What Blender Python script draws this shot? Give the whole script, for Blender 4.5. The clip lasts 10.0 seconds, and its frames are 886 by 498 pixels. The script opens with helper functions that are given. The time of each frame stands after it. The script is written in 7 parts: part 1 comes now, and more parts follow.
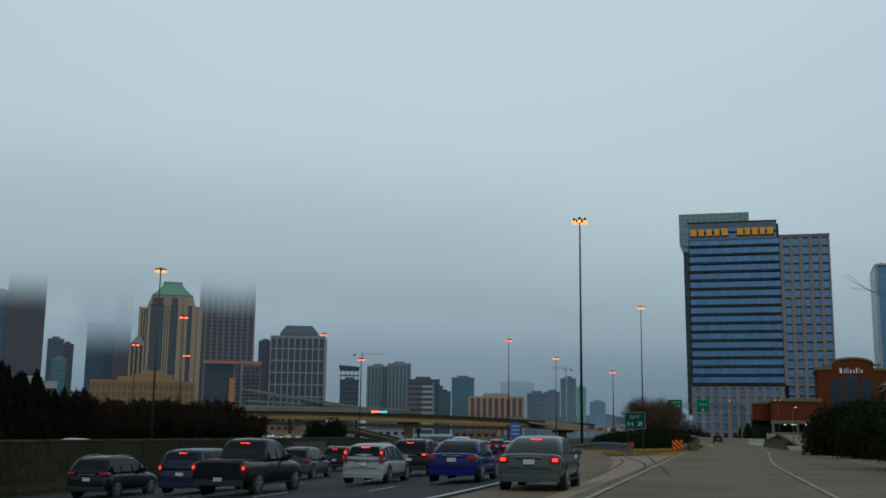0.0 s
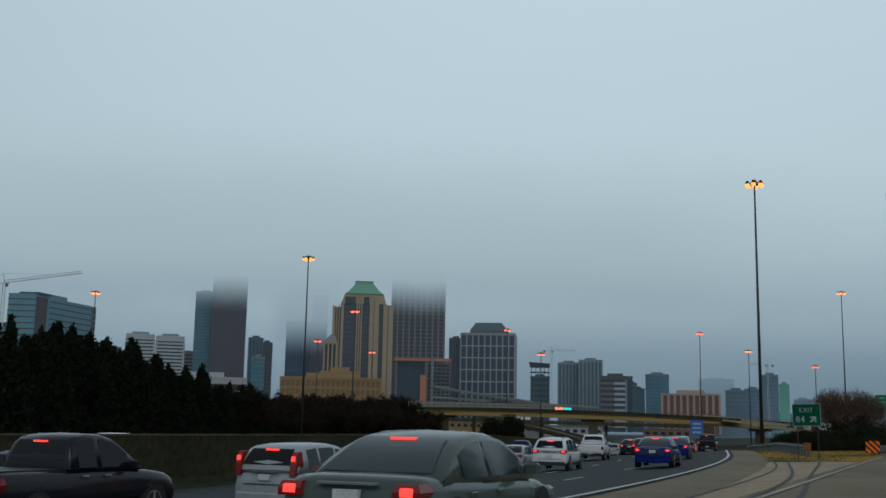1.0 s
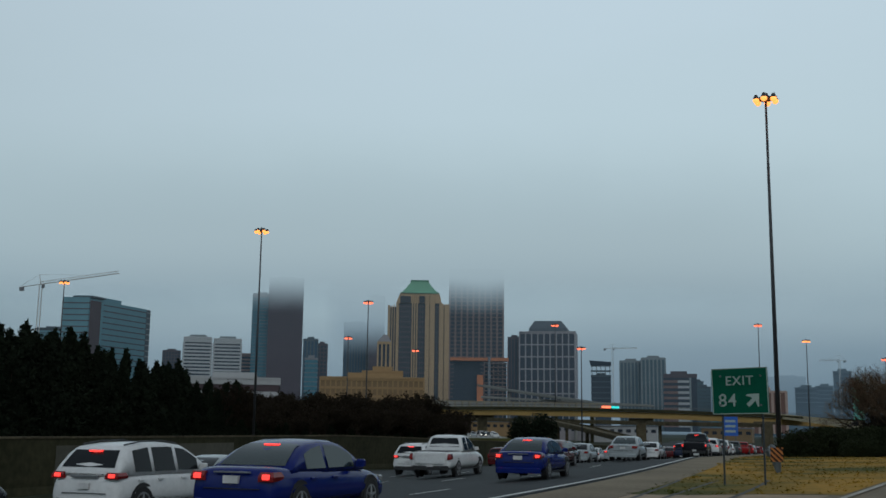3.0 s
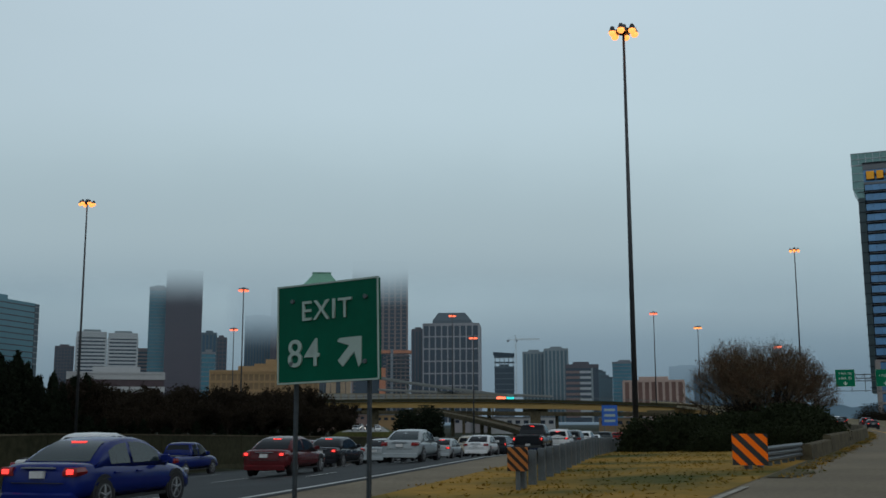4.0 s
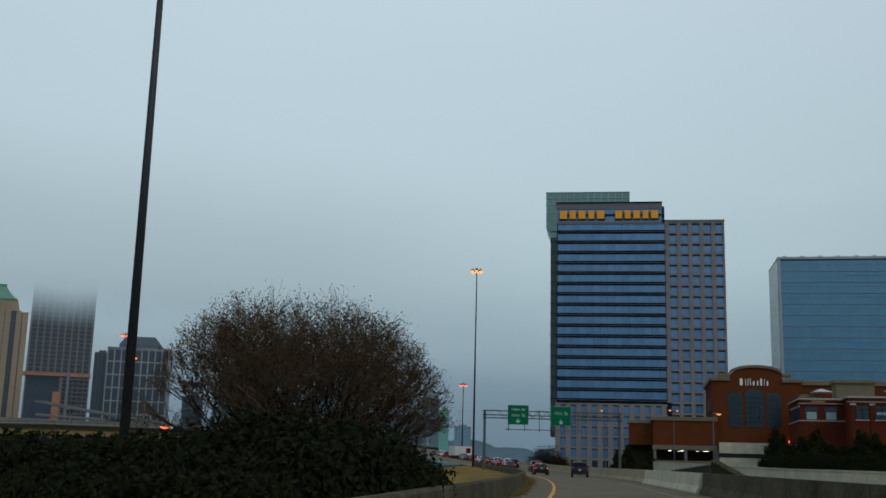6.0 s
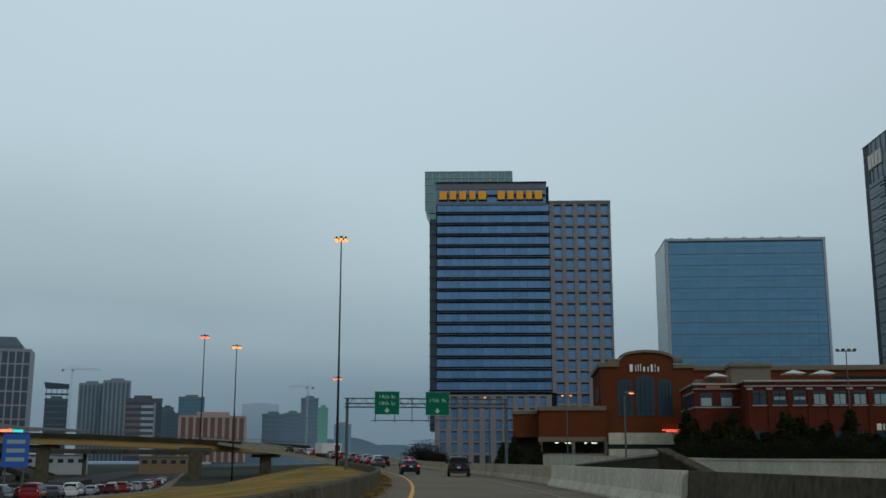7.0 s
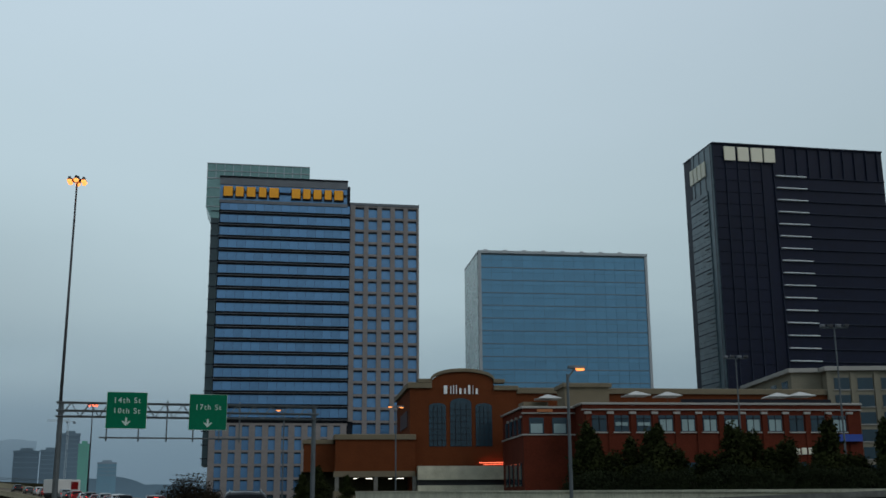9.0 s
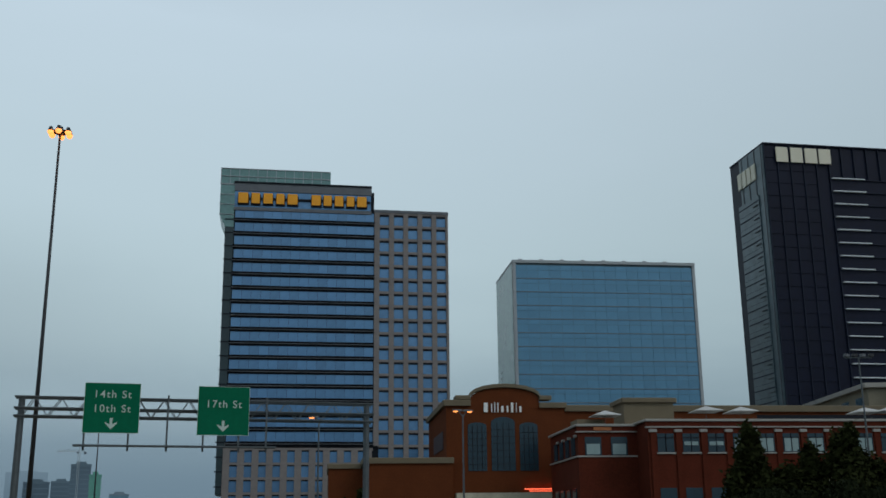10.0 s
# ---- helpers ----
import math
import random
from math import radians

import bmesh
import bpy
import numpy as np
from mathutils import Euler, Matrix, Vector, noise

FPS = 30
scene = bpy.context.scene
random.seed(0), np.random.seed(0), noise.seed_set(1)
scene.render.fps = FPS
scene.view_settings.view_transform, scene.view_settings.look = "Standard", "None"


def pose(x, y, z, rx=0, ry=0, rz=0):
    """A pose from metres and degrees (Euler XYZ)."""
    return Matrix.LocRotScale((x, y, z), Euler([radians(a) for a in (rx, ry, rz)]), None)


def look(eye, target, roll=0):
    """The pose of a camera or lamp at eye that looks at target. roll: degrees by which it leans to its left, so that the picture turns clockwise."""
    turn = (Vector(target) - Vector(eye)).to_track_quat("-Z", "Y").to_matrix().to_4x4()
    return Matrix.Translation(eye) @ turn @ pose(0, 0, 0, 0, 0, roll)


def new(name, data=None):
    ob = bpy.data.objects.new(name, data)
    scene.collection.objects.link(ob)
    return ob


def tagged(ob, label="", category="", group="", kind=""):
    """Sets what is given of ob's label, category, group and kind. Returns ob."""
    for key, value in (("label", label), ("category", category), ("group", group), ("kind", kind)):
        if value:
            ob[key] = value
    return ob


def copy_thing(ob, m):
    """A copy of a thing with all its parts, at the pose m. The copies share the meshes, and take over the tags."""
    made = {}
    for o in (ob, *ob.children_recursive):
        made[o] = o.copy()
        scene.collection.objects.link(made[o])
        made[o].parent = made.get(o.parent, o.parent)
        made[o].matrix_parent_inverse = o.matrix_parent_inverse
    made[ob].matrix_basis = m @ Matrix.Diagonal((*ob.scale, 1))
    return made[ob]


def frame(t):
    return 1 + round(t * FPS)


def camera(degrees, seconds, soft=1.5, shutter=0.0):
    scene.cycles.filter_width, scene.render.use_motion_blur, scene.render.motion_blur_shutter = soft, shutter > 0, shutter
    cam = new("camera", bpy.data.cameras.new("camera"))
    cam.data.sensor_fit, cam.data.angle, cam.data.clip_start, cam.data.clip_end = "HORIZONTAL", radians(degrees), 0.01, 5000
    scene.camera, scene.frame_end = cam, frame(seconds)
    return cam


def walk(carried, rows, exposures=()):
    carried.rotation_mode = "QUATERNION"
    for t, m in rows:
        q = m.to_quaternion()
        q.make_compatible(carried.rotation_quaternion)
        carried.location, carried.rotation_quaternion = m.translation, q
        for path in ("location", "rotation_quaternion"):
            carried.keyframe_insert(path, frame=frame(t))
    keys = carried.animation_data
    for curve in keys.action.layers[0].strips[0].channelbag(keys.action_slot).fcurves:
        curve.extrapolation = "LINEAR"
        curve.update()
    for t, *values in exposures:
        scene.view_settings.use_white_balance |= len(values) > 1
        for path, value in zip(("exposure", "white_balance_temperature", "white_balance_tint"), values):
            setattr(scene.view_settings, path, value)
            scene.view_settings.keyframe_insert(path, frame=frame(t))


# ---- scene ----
cam = camera(45.18, 10.0, soft=1.6)
PATH = [
    (0, (1.554, 4.244, 1.359), (1.546, 6.215, 1.7), 0.7),
    (0.5, (4.278, 13.159, 1.362), (4.055, 15.118, 1.697), 0.8),
    (1, (6.877, 22.138, 1.357), (6.511, 24.076, 1.688), 1.1),
    (1.5, (9.108, 32.657, 1.366), (8.642, 34.574, 1.699), 1.4),
    (2, (11.212, 40.75, 1.368), (10.679, 42.648, 1.705), 1.2),
    (2.2, (12.062, 43.44, 1.367), (11.517, 45.335, 1.705), 1.1),
    (3.3, (16.795, 62.038, 1.378), (16.355, 63.961, 1.706), 0.4),
    (3.5, (17.629, 65.684, 1.379), (17.226, 67.616, 1.705), 0.2),
    (4, (19.815, 74.513, 1.365), (19.495, 76.461, 1.685), -0.2),
    (4.5, (21.937, 79.916, 1.355), (21.692, 81.873, 1.683), -0.7),
    (5, (24.692, 87.946, 1.371), (24.541, 89.912, 1.708), -0.8),
    (5.5, (26.706, 98.454, 1.356), (26.689, 100.421, 1.716), 0.1),
    (6, (29.094, 110.579, 1.36), (29.31, 112.529, 1.751), 1.5),
    (6.2, (30.436, 115.867, 1.364), (30.727, 117.805, 1.761), 1.6),
    (7.3, (38.288, 146.725, 1.36), (38.757, 148.63, 1.75), -0.3),
    (7.5, (39.577, 151.791, 1.361), (40.077, 153.687, 1.758), -0.3),
    (8, (42.39, 162.951, 1.358), (43.006, 164.809, 1.766), -0.2),
    (8.5, (44.992, 174.921, 1.359), (45.735, 176.73, 1.779), -0.2),
    (9, (47.844, 188.256, 1.356), (48.654, 190.027, 1.814), -0.4),
    (9.5, (50.752, 202.03, 1.359), (51.577, 203.782, 1.859), -0.3),
    (10, (53.498, 214.698, 1.362), (54.281, 216.466, 1.874), -0.6),
]
walk(cam, [(t, look(eye, target, roll)) for t, eye, target, roll in PATH])

# ---- world and light ----
world = bpy.data.worlds.new("overcast_sky")
scene.world = world
world.use_nodes = True
wt = world.node_tree
wt.nodes.clear()


def wnode(kind, **values):
    node = wt.nodes.new(kind)
    for key, value in values.items():
        node.inputs[key].default_value = value
    return node


w_out = wnode("ShaderNodeOutputWorld")
w_coord = wnode("ShaderNodeTexCoord")
w_sep = wnode("ShaderNodeSeparateXYZ")
w_map = wnode("ShaderNodeMapping")
w_map.inputs["Scale"].default_value = (1.0, 1.0, 3.2)
w_noise = wnode("ShaderNodeTexNoise", Scale=2.6, Detail=5.0, Roughness=0.55)
w_mul = wnode("ShaderNodeMath")
w_mul.operation = "MULTIPLY_ADD"
w_mul.inputs[1].default_value = 0.11
w_ramp = wnode("ShaderNodeValToRGB")
stops = [(0.0, (0.142, 0.202, 0.262)), (0.10, (0.162, 0.238, 0.302)), (0.15, (0.262, 0.358, 0.412)), (0.23, (0.397, 0.514, 0.558)),
         (0.30, (0.456, 0.579, 0.628)), (0.50, (0.52, 0.640, 0.725)), (0.62, (0.45, 0.55, 0.63)), (1.0, (0.20, 0.235, 0.27))]
els = w_ramp.color_ramp.elements
while len(els) < len(stops):
    els.new(0.5)
for el, (at, col) in zip(els, stops):
    el.position, el.color = at, (*col, 1)
w_bg = wnode("ShaderNodeBackground", Strength=1.0)
w_sky = wt.nodes.new("ShaderNodeTexSky")
w_sky.sky_type, w_sky.sun_disc = "NISHITA", False
w_sky.sun_elevation, w_sky.sun_rotation = radians(38), radians(150)
w_bg2 = wnode("ShaderNodeBackground", Strength=0.008)
w_add = wnode("ShaderNodeAddShader")
link = wt.links.new
link(w_coord.outputs["Generated"], w_sep.inputs[0])
link(w_coord.outputs["Generated"], w_map.inputs[0])
link(w_map.outputs[0], w_noise.inputs["Vector"])
link(w_noise.outputs["Fac"], w_mul.inputs[0])
link(w_sep.outputs["Z"], w_mul.inputs[2])
link(w_mul.outputs[0], w_ramp.inputs[0])
w_side = wnode("ShaderNodeMath")
w_side.operation = "MULTIPLY"
w_thick = wnode("ShaderNodeMath")
w_thick.operation = "MULTIPLY_ADD"
w_thick.inputs[1].default_value, w_thick.inputs[2].default_value = -0.36, 1.0
w_scale = wt.nodes.new("ShaderNodeVectorMath")
w_scale.operation = "SCALE"
link(w_sep.outputs["X"], w_side.inputs[0])
link(w_sep.outputs["X"], w_side.inputs[1])
link(w_side.outputs[0], w_thick.inputs[0])
link(w_ramp.outputs[0], w_scale.inputs[0])
link(w_thick.outputs[0], w_scale.inputs["Scale"])
link(w_scale.outputs[0], w_bg.inputs[0])
link(w_sky.outputs[0], w_bg2.inputs[0])
link(w_bg.outputs[0], w_add.inputs[0])
link(w_bg2.outputs[0], w_add.inputs[1])
link(w_add.outputs[0], w_out.inputs[0])

sun = new("sun", bpy.data.lights.new("sun", "SUN"))
sun.data.energy, sun.data.angle, sun.data.color = 0.5, radians(25), (1.0, 0.97, 0.93)
sun.matrix_world = look((0, 0, 100), (math.sin(radians(150)) * -60, math.cos(radians(150)) * -60, 50))

# ---- materials ----


def mat(name, col, rough=0.8, metal=0.0, var=0.25, scale=3.0, fine=40.0, bump=0.0, spec=0.5, stain=None, per=0.0, emit=None, glow=0.0, alpha=None):
    m = bpy.data.materials.new(name)
    m.use_nodes = True
    nt = m.node_tree
    b = nt.nodes["Principled BSDF"]
    b.inputs["Roughness"].default_value = rough
    b.inputs["Metallic"].default_value = metal
    b.inputs["Specular IOR Level"].default_value = spec
    if emit:
        b.inputs["Emission Color"].default_value = (*emit, 1)
        b.inputs["Emission Strength"].default_value = glow
    co = nt.nodes.new("ShaderNodeTexCoord")
    n1 = nt.nodes.new("ShaderNodeTexNoise")
    n1.inputs["Scale"].default_value = scale
    n1.inputs["Detail"].default_value = 5
    n2 = nt.nodes.new("ShaderNodeTexNoise")
    n2.inputs["Scale"].default_value = fine
    n2.inputs["Detail"].default_value = 3
    add = nt.nodes.new("ShaderNodeMath")
    add.operation = "ADD"
    for n, i in ((n1, 0), (n2, 1)):
        nt.links.new(co.outputs["Object"], n.inputs["Vector"])
        nt.links.new(n.outputs["Fac"], add.inputs[i])
    last = add
    if per:
        info = nt.nodes.new("ShaderNodeObjectInfo")
        ma = nt.nodes.new("ShaderNodeMath")
        ma.operation = "MULTIPLY_ADD"
        ma.inputs[1].default_value = per
        nt.links.new(info.outputs["Random"], ma.inputs[0])
        nt.links.new(add.outputs[0], ma.inputs[2])
        last = ma
    ramp = nt.nodes.new("ShaderNodeMapRange")
    ramp.inputs["From Min"].default_value = 0.6
    ramp.inputs["From Max"].default_value = 1.4 + per
    nt.links.new(last.outputs[0], ramp.inputs["Value"])
    mix = nt.nodes.new("ShaderNodeMix")
    mix.data_type = "RGBA"
    lo = [c * (1 - var) for c in col]
    hi = [min(1, c * (1 + var)) for c in col]
    if stain:
        lo = stain
    mix.inputs[6].default_value = (*lo, 1)
    mix.inputs[7].default_value = (*hi, 1)
    nt.links.new(ramp.outputs[0], mix.inputs[0])
    nt.links.new(mix.outputs[2], b.inputs["Base Color"])
    if bump:
        bp = nt.nodes.new("ShaderNodeBump")
        bp.inputs["Strength"].default_value = bump
        bp.inputs["Distance"].default_value = 0.03
        nt.links.new(n2.outputs["Fac"], bp.inputs["Height"])
        nt.links.new(bp.outputs[0], b.inputs["Normal"])
    return m


def grass_mat():
    """Straw grass with large dull green patches."""
    m = mat("dry_grass", (0.275, 0.152, 0.024), 0.95, var=0.3, scale=0.9, fine=4, bump=0.2, stain=(0.20, 0.122, 0.022), spec=0.1)
    nt = m.node_tree
    b = nt.nodes["Principled BSDF"]
    straw = b.inputs["Base Color"].links[0].from_socket
    co = nt.nodes.new("ShaderNodeTexCoord")
    n = nt.nodes.new("ShaderNodeTexNoise")
    n.inputs["Scale"].default_value = 0.17
    n.inputs["Detail"].default_value = 3
    n.inputs["Roughness"].default_value = 0.5
    nt.links.new(co.outputs["Object"], n.inputs["Vector"])
    r = nt.nodes.new("ShaderNodeMapRange")
    r.inputs["From Min"].default_value = 0.42
    r.inputs["From Max"].default_value = 0.64
    nt.links.new(n.outputs["Fac"], r.inputs["Value"])
    mix = nt.nodes.new("ShaderNodeMix")
    mix.data_type = "RGBA"
    nt.links.new(r.outputs[0], mix.inputs[0])
    nt.links.new(straw, mix.inputs[6])
    mix.inputs[7].default_value = (0.058, 0.064, 0.014, 1)
    nt.links.new(mix.outputs[2], b.inputs["Base Color"])
    return m


ASPHALT = mat("asphalt", (0.025, 0.029, 0.0305), 0.75, var=0.4, scale=0.25, fine=14, bump=0.25, spec=0.12)
CONCRETE_ROAD = mat("worn_concrete_paving", (0.178, 0.146, 0.100), 0.85, var=0.25, scale=0.22, fine=9, bump=0.25, stain=(0.095, 0.077, 0.052), spec=0.12)
CONCRETE = mat("weathered_concrete", (0.186, 0.177, 0.155), 0.85, var=0.25, scale=0.45, fine=7, bump=0.3, stain=(0.0806, 0.0744, 0.062))
CONCRETE_NEW = mat("pale_concrete", (0.60, 0.565, 0.43), 0.85, var=0.15, scale=0.5, fine=5, bump=0.2, stain=(0.36, 0.33, 0.24), spec=0.2)
CONCRETE_OLD = mat("old_dark_concrete", (0.098, 0.082, 0.052), 0.9, var=0.3, scale=0.5, fine=4, bump=0.3, stain=(0.034, 0.029, 0.018), spec=0.12)
RAIL = mat("dull_slate_rail_steel", (0.04, 0.048, 0.055), 0.55, 0.2, var=0.3, scale=1.5, fine=12, spec=0.3)
CONCRETE_TAN = mat("tan_stained_concrete", (0.36, 0.30, 0.185), 0.85, var=0.2, scale=0.5, fine=6, bump=0.2, stain=(0.18, 0.145, 0.085))
CONCRETE_DARK = mat("dark_mossy_concrete", (0.035, 0.033, 0.018), 0.9, var=0.4, scale=0.18, fine=3, bump=0.3, stain=(0.015, 0.0155, 0.008), spec=0.1)
GRASS = grass_mat()
EARTH = mat("winter_ground", (0.033, 0.038, 0.024), 0.95, var=0.35, scale=0.03, fine=0.6, bump=0.2, stain=(0.016, 0.019, 0.012), spec=0.1)
WHITE_LINE = mat("worn_white_road_paint", (0.45, 0.46, 0.44), 0.7, var=0.25, scale=2, fine=20)
WORN_LINE = mat("rubbed_white_road_paint", (0.33, 0.31, 0.26), 0.8, var=0.2, scale=0.7, fine=6, stain=(0.13, 0.112, 0.082))
YELLOW_LINE = mat("yellow_road_paint", (0.70, 0.34, 0.025), 0.7, var=0.2, scale=2, fine=20)
TAR = mat("tar_joint", (0.03, 0.03, 0.03), 0.8, scale=2)
STEEL_DARK = mat("dark_painted_steel", (0.022, 0.024, 0.028), 0.55, 0.0, var=0.3, scale=1.5, fine=20)
GALV = mat("galvanised_steel", (0.095, 0.108, 0.115), 0.5, 0.4, var=0.25, scale=2.5, fine=18)
SIGN_GREEN = mat("green_sign_sheeting", (0.0, 0.072, 0.041), 0.5, var=0.15, scale=0.8, fine=6, spec=0.1)
GANTRY_GREEN = mat("bright_green_sign_sheeting", (0.0, 0.135, 0.066), 0.5, var=0.12, scale=0.5, fine=4, spec=0.1)
SIGN_BLUE = mat("blue_sign_sheeting", (0.01, 0.09, 0.40), 0.45, var=0.1, scale=1)
GANTRY_WHITE = mat("clean_white_sign_sheeting", (0.50, 0.62, 0.56), 0.5, var=0.06, scale=2)
SIGN_WHITE = mat("white_sign_sheeting", (0.27, 0.345, 0.315), 0.5, var=0.08, scale=2)
ORANGE = mat("orange_reflective_sheeting", (1.0, 0.17, 0.008), 0.55, var=0.06, scale=2, spec=0.1)
ORANGE_OLD = mat("faded_orange_sheeting", (0.42, 0.13, 0.02), 0.6, var=0.2, scale=3)
BLACK = mat("black_paint", (0.012, 0.012, 0.013), 0.5, var=0.2)
LAMP_GLOW = mat("sodium_lamp_glow", (1.0, 0.4, 0.1), 0.4, emit=(1.0, 0.30, 0.07), glow=2.0)
LAMP_RED = mat("red_lamp_glow", (1.0, 0.15, 0.08), 0.4, emit=(1.0, 0.17, 0.08), glow=2.0)
TAIL = mat("lit_tail_lamp", (0.6, 0.01, 0.01), 0.3, emit=(1.0, 0.05, 0.04), glow=1.8)
TAIL_OFF = mat("dark_red_tail_lens", (0.17, 0.006, 0.006), 0.25, var=0.25, scale=6, fine=30)
HEAD = mat("headlamp_glow", (1, 0.95, 0.85), 0.2, emit=(1.0, 0.93, 0.8), glow=3.0)
HEAD_OFF = mat("clear_headlamp_lens", (0.16, 0.17, 0.18), 0.15, var=0.2, scale=6)
TYRE = mat("black_rubber", (0.014, 0.014, 0.015), 0.85, var=0.2)
RIM = mat("alloy_rim", (0.22, 0.23, 0.24), 0.4, 0.6, var=0.15)
CAR_GLASS = mat("dark_car_glass", (0.006, 0.008, 0.010), 0.08, spec=0.18, var=0.1)
CAR_GLASS_PALE = mat("pale_reflecting_car_glass", (0.022, 0.034, 0.036), 0.06, spec=0.4, var=0.15)
PLATE = mat("plate_metal", (0.5, 0.5, 0.5), 0.5)
BLUE_GLASS = mat("blue_facade_glass", (0.095, 0.222, 0.400), 0.2, 0.35, var=0.3, scale=0.06, fine=0.35, spec=0.8, per=0.5)
TEAL_GLASS = mat("teal_facade_glass", (0.085, 0.225, 0.350), 0.22, 0.35, var=0.16, scale=0.05, fine=0.3, spec=0.8, per=0.45)
NAVY_SIDE = mat("slate_side_glass", (0.098, 0.140, 0.160), 0.35, 0.1, var=0.3, scale=0.05, fine=0.4, spec=0.4)
SIDE_GLASS = mat("green_grey_facade_glass", (0.15, 0.27, 0.26), 0.25, 0.2, var=0.2, scale=0.1, fine=1.0)
BAY_GLASS = mat("dark_green_bay_glass", (0.022, 0.042, 0.05), 0.3, 0.1, var=0.3, scale=0.1, fine=1.0)
FAR_WALL = mat("slate_far_wall", (0.046, 0.068, 0.084), 0.8, var=0.2, scale=0.03, fine=0.3)
ROSE_STONE = mat("rose_ribbed_stone", (0.36, 0.27, 0.235), 0.85, var=0.15, scale=0.05, fine=0.6)
ROSE_WALL = mat("dull_rose_wall", (0.15, 0.088, 0.075), 0.85, var=0.15, scale=0.05, fine=0.6)
PALE_RIB = mat("pale_grey_facade_rib", (0.165, 0.195, 0.205), 0.7, var=0.12, scale=0.05, fine=0.6)
DARK_GLASS = mat("near_black_facade_glass", (0.005, 0.0078, 0.023), 0.45, 0.0, var=0.3, scale=0.08, fine=0.5, spec=0.15)
GREY_GLASS = mat("grey_facade_glass", (0.045, 0.084, 0.104), 0.3, 0.25, var=0.25, scale=0.05, fine=0.5)
BAND_DARK = mat("dark_spandrel_metal", (0.010, 0.012, 0.018), 0.6, 0.0, var=0.2, scale=0.2, spec=0.15)
LEDGE = mat("grey_metal_ledge", (0.13, 0.14, 0.155), 0.55, 0.1, var=0.15, scale=0.4)
PRECAST = mat("grey_tan_precast", (0.232, 0.204, 0.192), 0.8, var=0.15, scale=0.15, fine=1.5, bump=0.1)
FIN_DARK = mat("slate_metal_fin", (0.018, 0.024, 0.042), 0.6, 0.0, var=0.2, scale=0.2, spec=0.15)
PALE_METAL = mat("pale_metal_edge", (0.336, 0.36, 0.376), 0.5, 0.2, var=0.1)
SLAB_PALE = mat("pale_slab_edge_paint", (0.62, 0.66, 0.68), 0.6, var=0.08, scale=0.4)
GOLD = mat("gold_sign_face", (0.78, 0.33, 0.008), 0.45, 0.1, var=0.1, scale=1, emit=(1.0, 0.40, 0.0), glow=0.05)
CREAM = mat("cream_sign_face", (0.75, 0.70, 0.55), 0.5, var=0.05)
WHITE_SIGN = mat("white_sign_face", (0.85, 0.85, 0.82), 0.5, var=0.05)
BRICK_ORANGE = mat("orange_brown_brick", (0.122, 0.034, 0.0115), 0.9, var=0.2, scale=0.3, fine=3.0, bump=0.2, spec=0.12)
BRICK_RED = mat("dark_red_brick", (0.1, 0.021, 0.0105), 0.9, var=0.25, scale=0.3, fine=3.0, bump=0.2, spec=0.12)
STUCCO = mat("beige_cornice_stone", (0.17, 0.135, 0.085), 0.85, var=0.12, scale=0.4, fine=4)
CREAM_STONE = mat("cream_block_stone", (0.20, 0.178, 0.128), 0.85, var=0.15, scale=0.2, fine=2.5)
TRIM_WHITE = mat("off_white_trim", (0.33, 0.312, 0.282), 0.7, var=0.1)
WIN_DARK = mat("dark_teal_window", (0.015, 0.038, 0.055), 0.2, 0.1, var=0.25, scale=0.3, fine=3)
WIN_BLIND = mat("pale_window_blind", (0.264, 0.352, 0.352), 0.35, var=0.2, scale=1.2, fine=6, per=0.6)
CANVAS = mat("white_canvas", (0.555, 0.547, 0.525), 0.8, var=0.08)
LEAF_DARK = mat("dark_evergreen_leaf", (0.0105, 0.0150, 0.0090), 0.95, var=0.45, scale=0.3, fine=3, spec=0.04, per=0.5)
LEAF_CYPRESS = mat("olive_cypress_leaf", (0.025, 0.030, 0.0095), 0.9, var=0.5, scale=0.5, fine=6, spec=0.05)
LEAF_HEDGE = mat("hedge_leaf", (0.0170, 0.0222, 0.0098), 0.9, var=0.3, scale=0.6, fine=5, spec=0.06)
TWIG = mat("grey_brown_twig", (0.098, 0.072, 0.046), 0.9, var=0.4, scale=1.0, fine=8, spec=0.1)
TWIG_RED = mat("russet_dry_leaf", (0.080, 0.044, 0.025), 0.9, var=0.5, scale=1.0, fine=8, spec=0.1)
BARK = mat("dark_bark", (0.033, 0.0252, 0.0198), 0.9, var=0.3, scale=2, spec=0.12)
BROWN_LEAF = mat("winter_brown_foliage", (0.0205, 0.0160, 0.0108), 0.95, var=0.2, scale=0.4, fine=5, spec=0.05)
GIRDER = mat("ochre_bridge_girder", (0.3, 0.188, 0.0525), 0.65, var=0.15, scale=0.12, fine=2)
TAN_STONE = mat("tan_tower_stone", (0.33, 0.225, 0.118), 0.8, var=0.15, scale=0.03, fine=0.4)
PINK_STONE = mat("grey_rose_tower_stone", (0.165, 0.112, 0.098), 0.8, var=0.15, scale=0.03, fine=0.4)
PALE_STONE = mat("pale_tower_stone", (0.26, 0.248, 0.26), 0.8, var=0.1, scale=0.03, fine=0.4)
WHITE_STONE = mat("white_tower_panel", (0.33, 0.341, 0.347), 0.8, var=0.08, scale=0.03, fine=0.4)
BROWN_STONE = mat("brown_tower_stone", (0.055, 0.038, 0.044), 0.8, var=0.2, scale=0.03, fine=0.4)
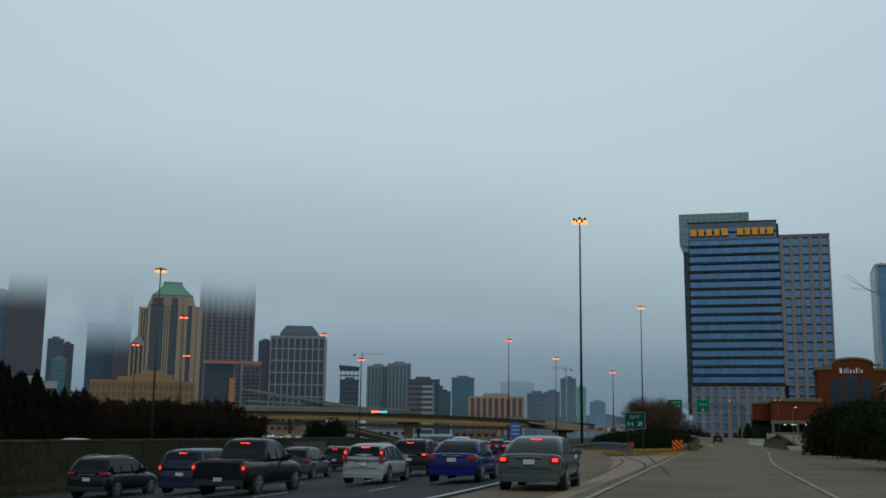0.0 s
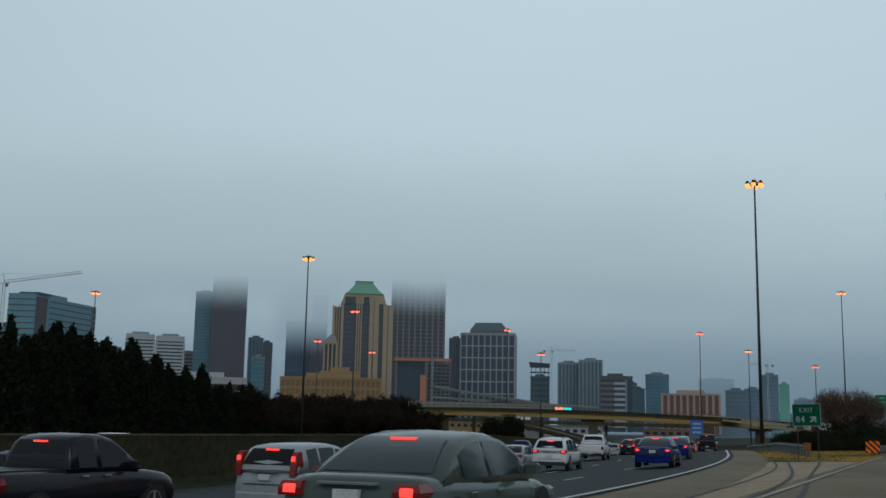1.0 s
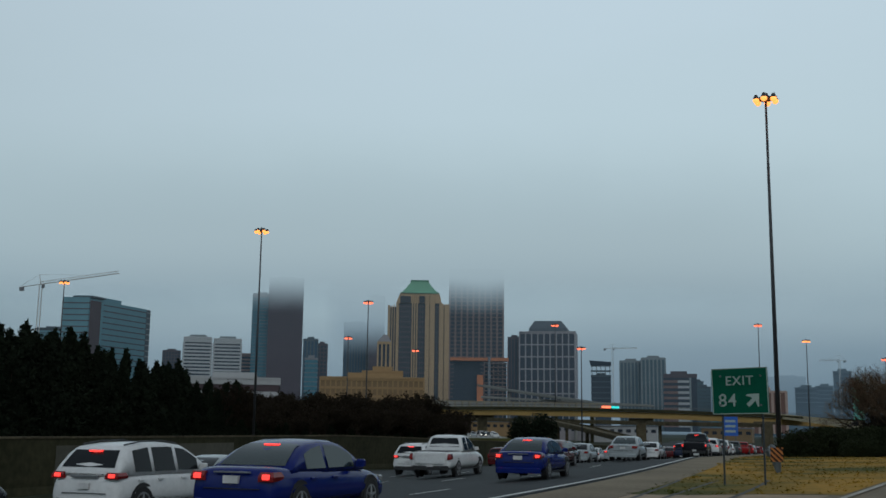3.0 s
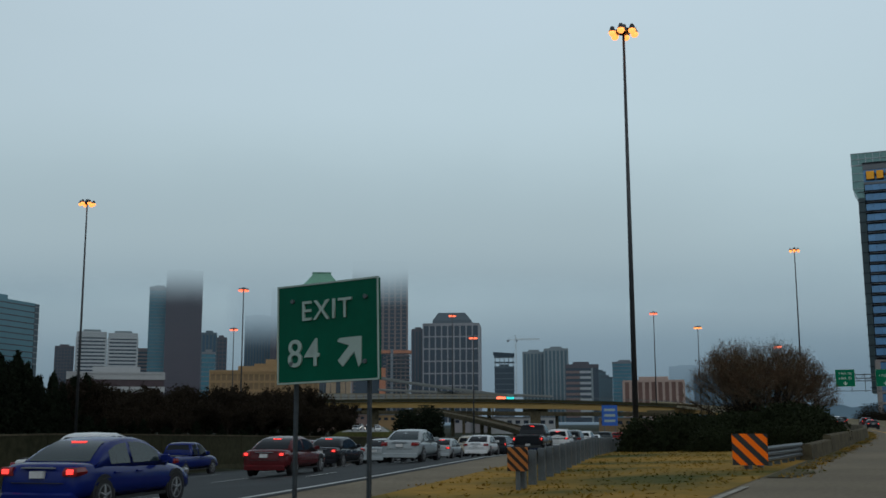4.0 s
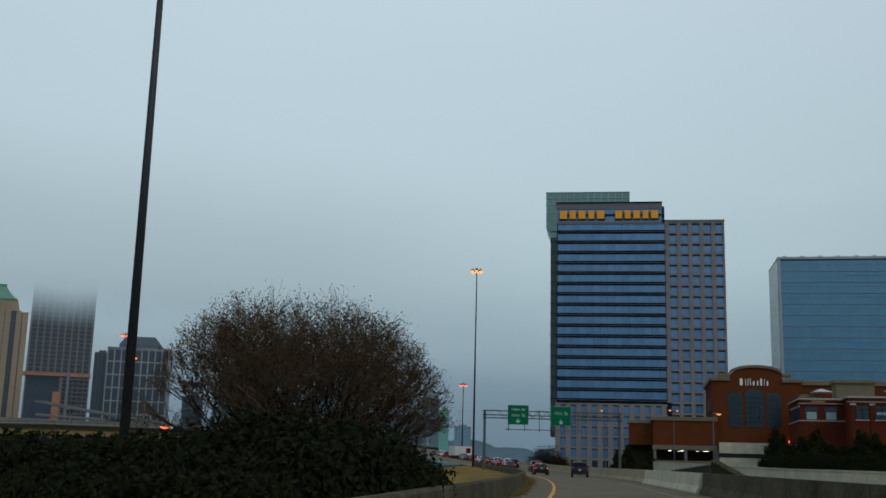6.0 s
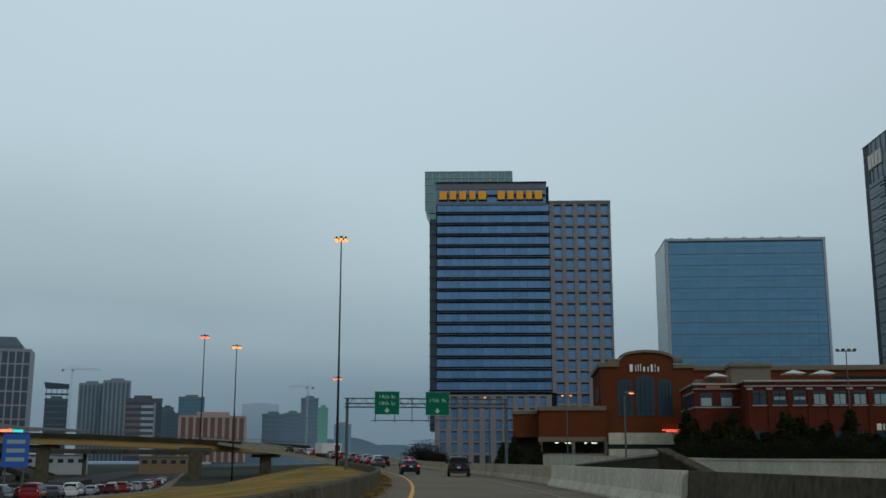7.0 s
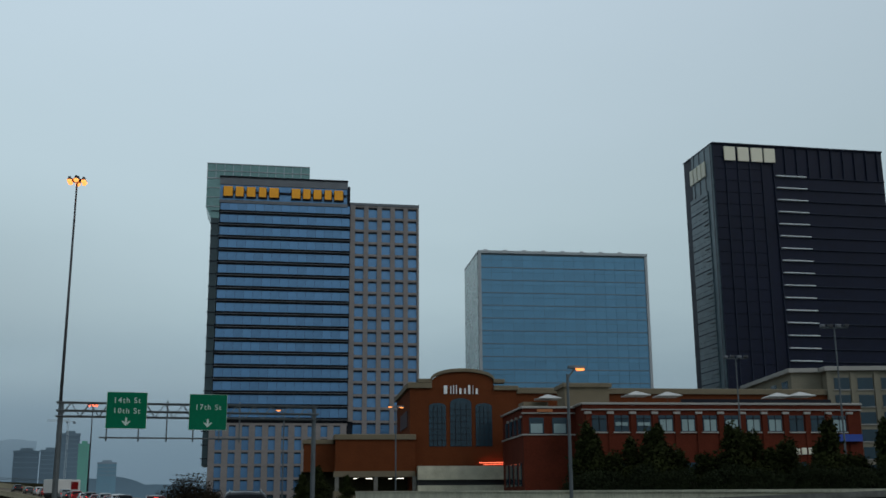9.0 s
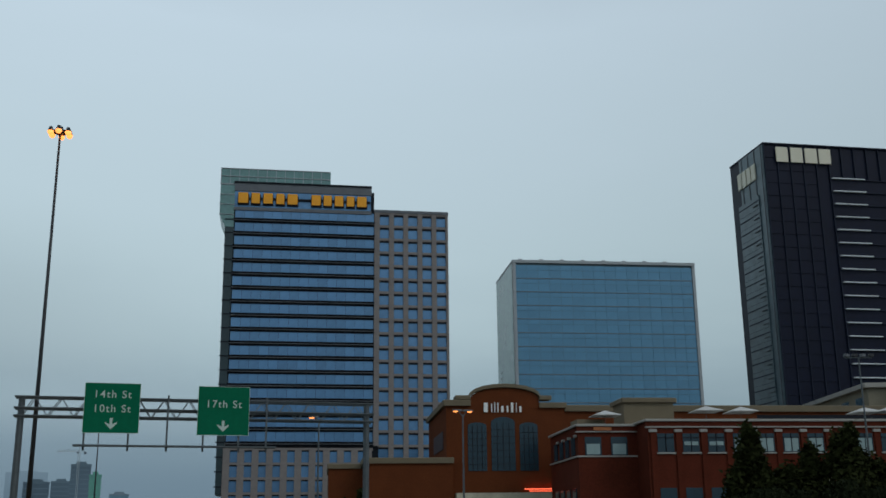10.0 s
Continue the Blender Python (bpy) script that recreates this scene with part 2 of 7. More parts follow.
BEIGE_STONE = mat("beige_low_stone", (0.275, 0.18, 0.088), 0.8, var=0.12, scale=0.03, fine=0.4)
BEIGE_DIM = mat("shaded_beige_window_bay", (0.185, 0.124, 0.064), 0.7, var=0.15, scale=0.05, fine=0.5)
TOWER_GLASS = mat("dark_tower_glass", (0.014, 0.022, 0.036), 0.4, 0.0, var=0.25, scale=0.04, fine=0.3, spec=0.3)
TOWER_TEAL = mat("teal_tower_glass", (0.022, 0.128, 0.180), 0.35, 0.1, var=0.3, scale=0.04, fine=0.3)
TEAL_BLOCK = mat("pale_teal_block_glass", (0.080, 0.205, 0.250), 0.35, 0.1, var=0.10, scale=0.02, fine=0.1)
PLUM_GLASS = mat("plum_brown_tower_glass", (0.050, 0.030, 0.040), 0.4, 0.0, var=0.25, scale=0.04, fine=0.3, spec=0.3)
NAVY_GLASS = mat("navy_tower_glass", (0.010, 0.046, 0.086), 0.4, 0.0, var=0.3, scale=0.04, fine=0.3, spec=0.3)
BAND_GLASS = mat("brown_black_tower_glass", (0.022, 0.024, 0.028), 0.35, 0.0, var=0.3, scale=0.04, fine=0.3, spec=0.3)
COPPER = mat("green_copper_roof", (0.119, 0.294, 0.189), 0.7, var=0.15, scale=0.05, fine=0.6)
SLATE = mat("dark_slate_roof", (0.045, 0.06, 0.075), 0.6, var=0.2, scale=0.05)
ORANGE_STEEL = mat("orange_primer_steel", (0.40, 0.13, 0.04), 0.7, var=0.2, scale=0.1)
CRANE = mat("pale_crane_steel", (0.42, 0.42, 0.40), 0.6, var=0.1)
SIGNAL_TEAL = mat("teal_sign_glow", (0.0, 0.6, 0.6), 0.4, emit=(0.05, 0.8, 0.75), glow=0.8)
AWNING = mat("blue_awning_canvas", (0.02, 0.06, 0.30), 0.7, var=0.1)
GREEN_NET = mat("green_scaffold_net", (0.02, 0.30, 0.11), 0.8, var=0.2, scale=0.1)


def cloud_mat(name, z0, z1, z2, z3, strength, half, soft, haze):
    """A distant backdrop of cloud and haze, the sky's brightness put in as its own glow; thick between z1 and z2, gone
    at the ends.
    """
    m = bpy.data.materials.new(name)
    m.use_nodes = True
    nt = m.node_tree
    nt.nodes.clear()
    out = nt.nodes.new("ShaderNodeOutputMaterial")
    co = nt.nodes.new("ShaderNodeTexCoord")
    sep = nt.nodes.new("ShaderNodeSeparateXYZ")
    noise1 = nt.nodes.new("ShaderNodeTexNoise")
    noise1.inputs["Scale"].default_value, noise1.inputs["Detail"].default_value = 0.007, 6
    nt.links.new(co.outputs["Object"], sep.inputs[0])
    nt.links.new(co.outputs["Object"], noise1.inputs["Vector"])
    wob = nt.nodes.new("ShaderNodeMath")
    wob.operation = "MULTIPLY_ADD"
    wob.inputs[1].default_value = 36.0
    nt.links.new(noise1.outputs["Fac"], wob.inputs[0])
    sub = nt.nodes.new("ShaderNodeMath")
    sub.operation = "SUBTRACT"
    sub.inputs[1].default_value = 18.0
    nt.links.new(sep.outputs["Z"], sub.inputs[0])
    nt.links.new(sub.outputs[0], wob.inputs[2])

    def rng(src, a, b, lo, hi):
        r = nt.nodes.new("ShaderNodeMapRange")
        r.interpolation_type = "SMOOTHSTEP"
        for key, v in (("From Min", a), ("From Max", b), ("To Min", lo), ("To Max", hi)):
            r.inputs[key].default_value = v
        nt.links.new(src, r.inputs["Value"])
        return r.outputs[0]

    def mul(a, b):
        n = nt.nodes.new("ShaderNodeMath")
        n.operation = "MULTIPLY"
        nt.links.new(a, n.inputs[0])
        nt.links.new(b, n.inputs[1])
        return n.outputs[0]

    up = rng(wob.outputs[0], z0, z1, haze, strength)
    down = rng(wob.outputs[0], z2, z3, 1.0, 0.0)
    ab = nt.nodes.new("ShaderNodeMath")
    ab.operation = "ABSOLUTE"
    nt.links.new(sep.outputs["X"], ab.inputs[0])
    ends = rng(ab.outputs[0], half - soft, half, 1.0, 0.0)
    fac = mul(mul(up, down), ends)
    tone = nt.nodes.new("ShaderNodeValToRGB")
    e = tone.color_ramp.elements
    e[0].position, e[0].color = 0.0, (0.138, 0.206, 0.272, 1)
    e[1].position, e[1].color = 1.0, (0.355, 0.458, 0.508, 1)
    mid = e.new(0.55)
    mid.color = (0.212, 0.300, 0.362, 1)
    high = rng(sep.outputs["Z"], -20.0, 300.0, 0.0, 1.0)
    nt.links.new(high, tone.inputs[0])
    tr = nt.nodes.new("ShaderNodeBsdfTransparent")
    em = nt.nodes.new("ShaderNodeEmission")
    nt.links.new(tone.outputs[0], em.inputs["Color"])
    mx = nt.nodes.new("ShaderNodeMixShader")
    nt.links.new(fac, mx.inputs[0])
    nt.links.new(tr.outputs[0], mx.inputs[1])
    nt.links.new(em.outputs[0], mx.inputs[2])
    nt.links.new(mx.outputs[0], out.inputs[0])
    return m

# ---- tools for shapes ----
HEAD_DIR = radians(14.2)
US, UC = math.sin(HEAD_DIR), math.cos(HEAD_DIR)


def at(s, l, z=0.0):
    """World place from metres along the ramp and metres to its right."""
    return Vector((s * US + l * UC, s * UC - l * US, z))


class Shape:
    def __init__(self):
        self.v, self.f = [], []

    def add(self, vs, fs):
        n = len(self.v)
        self.v += [tuple(p) for p in vs]
        self.f += [tuple(i + n for i in q) for q in fs]
        return self

    def box(self, x0, x1, y0, y1, z0, z1):
        return self.add([(x0, y0, z0), (x1, y0, z0), (x1, y1, z0), (x0, y1, z0), (x0, y0, z1), (x1, y0, z1), (x1, y1, z1), (x0, y1, z1)],
                        [(0, 3, 2, 1), (4, 5, 6, 7), (0, 1, 5, 4), (1, 2, 6, 5), (2, 3, 7, 6), (3, 0, 4, 7)])

    def slab(self, x0, x1, y0, y1, z0, z1, e=0.03):
        """A box with chamfered vertical and top edges."""
        ring = [(x0 + e, y0), (x1 - e, y0), (x1, y0 + e), (x1, y1 - e), (x1 - e, y1), (x0 + e, y1), (x0, y1 - e), (x0, y0 + e)]
        cx, cy = (x0 + x1) / 2, (y0 + y1) / 2
        kx, ky = (x1 - x0 - 2 * e) / (x1 - x0), (y1 - y0 - 2 * e) / (y1 - y0)
        top = [(cx + (x - cx) * kx, cy + (y - cy) * ky) for x, y in ring]
        vs = [(x, y, z0) for x, y in ring] + [(x, y, z1 - e) for x, y in ring] + [(x, y, z1) for x, y in top]
        fs = [tuple(range(7, -1, -1)), tuple(range(16, 24))]
        for k in (0, 8):
            fs += [(k + i, k + (i + 1) % 8, k + 8 + (i + 1) % 8, k + 8 + i) for i in range(8)]
        return self.add(vs, fs)

    def tube(self, p, q, r0, r1=None, n=8, caps=True):
        p, q = Vector(p), Vector(q)
        r1 = r0 if r1 is None else r1
        w = (q - p).normalized()
        a = w.orthogonal().normalized()
        b = w.cross(a)
        ring = [a * math.cos(2 * math.pi * i / n) + b * math.sin(2 * math.pi * i / n) for i in range(n)]
        vs = [p + c * r0 for c in ring] + [q + c * r1 for c in ring]
        fs = [(i, (i + 1) % n, n + (i + 1) % n, n + i) for i in range(n)]
        if caps:
            fs += [tuple(range(n - 1, -1, -1)), tuple(range(n, 2 * n))]
        return self.add(vs, fs)

    def prism(self, poly, y0, y1):
        """A polygon in x and z, drawn out along y."""
        n = len(poly)
        vs = [(x, y0, z) for x, z in poly] + [(x, y1, z) for x, z in poly]
        fs = [(i, (i + 1) % n, n + (i + 1) % n, n + i) for i in range(n)] + [tuple(range(n - 1, -1, -1)), tuple(range(n, 2 * n))]
        return self.add(vs, fs)

    def loft(self, rings, closed=True, caps=True):
        n = len(rings[0])
        vs = [p for r in rings for p in r]
        fs = []
        for k in range(len(rings) - 1):
            for i in range(n if closed else n - 1):
                j = (i + 1) % n
                fs.append((k * n + i, k * n + j, (k + 1) * n + j, (k + 1) * n + i))
        if caps:
            fs += [tuple(range(n - 1, -1, -1)), tuple(range((len(rings) - 1) * n, len(rings) * n))]
        return self.add(vs, fs)

    def ball(self, c, rx, ry, rz, n=10, m=6):
        rings = []
        for k in range(m + 1):
            a = math.pi * (k / m) - math.pi / 2
            rings.append([(c[0] + rx * max(0.02, math.cos(a)) * math.cos(2 * math.pi * i / n), c[1] + ry * max(0.02, math.cos(a)) * math.sin(2 * math.pi * i / n),
                           c[2] + rz * math.sin(a)) for i in range(n)])
        return self.loft(rings)


def mesh_of(name, shape, material, smooth=False):
    me = bpy.data.meshes.new(name)
    me.from_pydata(shape.v, [], shape.f)
    me.validate()
    bm = bmesh.new()
    bm.from_mesh(me)
    bmesh.ops.recalc_face_normals(bm, faces=bm.faces)
    bm.to_mesh(me)
    bm.free()
    me.materials.append(material)
    if smooth:
        me.polygons.foreach_set("use_smooth", [True] * len(me.polygons))
    return me


def part(name, shape, material, parent=None, label="", smooth=False, m=None):
    data = shape if isinstance(shape, bpy.types.Mesh) else mesh_of(name, shape, material, smooth)
    ob = new(name, data)
    if parent:
        ob.parent = parent
    if m is not None:
        ob.matrix_basis = m
    return tagged(ob, label)


def thing(name, m, label, category, group="", kind=""):
    ob = new(name)
    ob.matrix_basis = m
    ob.empty_display_size = 0.3
    return tagged(ob, label, category, group, kind)


def lettering(text, size, material, parent, m, name="lettering", depth=0.012, spacing=1.0):
    cu = bpy.data.curves.new(name, "FONT")
    cu.body, cu.size, cu.extrude, cu.align_x, cu.align_y, cu.space_character = text, size, depth, "CENTER", "CENTER", spacing
    cu.offset = size * 0.002
    tmp = bpy.data.objects.new(name, cu)
    scene.collection.objects.link(tmp)
    me = bpy.data.meshes.new_from_object(tmp.evaluated_get(bpy.context.evaluated_depsgraph_get()))
    bpy.data.objects.remove(tmp)
    me.materials.clear()
    me.materials.append(material)
    ob = new(name, me)
    ob.parent, ob.matrix_basis = parent, m
    return ob


# ---- plan ----


def edge(s):
    """Right edge line of the highway."""
    if s < 30:
        return -6.1
    if s < 104:
        return -6.1 - (s - 30) ** 2 / 800
    if s < 326:
        return -12.95 - 0.185 * (s - 104)
    return -54.0 - 0.25 * (s - 326)


def ramp_mid(s):
    return 2.2 if s < 150 else 2.2 - (s - 150) ** 2 / 1740


def ramp_z(s):
    return 0.0 if s < 250 else (s - 250) ** 2 / 12000 if s < 500 else 5.2 + 0.0417 * (s - 500) if s < 620 else 10.2


def highway_z(s, q):
    """The lanes lean to the inside of the bend and fall away ahead."""
    far_side = 0.45 * min(max(-q - 24.5, 0.0), 1.0)
    return -0.16 - 0.072 * min(max(-q, 0.0), 20.0) - 0.018 * min(max(s - 122, 0), 290) + far_side


def ground_z(s, l):
    q = l - edge(s)
    hz = highway_z(s, q)
    if q < 2.4:
        return hz + (0 if q > -52 else min(0.4, (-52 - q) * 0.14))
    wall = ramp_mid(min(s, 330)) - 4.9
    rz = ramp_z(min(s, 330))
    if l >= wall:
        return rz if s < 340 else max(0.0, rz - (s - 340) * 0.02)
    if wall - (edge(s) + 2.4) < 0.2:
        return rz
    k = (q - 2.4) / (wall - edge(s) - 2.4)
    k = k * k * (3 - 2 * k)
    return hz + (rz - hz) * k

# ---- ground and roads ----


def strip(name, s_list, lefts, rights, zs, material, label, category="road", parent=None, kind="structure", cuts=1, lift=0.0, under=0.0):
    """A sheet along s between two lines; zs gives the height at (s, l). With under it is a slab of that thickness."""
    sh = Shape()
    n = cuts + 1
    vs = []
    for s in s_list:
        a, b = lefts(s), rights(s)
        for i in range(n):
            l = a + (b - a) * i / cuts
            vs.append(at(s, l, zs(s, l) + lift))
    fs = [(k * n + i, k * n + i + 1, (k + 1) * n + i + 1, (k + 1) * n + i) for k in range(len(s_list) - 1) for i in range(cuts)]
    sh.add(vs, fs)
    me = bpy.data.meshes.new(name)
    me.from_pydata(sh.v, [], sh.f)
    me.materials.append(material)
    ob = new(name, me)
    if parent:
        ob.parent = parent
    else:
        tagged(ob, label, category, "", kind)
    return ob


def steps(a, b, d):
    n = max(1, round((b - a) / d))
    return [a + (b - a) * i / n for i in range(n + 1)]


g_s = [-800, -400, -200] + steps(-120, 540, 6) + [580, 640, 720, 850, 1000, 1300, 1700, 2300, 3200, 4200]
g_l = [-3500, -2500, -1600, -1000, -700, -500, -420] + steps(-360, 60, 3) + [75, 100, 150, 250, 400, 700, 1200, 2000, 3200]
gv, gf = [], []
for s in g_s:
    for l in g_l:
        gv.append(at(s, l, ground_z(s, l) - 0.12))
w_ = len(g_l)
for i in range(len(g_s) - 1):
    for j in range(w_ - 1):
        gf.append((i * w_ + j, i * w_ + j + 1, (i + 1) * w_ + j + 1, (i + 1) * w_ + j))
gm = bpy.data.meshes.new("ground")
gm.from_pydata(gv, [], gf)
gm.materials.append(EARTH)
tagged(new("ground", gm), "dull brown winter ground under city haze", "ground", "", "structure")

S_ALL = steps(-60, 520, 4) + steps(540, 900, 40)
strip("road_southbound", S_ALL, lambda s: edge(s) - 22.6, lambda s: edge(s) + 0.35, lambda s, l: highway_z(s, l - edge(s)), ASPHALT,
      "dark asphalt highway lanes under slow traffic", cuts=4)
strip("road_northbound", S_ALL, lambda s: edge(s) - 48, lambda s: edge(s) - 25.6, lambda s, l: highway_z(s, l - edge(s)), ASPHALT,
      "dark asphalt lanes behind the concrete divider", cuts=2)
strip("shoulder", S_ALL, lambda s: edge(s) + 0.35, lambda s: edge(s) + 2.4, lambda s, l: highway_z(s, 0), CONCRETE_ROAD, "pale worn concrete highway shoulder", lift=0.02)


def ramp_left(s):
    return ramp_mid(s) - 4.95


SANDY = mat("sandy_worn_paving", (0.31, 0.225, 0.135), 0.9, var=0.2, scale=0.35, fine=5, bump=0.35, stain=(0.12, 0.095, 0.065))
strip("ramp", steps(-60, 620, 4), ramp_left, lambda s: ramp_mid(s) + 5.6, lambda s, l: ramp_z(s), CONCRETE_ROAD,
      "worn grey concrete exit ramp with dark tyre tracks", cuts=4, lift=0.01)
strip("exit_lane", steps(-60, 28, 4), lambda s: edge(s) + 2.4, ramp_left, lambda s, l: ground_z(s, l), CONCRETE_ROAD, "worn concrete exit lane beside the highway", cuts=3, lift=0.012)
strip("gore_apron", steps(28, 84, 4), lambda s: edge(s) + 2.4, ramp_left, lambda s, l: ground_z(s, l), SANDY, "sandy worn paving of the gore", cuts=3, lift=0.012)
for k in range(3):
    strip("crack", steps(44, 92, 3), lambda s, k=k: edge(s) + 2.6 + 1.1 * k + 0.3 * math.sin(s * 0.11 + k * 2), lambda s, k=k: edge(s) + 2.72 + 1.1 * k + 0.3 * math.sin(s * 0.11 + k * 2),
          lambda s, l: ground_z(s, l), TAR, "dark tar-filled crack in the gore paving", "road crack", lift=0.03)
strip("grass_verge", steps(84, 420, 4), lambda s: edge(s) + 2.4, lambda s: ramp_mid(min(s, 330)) - 4.7, lambda s, l: ground_z(s, l), GRASS,
      "dry yellow grass with green patches on the gore", "grass", cuts=10, lift=0.02)
strip("verge_right", steps(-60, 200, 6), lambda s: ramp_mid(s) + 5.6, lambda s: ramp_mid(s) + 16, lambda s, l: ramp_z(s), mat(
    "bare_sandy_soil", (0.26, 0.20, 0.13), 0.95, var=0.25, scale=0.4, fine=6, bump=0.4, stain=(0.12, 0.09, 0.05)), "bare sandy soil beside the ramp", "ground", cuts=3, lift=0.02)


def line_strip(name, a, b, off, width, material, base, zf, label, dash=0.0, gap=0.0, lift=0.035):
    if not dash:
        return strip(name, steps(a, b, 4), lambda s: base(s) + off - width / 2, lambda s: base(s) + off + width / 2, zf, material, label, "road marking", lift=lift)
    sh = Shape()
    s = a
    while s < b:
        vs = []
        for ss in (s, s + dash):
            for o in (-width / 2, width / 2):
                l = base(ss) + off + o
                vs.append(at(ss, l, zf(ss, l) + lift))
        sh.add(vs, [(0, 1, 3, 2)])
        s += dash + gap
    me = bpy.data.meshes.new(name)
    me.from_pydata(sh.v, [], sh.f)
    me.materials.append(material)
    return tagged(new(name, me), label, "road marking", "", "structure")


hz_ = lambda s, l: highway_z(s, l - edge(s))
rz_ = lambda s, l: ramp_z(s)


def outer_line(s):
    """The ramp's outer line swings out as the exit lane widens."""
    k = min(1.0, max(0.0, (s - 50) / 80))
    return ramp_mid(s) + 0.8 + 2.2 * k * k * (3 - 2 * k)


line_strip("edge_line", -60, 500, 0.0, 0.16, WHITE_LINE, edge, hz_, "solid white highway edge line")
for k in range(1, 6):
    line_strip("lane_line", -60, 480, -3.75 * k, 0.14, WHITE_LINE, edge, hz_, "broken white lane line", 3.0, 9.0)
line_strip("ramp_line_left", -60, 100, -4.5, 0.14, WORN_LINE, ramp_mid, rz_, "worn white line beside the exit lane")
line_strip("ramp_line_right", -60, 330, 0.0, 0.12, WORN_LINE, outer_line, rz_, "worn white line on the ramp's outer side")
line_strip("ramp_line_yellow", 146, 330, -2.6, 0.16, YELLOW_LINE, ramp_mid, rz_, "yellow ramp edge line")
for s in (128, 171, 214):
    strip("joint", [s, s + 0.35], lambda q: ramp_mid(q) - 4.4, lambda q: ramp_mid(q) + 5.3, rz_, TAR, "dark tar joint across the ramp", "road joint", lift=0.03)


def barrier(name, s_list, off, base, zf, profile, material, label, category="barrier", parent=None, gaps=6.0):
    """A wall drawn along s, in segments with open joints; profile: (l, z) corners."""
    wall = thing(name, Matrix(), label, category, "", "structure")
    d = s_list[1] - s_list[0]
    seg = max(1, round(gaps / d))
    for k in range(0, len(s_list) - 1, seg):
        ss = s_list[k:k + seg + 1]
        if len(ss) < 2:
            continue
        rings = []
        for i, s in enumerate(ss):
            s2 = s + (0.03 if i == 0 else -0.03 if i == len(ss) - 1 else 0)
            z = zf(s, base(s) + off)
            rings.append([at(s2, base(s) + off + l, z + h) for l, h in profile])
        sh = Shape().loft(rings)
        part("segment", sh, material, wall)
    return wall


JERSEY = [(-0.30, -0.1), (0.30, -0.1), (0.30, 0.08), (0.14, 0.33), (0.09, 0.86), (-0.09, 0.86), (-0.14, 0.33), (-0.30, 0.08)]
TALL = [(-0.3, -0.3), (0.3, -0.3), (0.3, 0.1), (0.17, 0.4), (0.13, 2.35), (-0.13, 2.35), (-0.17, 0.4), (-0.3, 0.1)]
LOW = [(-0.22, -0.15), (0.22, -0.15), (0.17, 0.70), (0.12, 0.76), (-0.12, 0.76), (-0.17, 0.70)]
barrier("median_wall", steps(-60, 480, 6), -24.2, edge, hz_, TALL, CONCRETE_DARK, "tall dark weathered concrete median wall", gaps=12)
# The wall's lit top is put into the paler colour of this coping.
barrier("wall_coping", steps(-60, 480, 6), -24.2, edge, hz_, [(-0.17, 2.345), (0.17, 2.345), (0.17, 2.43), (-0.17, 2.43)], CONCRETE_OLD, "worn coping of the median wall, paler to show a lit top", gaps=60)
FADED_PATCH = mat("rolled_grey_wall_paint", (0.085, 0.082, 0.066), 0.9, var=0.2, scale=0.3, fine=3, spec=0.1)
strip("wall_patch", steps(91, 105.6, 1.2), lambda s: edge(s) - 24.2 + 0.165, lambda s: edge(s) - 24.2 + 0.180, lambda s, l: -1.15 if l < edge(s) - 24.028 else 0.45, FADED_PATCH, "dull grey patch of paint on the median wall", "wall patch")
barrier("ramp_wall_start", steps(116, 126, 5), -4.7, ramp_mid, rz_, [(a, b * 0.74) for a, b in LOW], CONCRETE_OLD, "low mossy first length of the ramp wall", gaps=5)
barrier("ramp_wall_left", steps(126, 330, 3), -4.7, ramp_mid, rz_, LOW, CONCRETE_OLD, "low stained concrete wall along the ramp", gaps=3)
RIGHT = [(a * 1.1, b * 1.28) for a, b in JERSEY]
barrier("ramp_wall_old", steps(128, 173, 3), 5.3, ramp_mid, rz_, RIGHT, CONCRETE_OLD, "stained brown concrete barrier beside the ramp", gaps=6)
barrier("ramp_wall_right", steps(173, 203, 3), 5.15, ramp_mid, rz_, RIGHT, CONCRETE_NEW, "pale newer concrete barrier beside the ramp", gaps=6)
barrier("ramp_wall_tan", steps(203, 623, 6), 5.4, ramp_mid, rz_, RIGHT, CONCRETE_TAN, "tan stained concrete barrier along the ramp", gaps=12)
barrier("ramp_wall_far", steps(330, 620, 6), -4.9, ramp_mid, rz_, JERSEY, CONCRETE_TAN, "tan concrete parapet of the elevated ramp", gaps=12)


def sloped_wall(name, a, b, l0, l1, h0, h1, material, label, top=CONCRETE_NEW):
    sh = Shape()
    rings = []
    for s, l, h in ((a, l0, h0), ((a + b) / 2, (l0 + l1) / 2, (h0 + h1) / 2), (b, l1, h1)):
        rings.append([at(s, l - 0.2, -0.2), at(s, l + 0.2, -0.2), at(s, l + 0.2, h), at(s, l - 0.2, h)])
    w = thing(name, Matrix(), label, "wall", "", "structure")
    part("wall_body", sh.loft(rings), material, w)
    cap = [[at(s, l - 0.28, h + 0.004), at(s, l + 0.28, h + 0.004), at(s, l + 0.28, h + 0.1), at(s, l - 0.28, h + 0.1)] for s, l, h in ((a, l0, h0), (b, l1, h1))]
    part("coping", Shape().loft(cap), top, w)


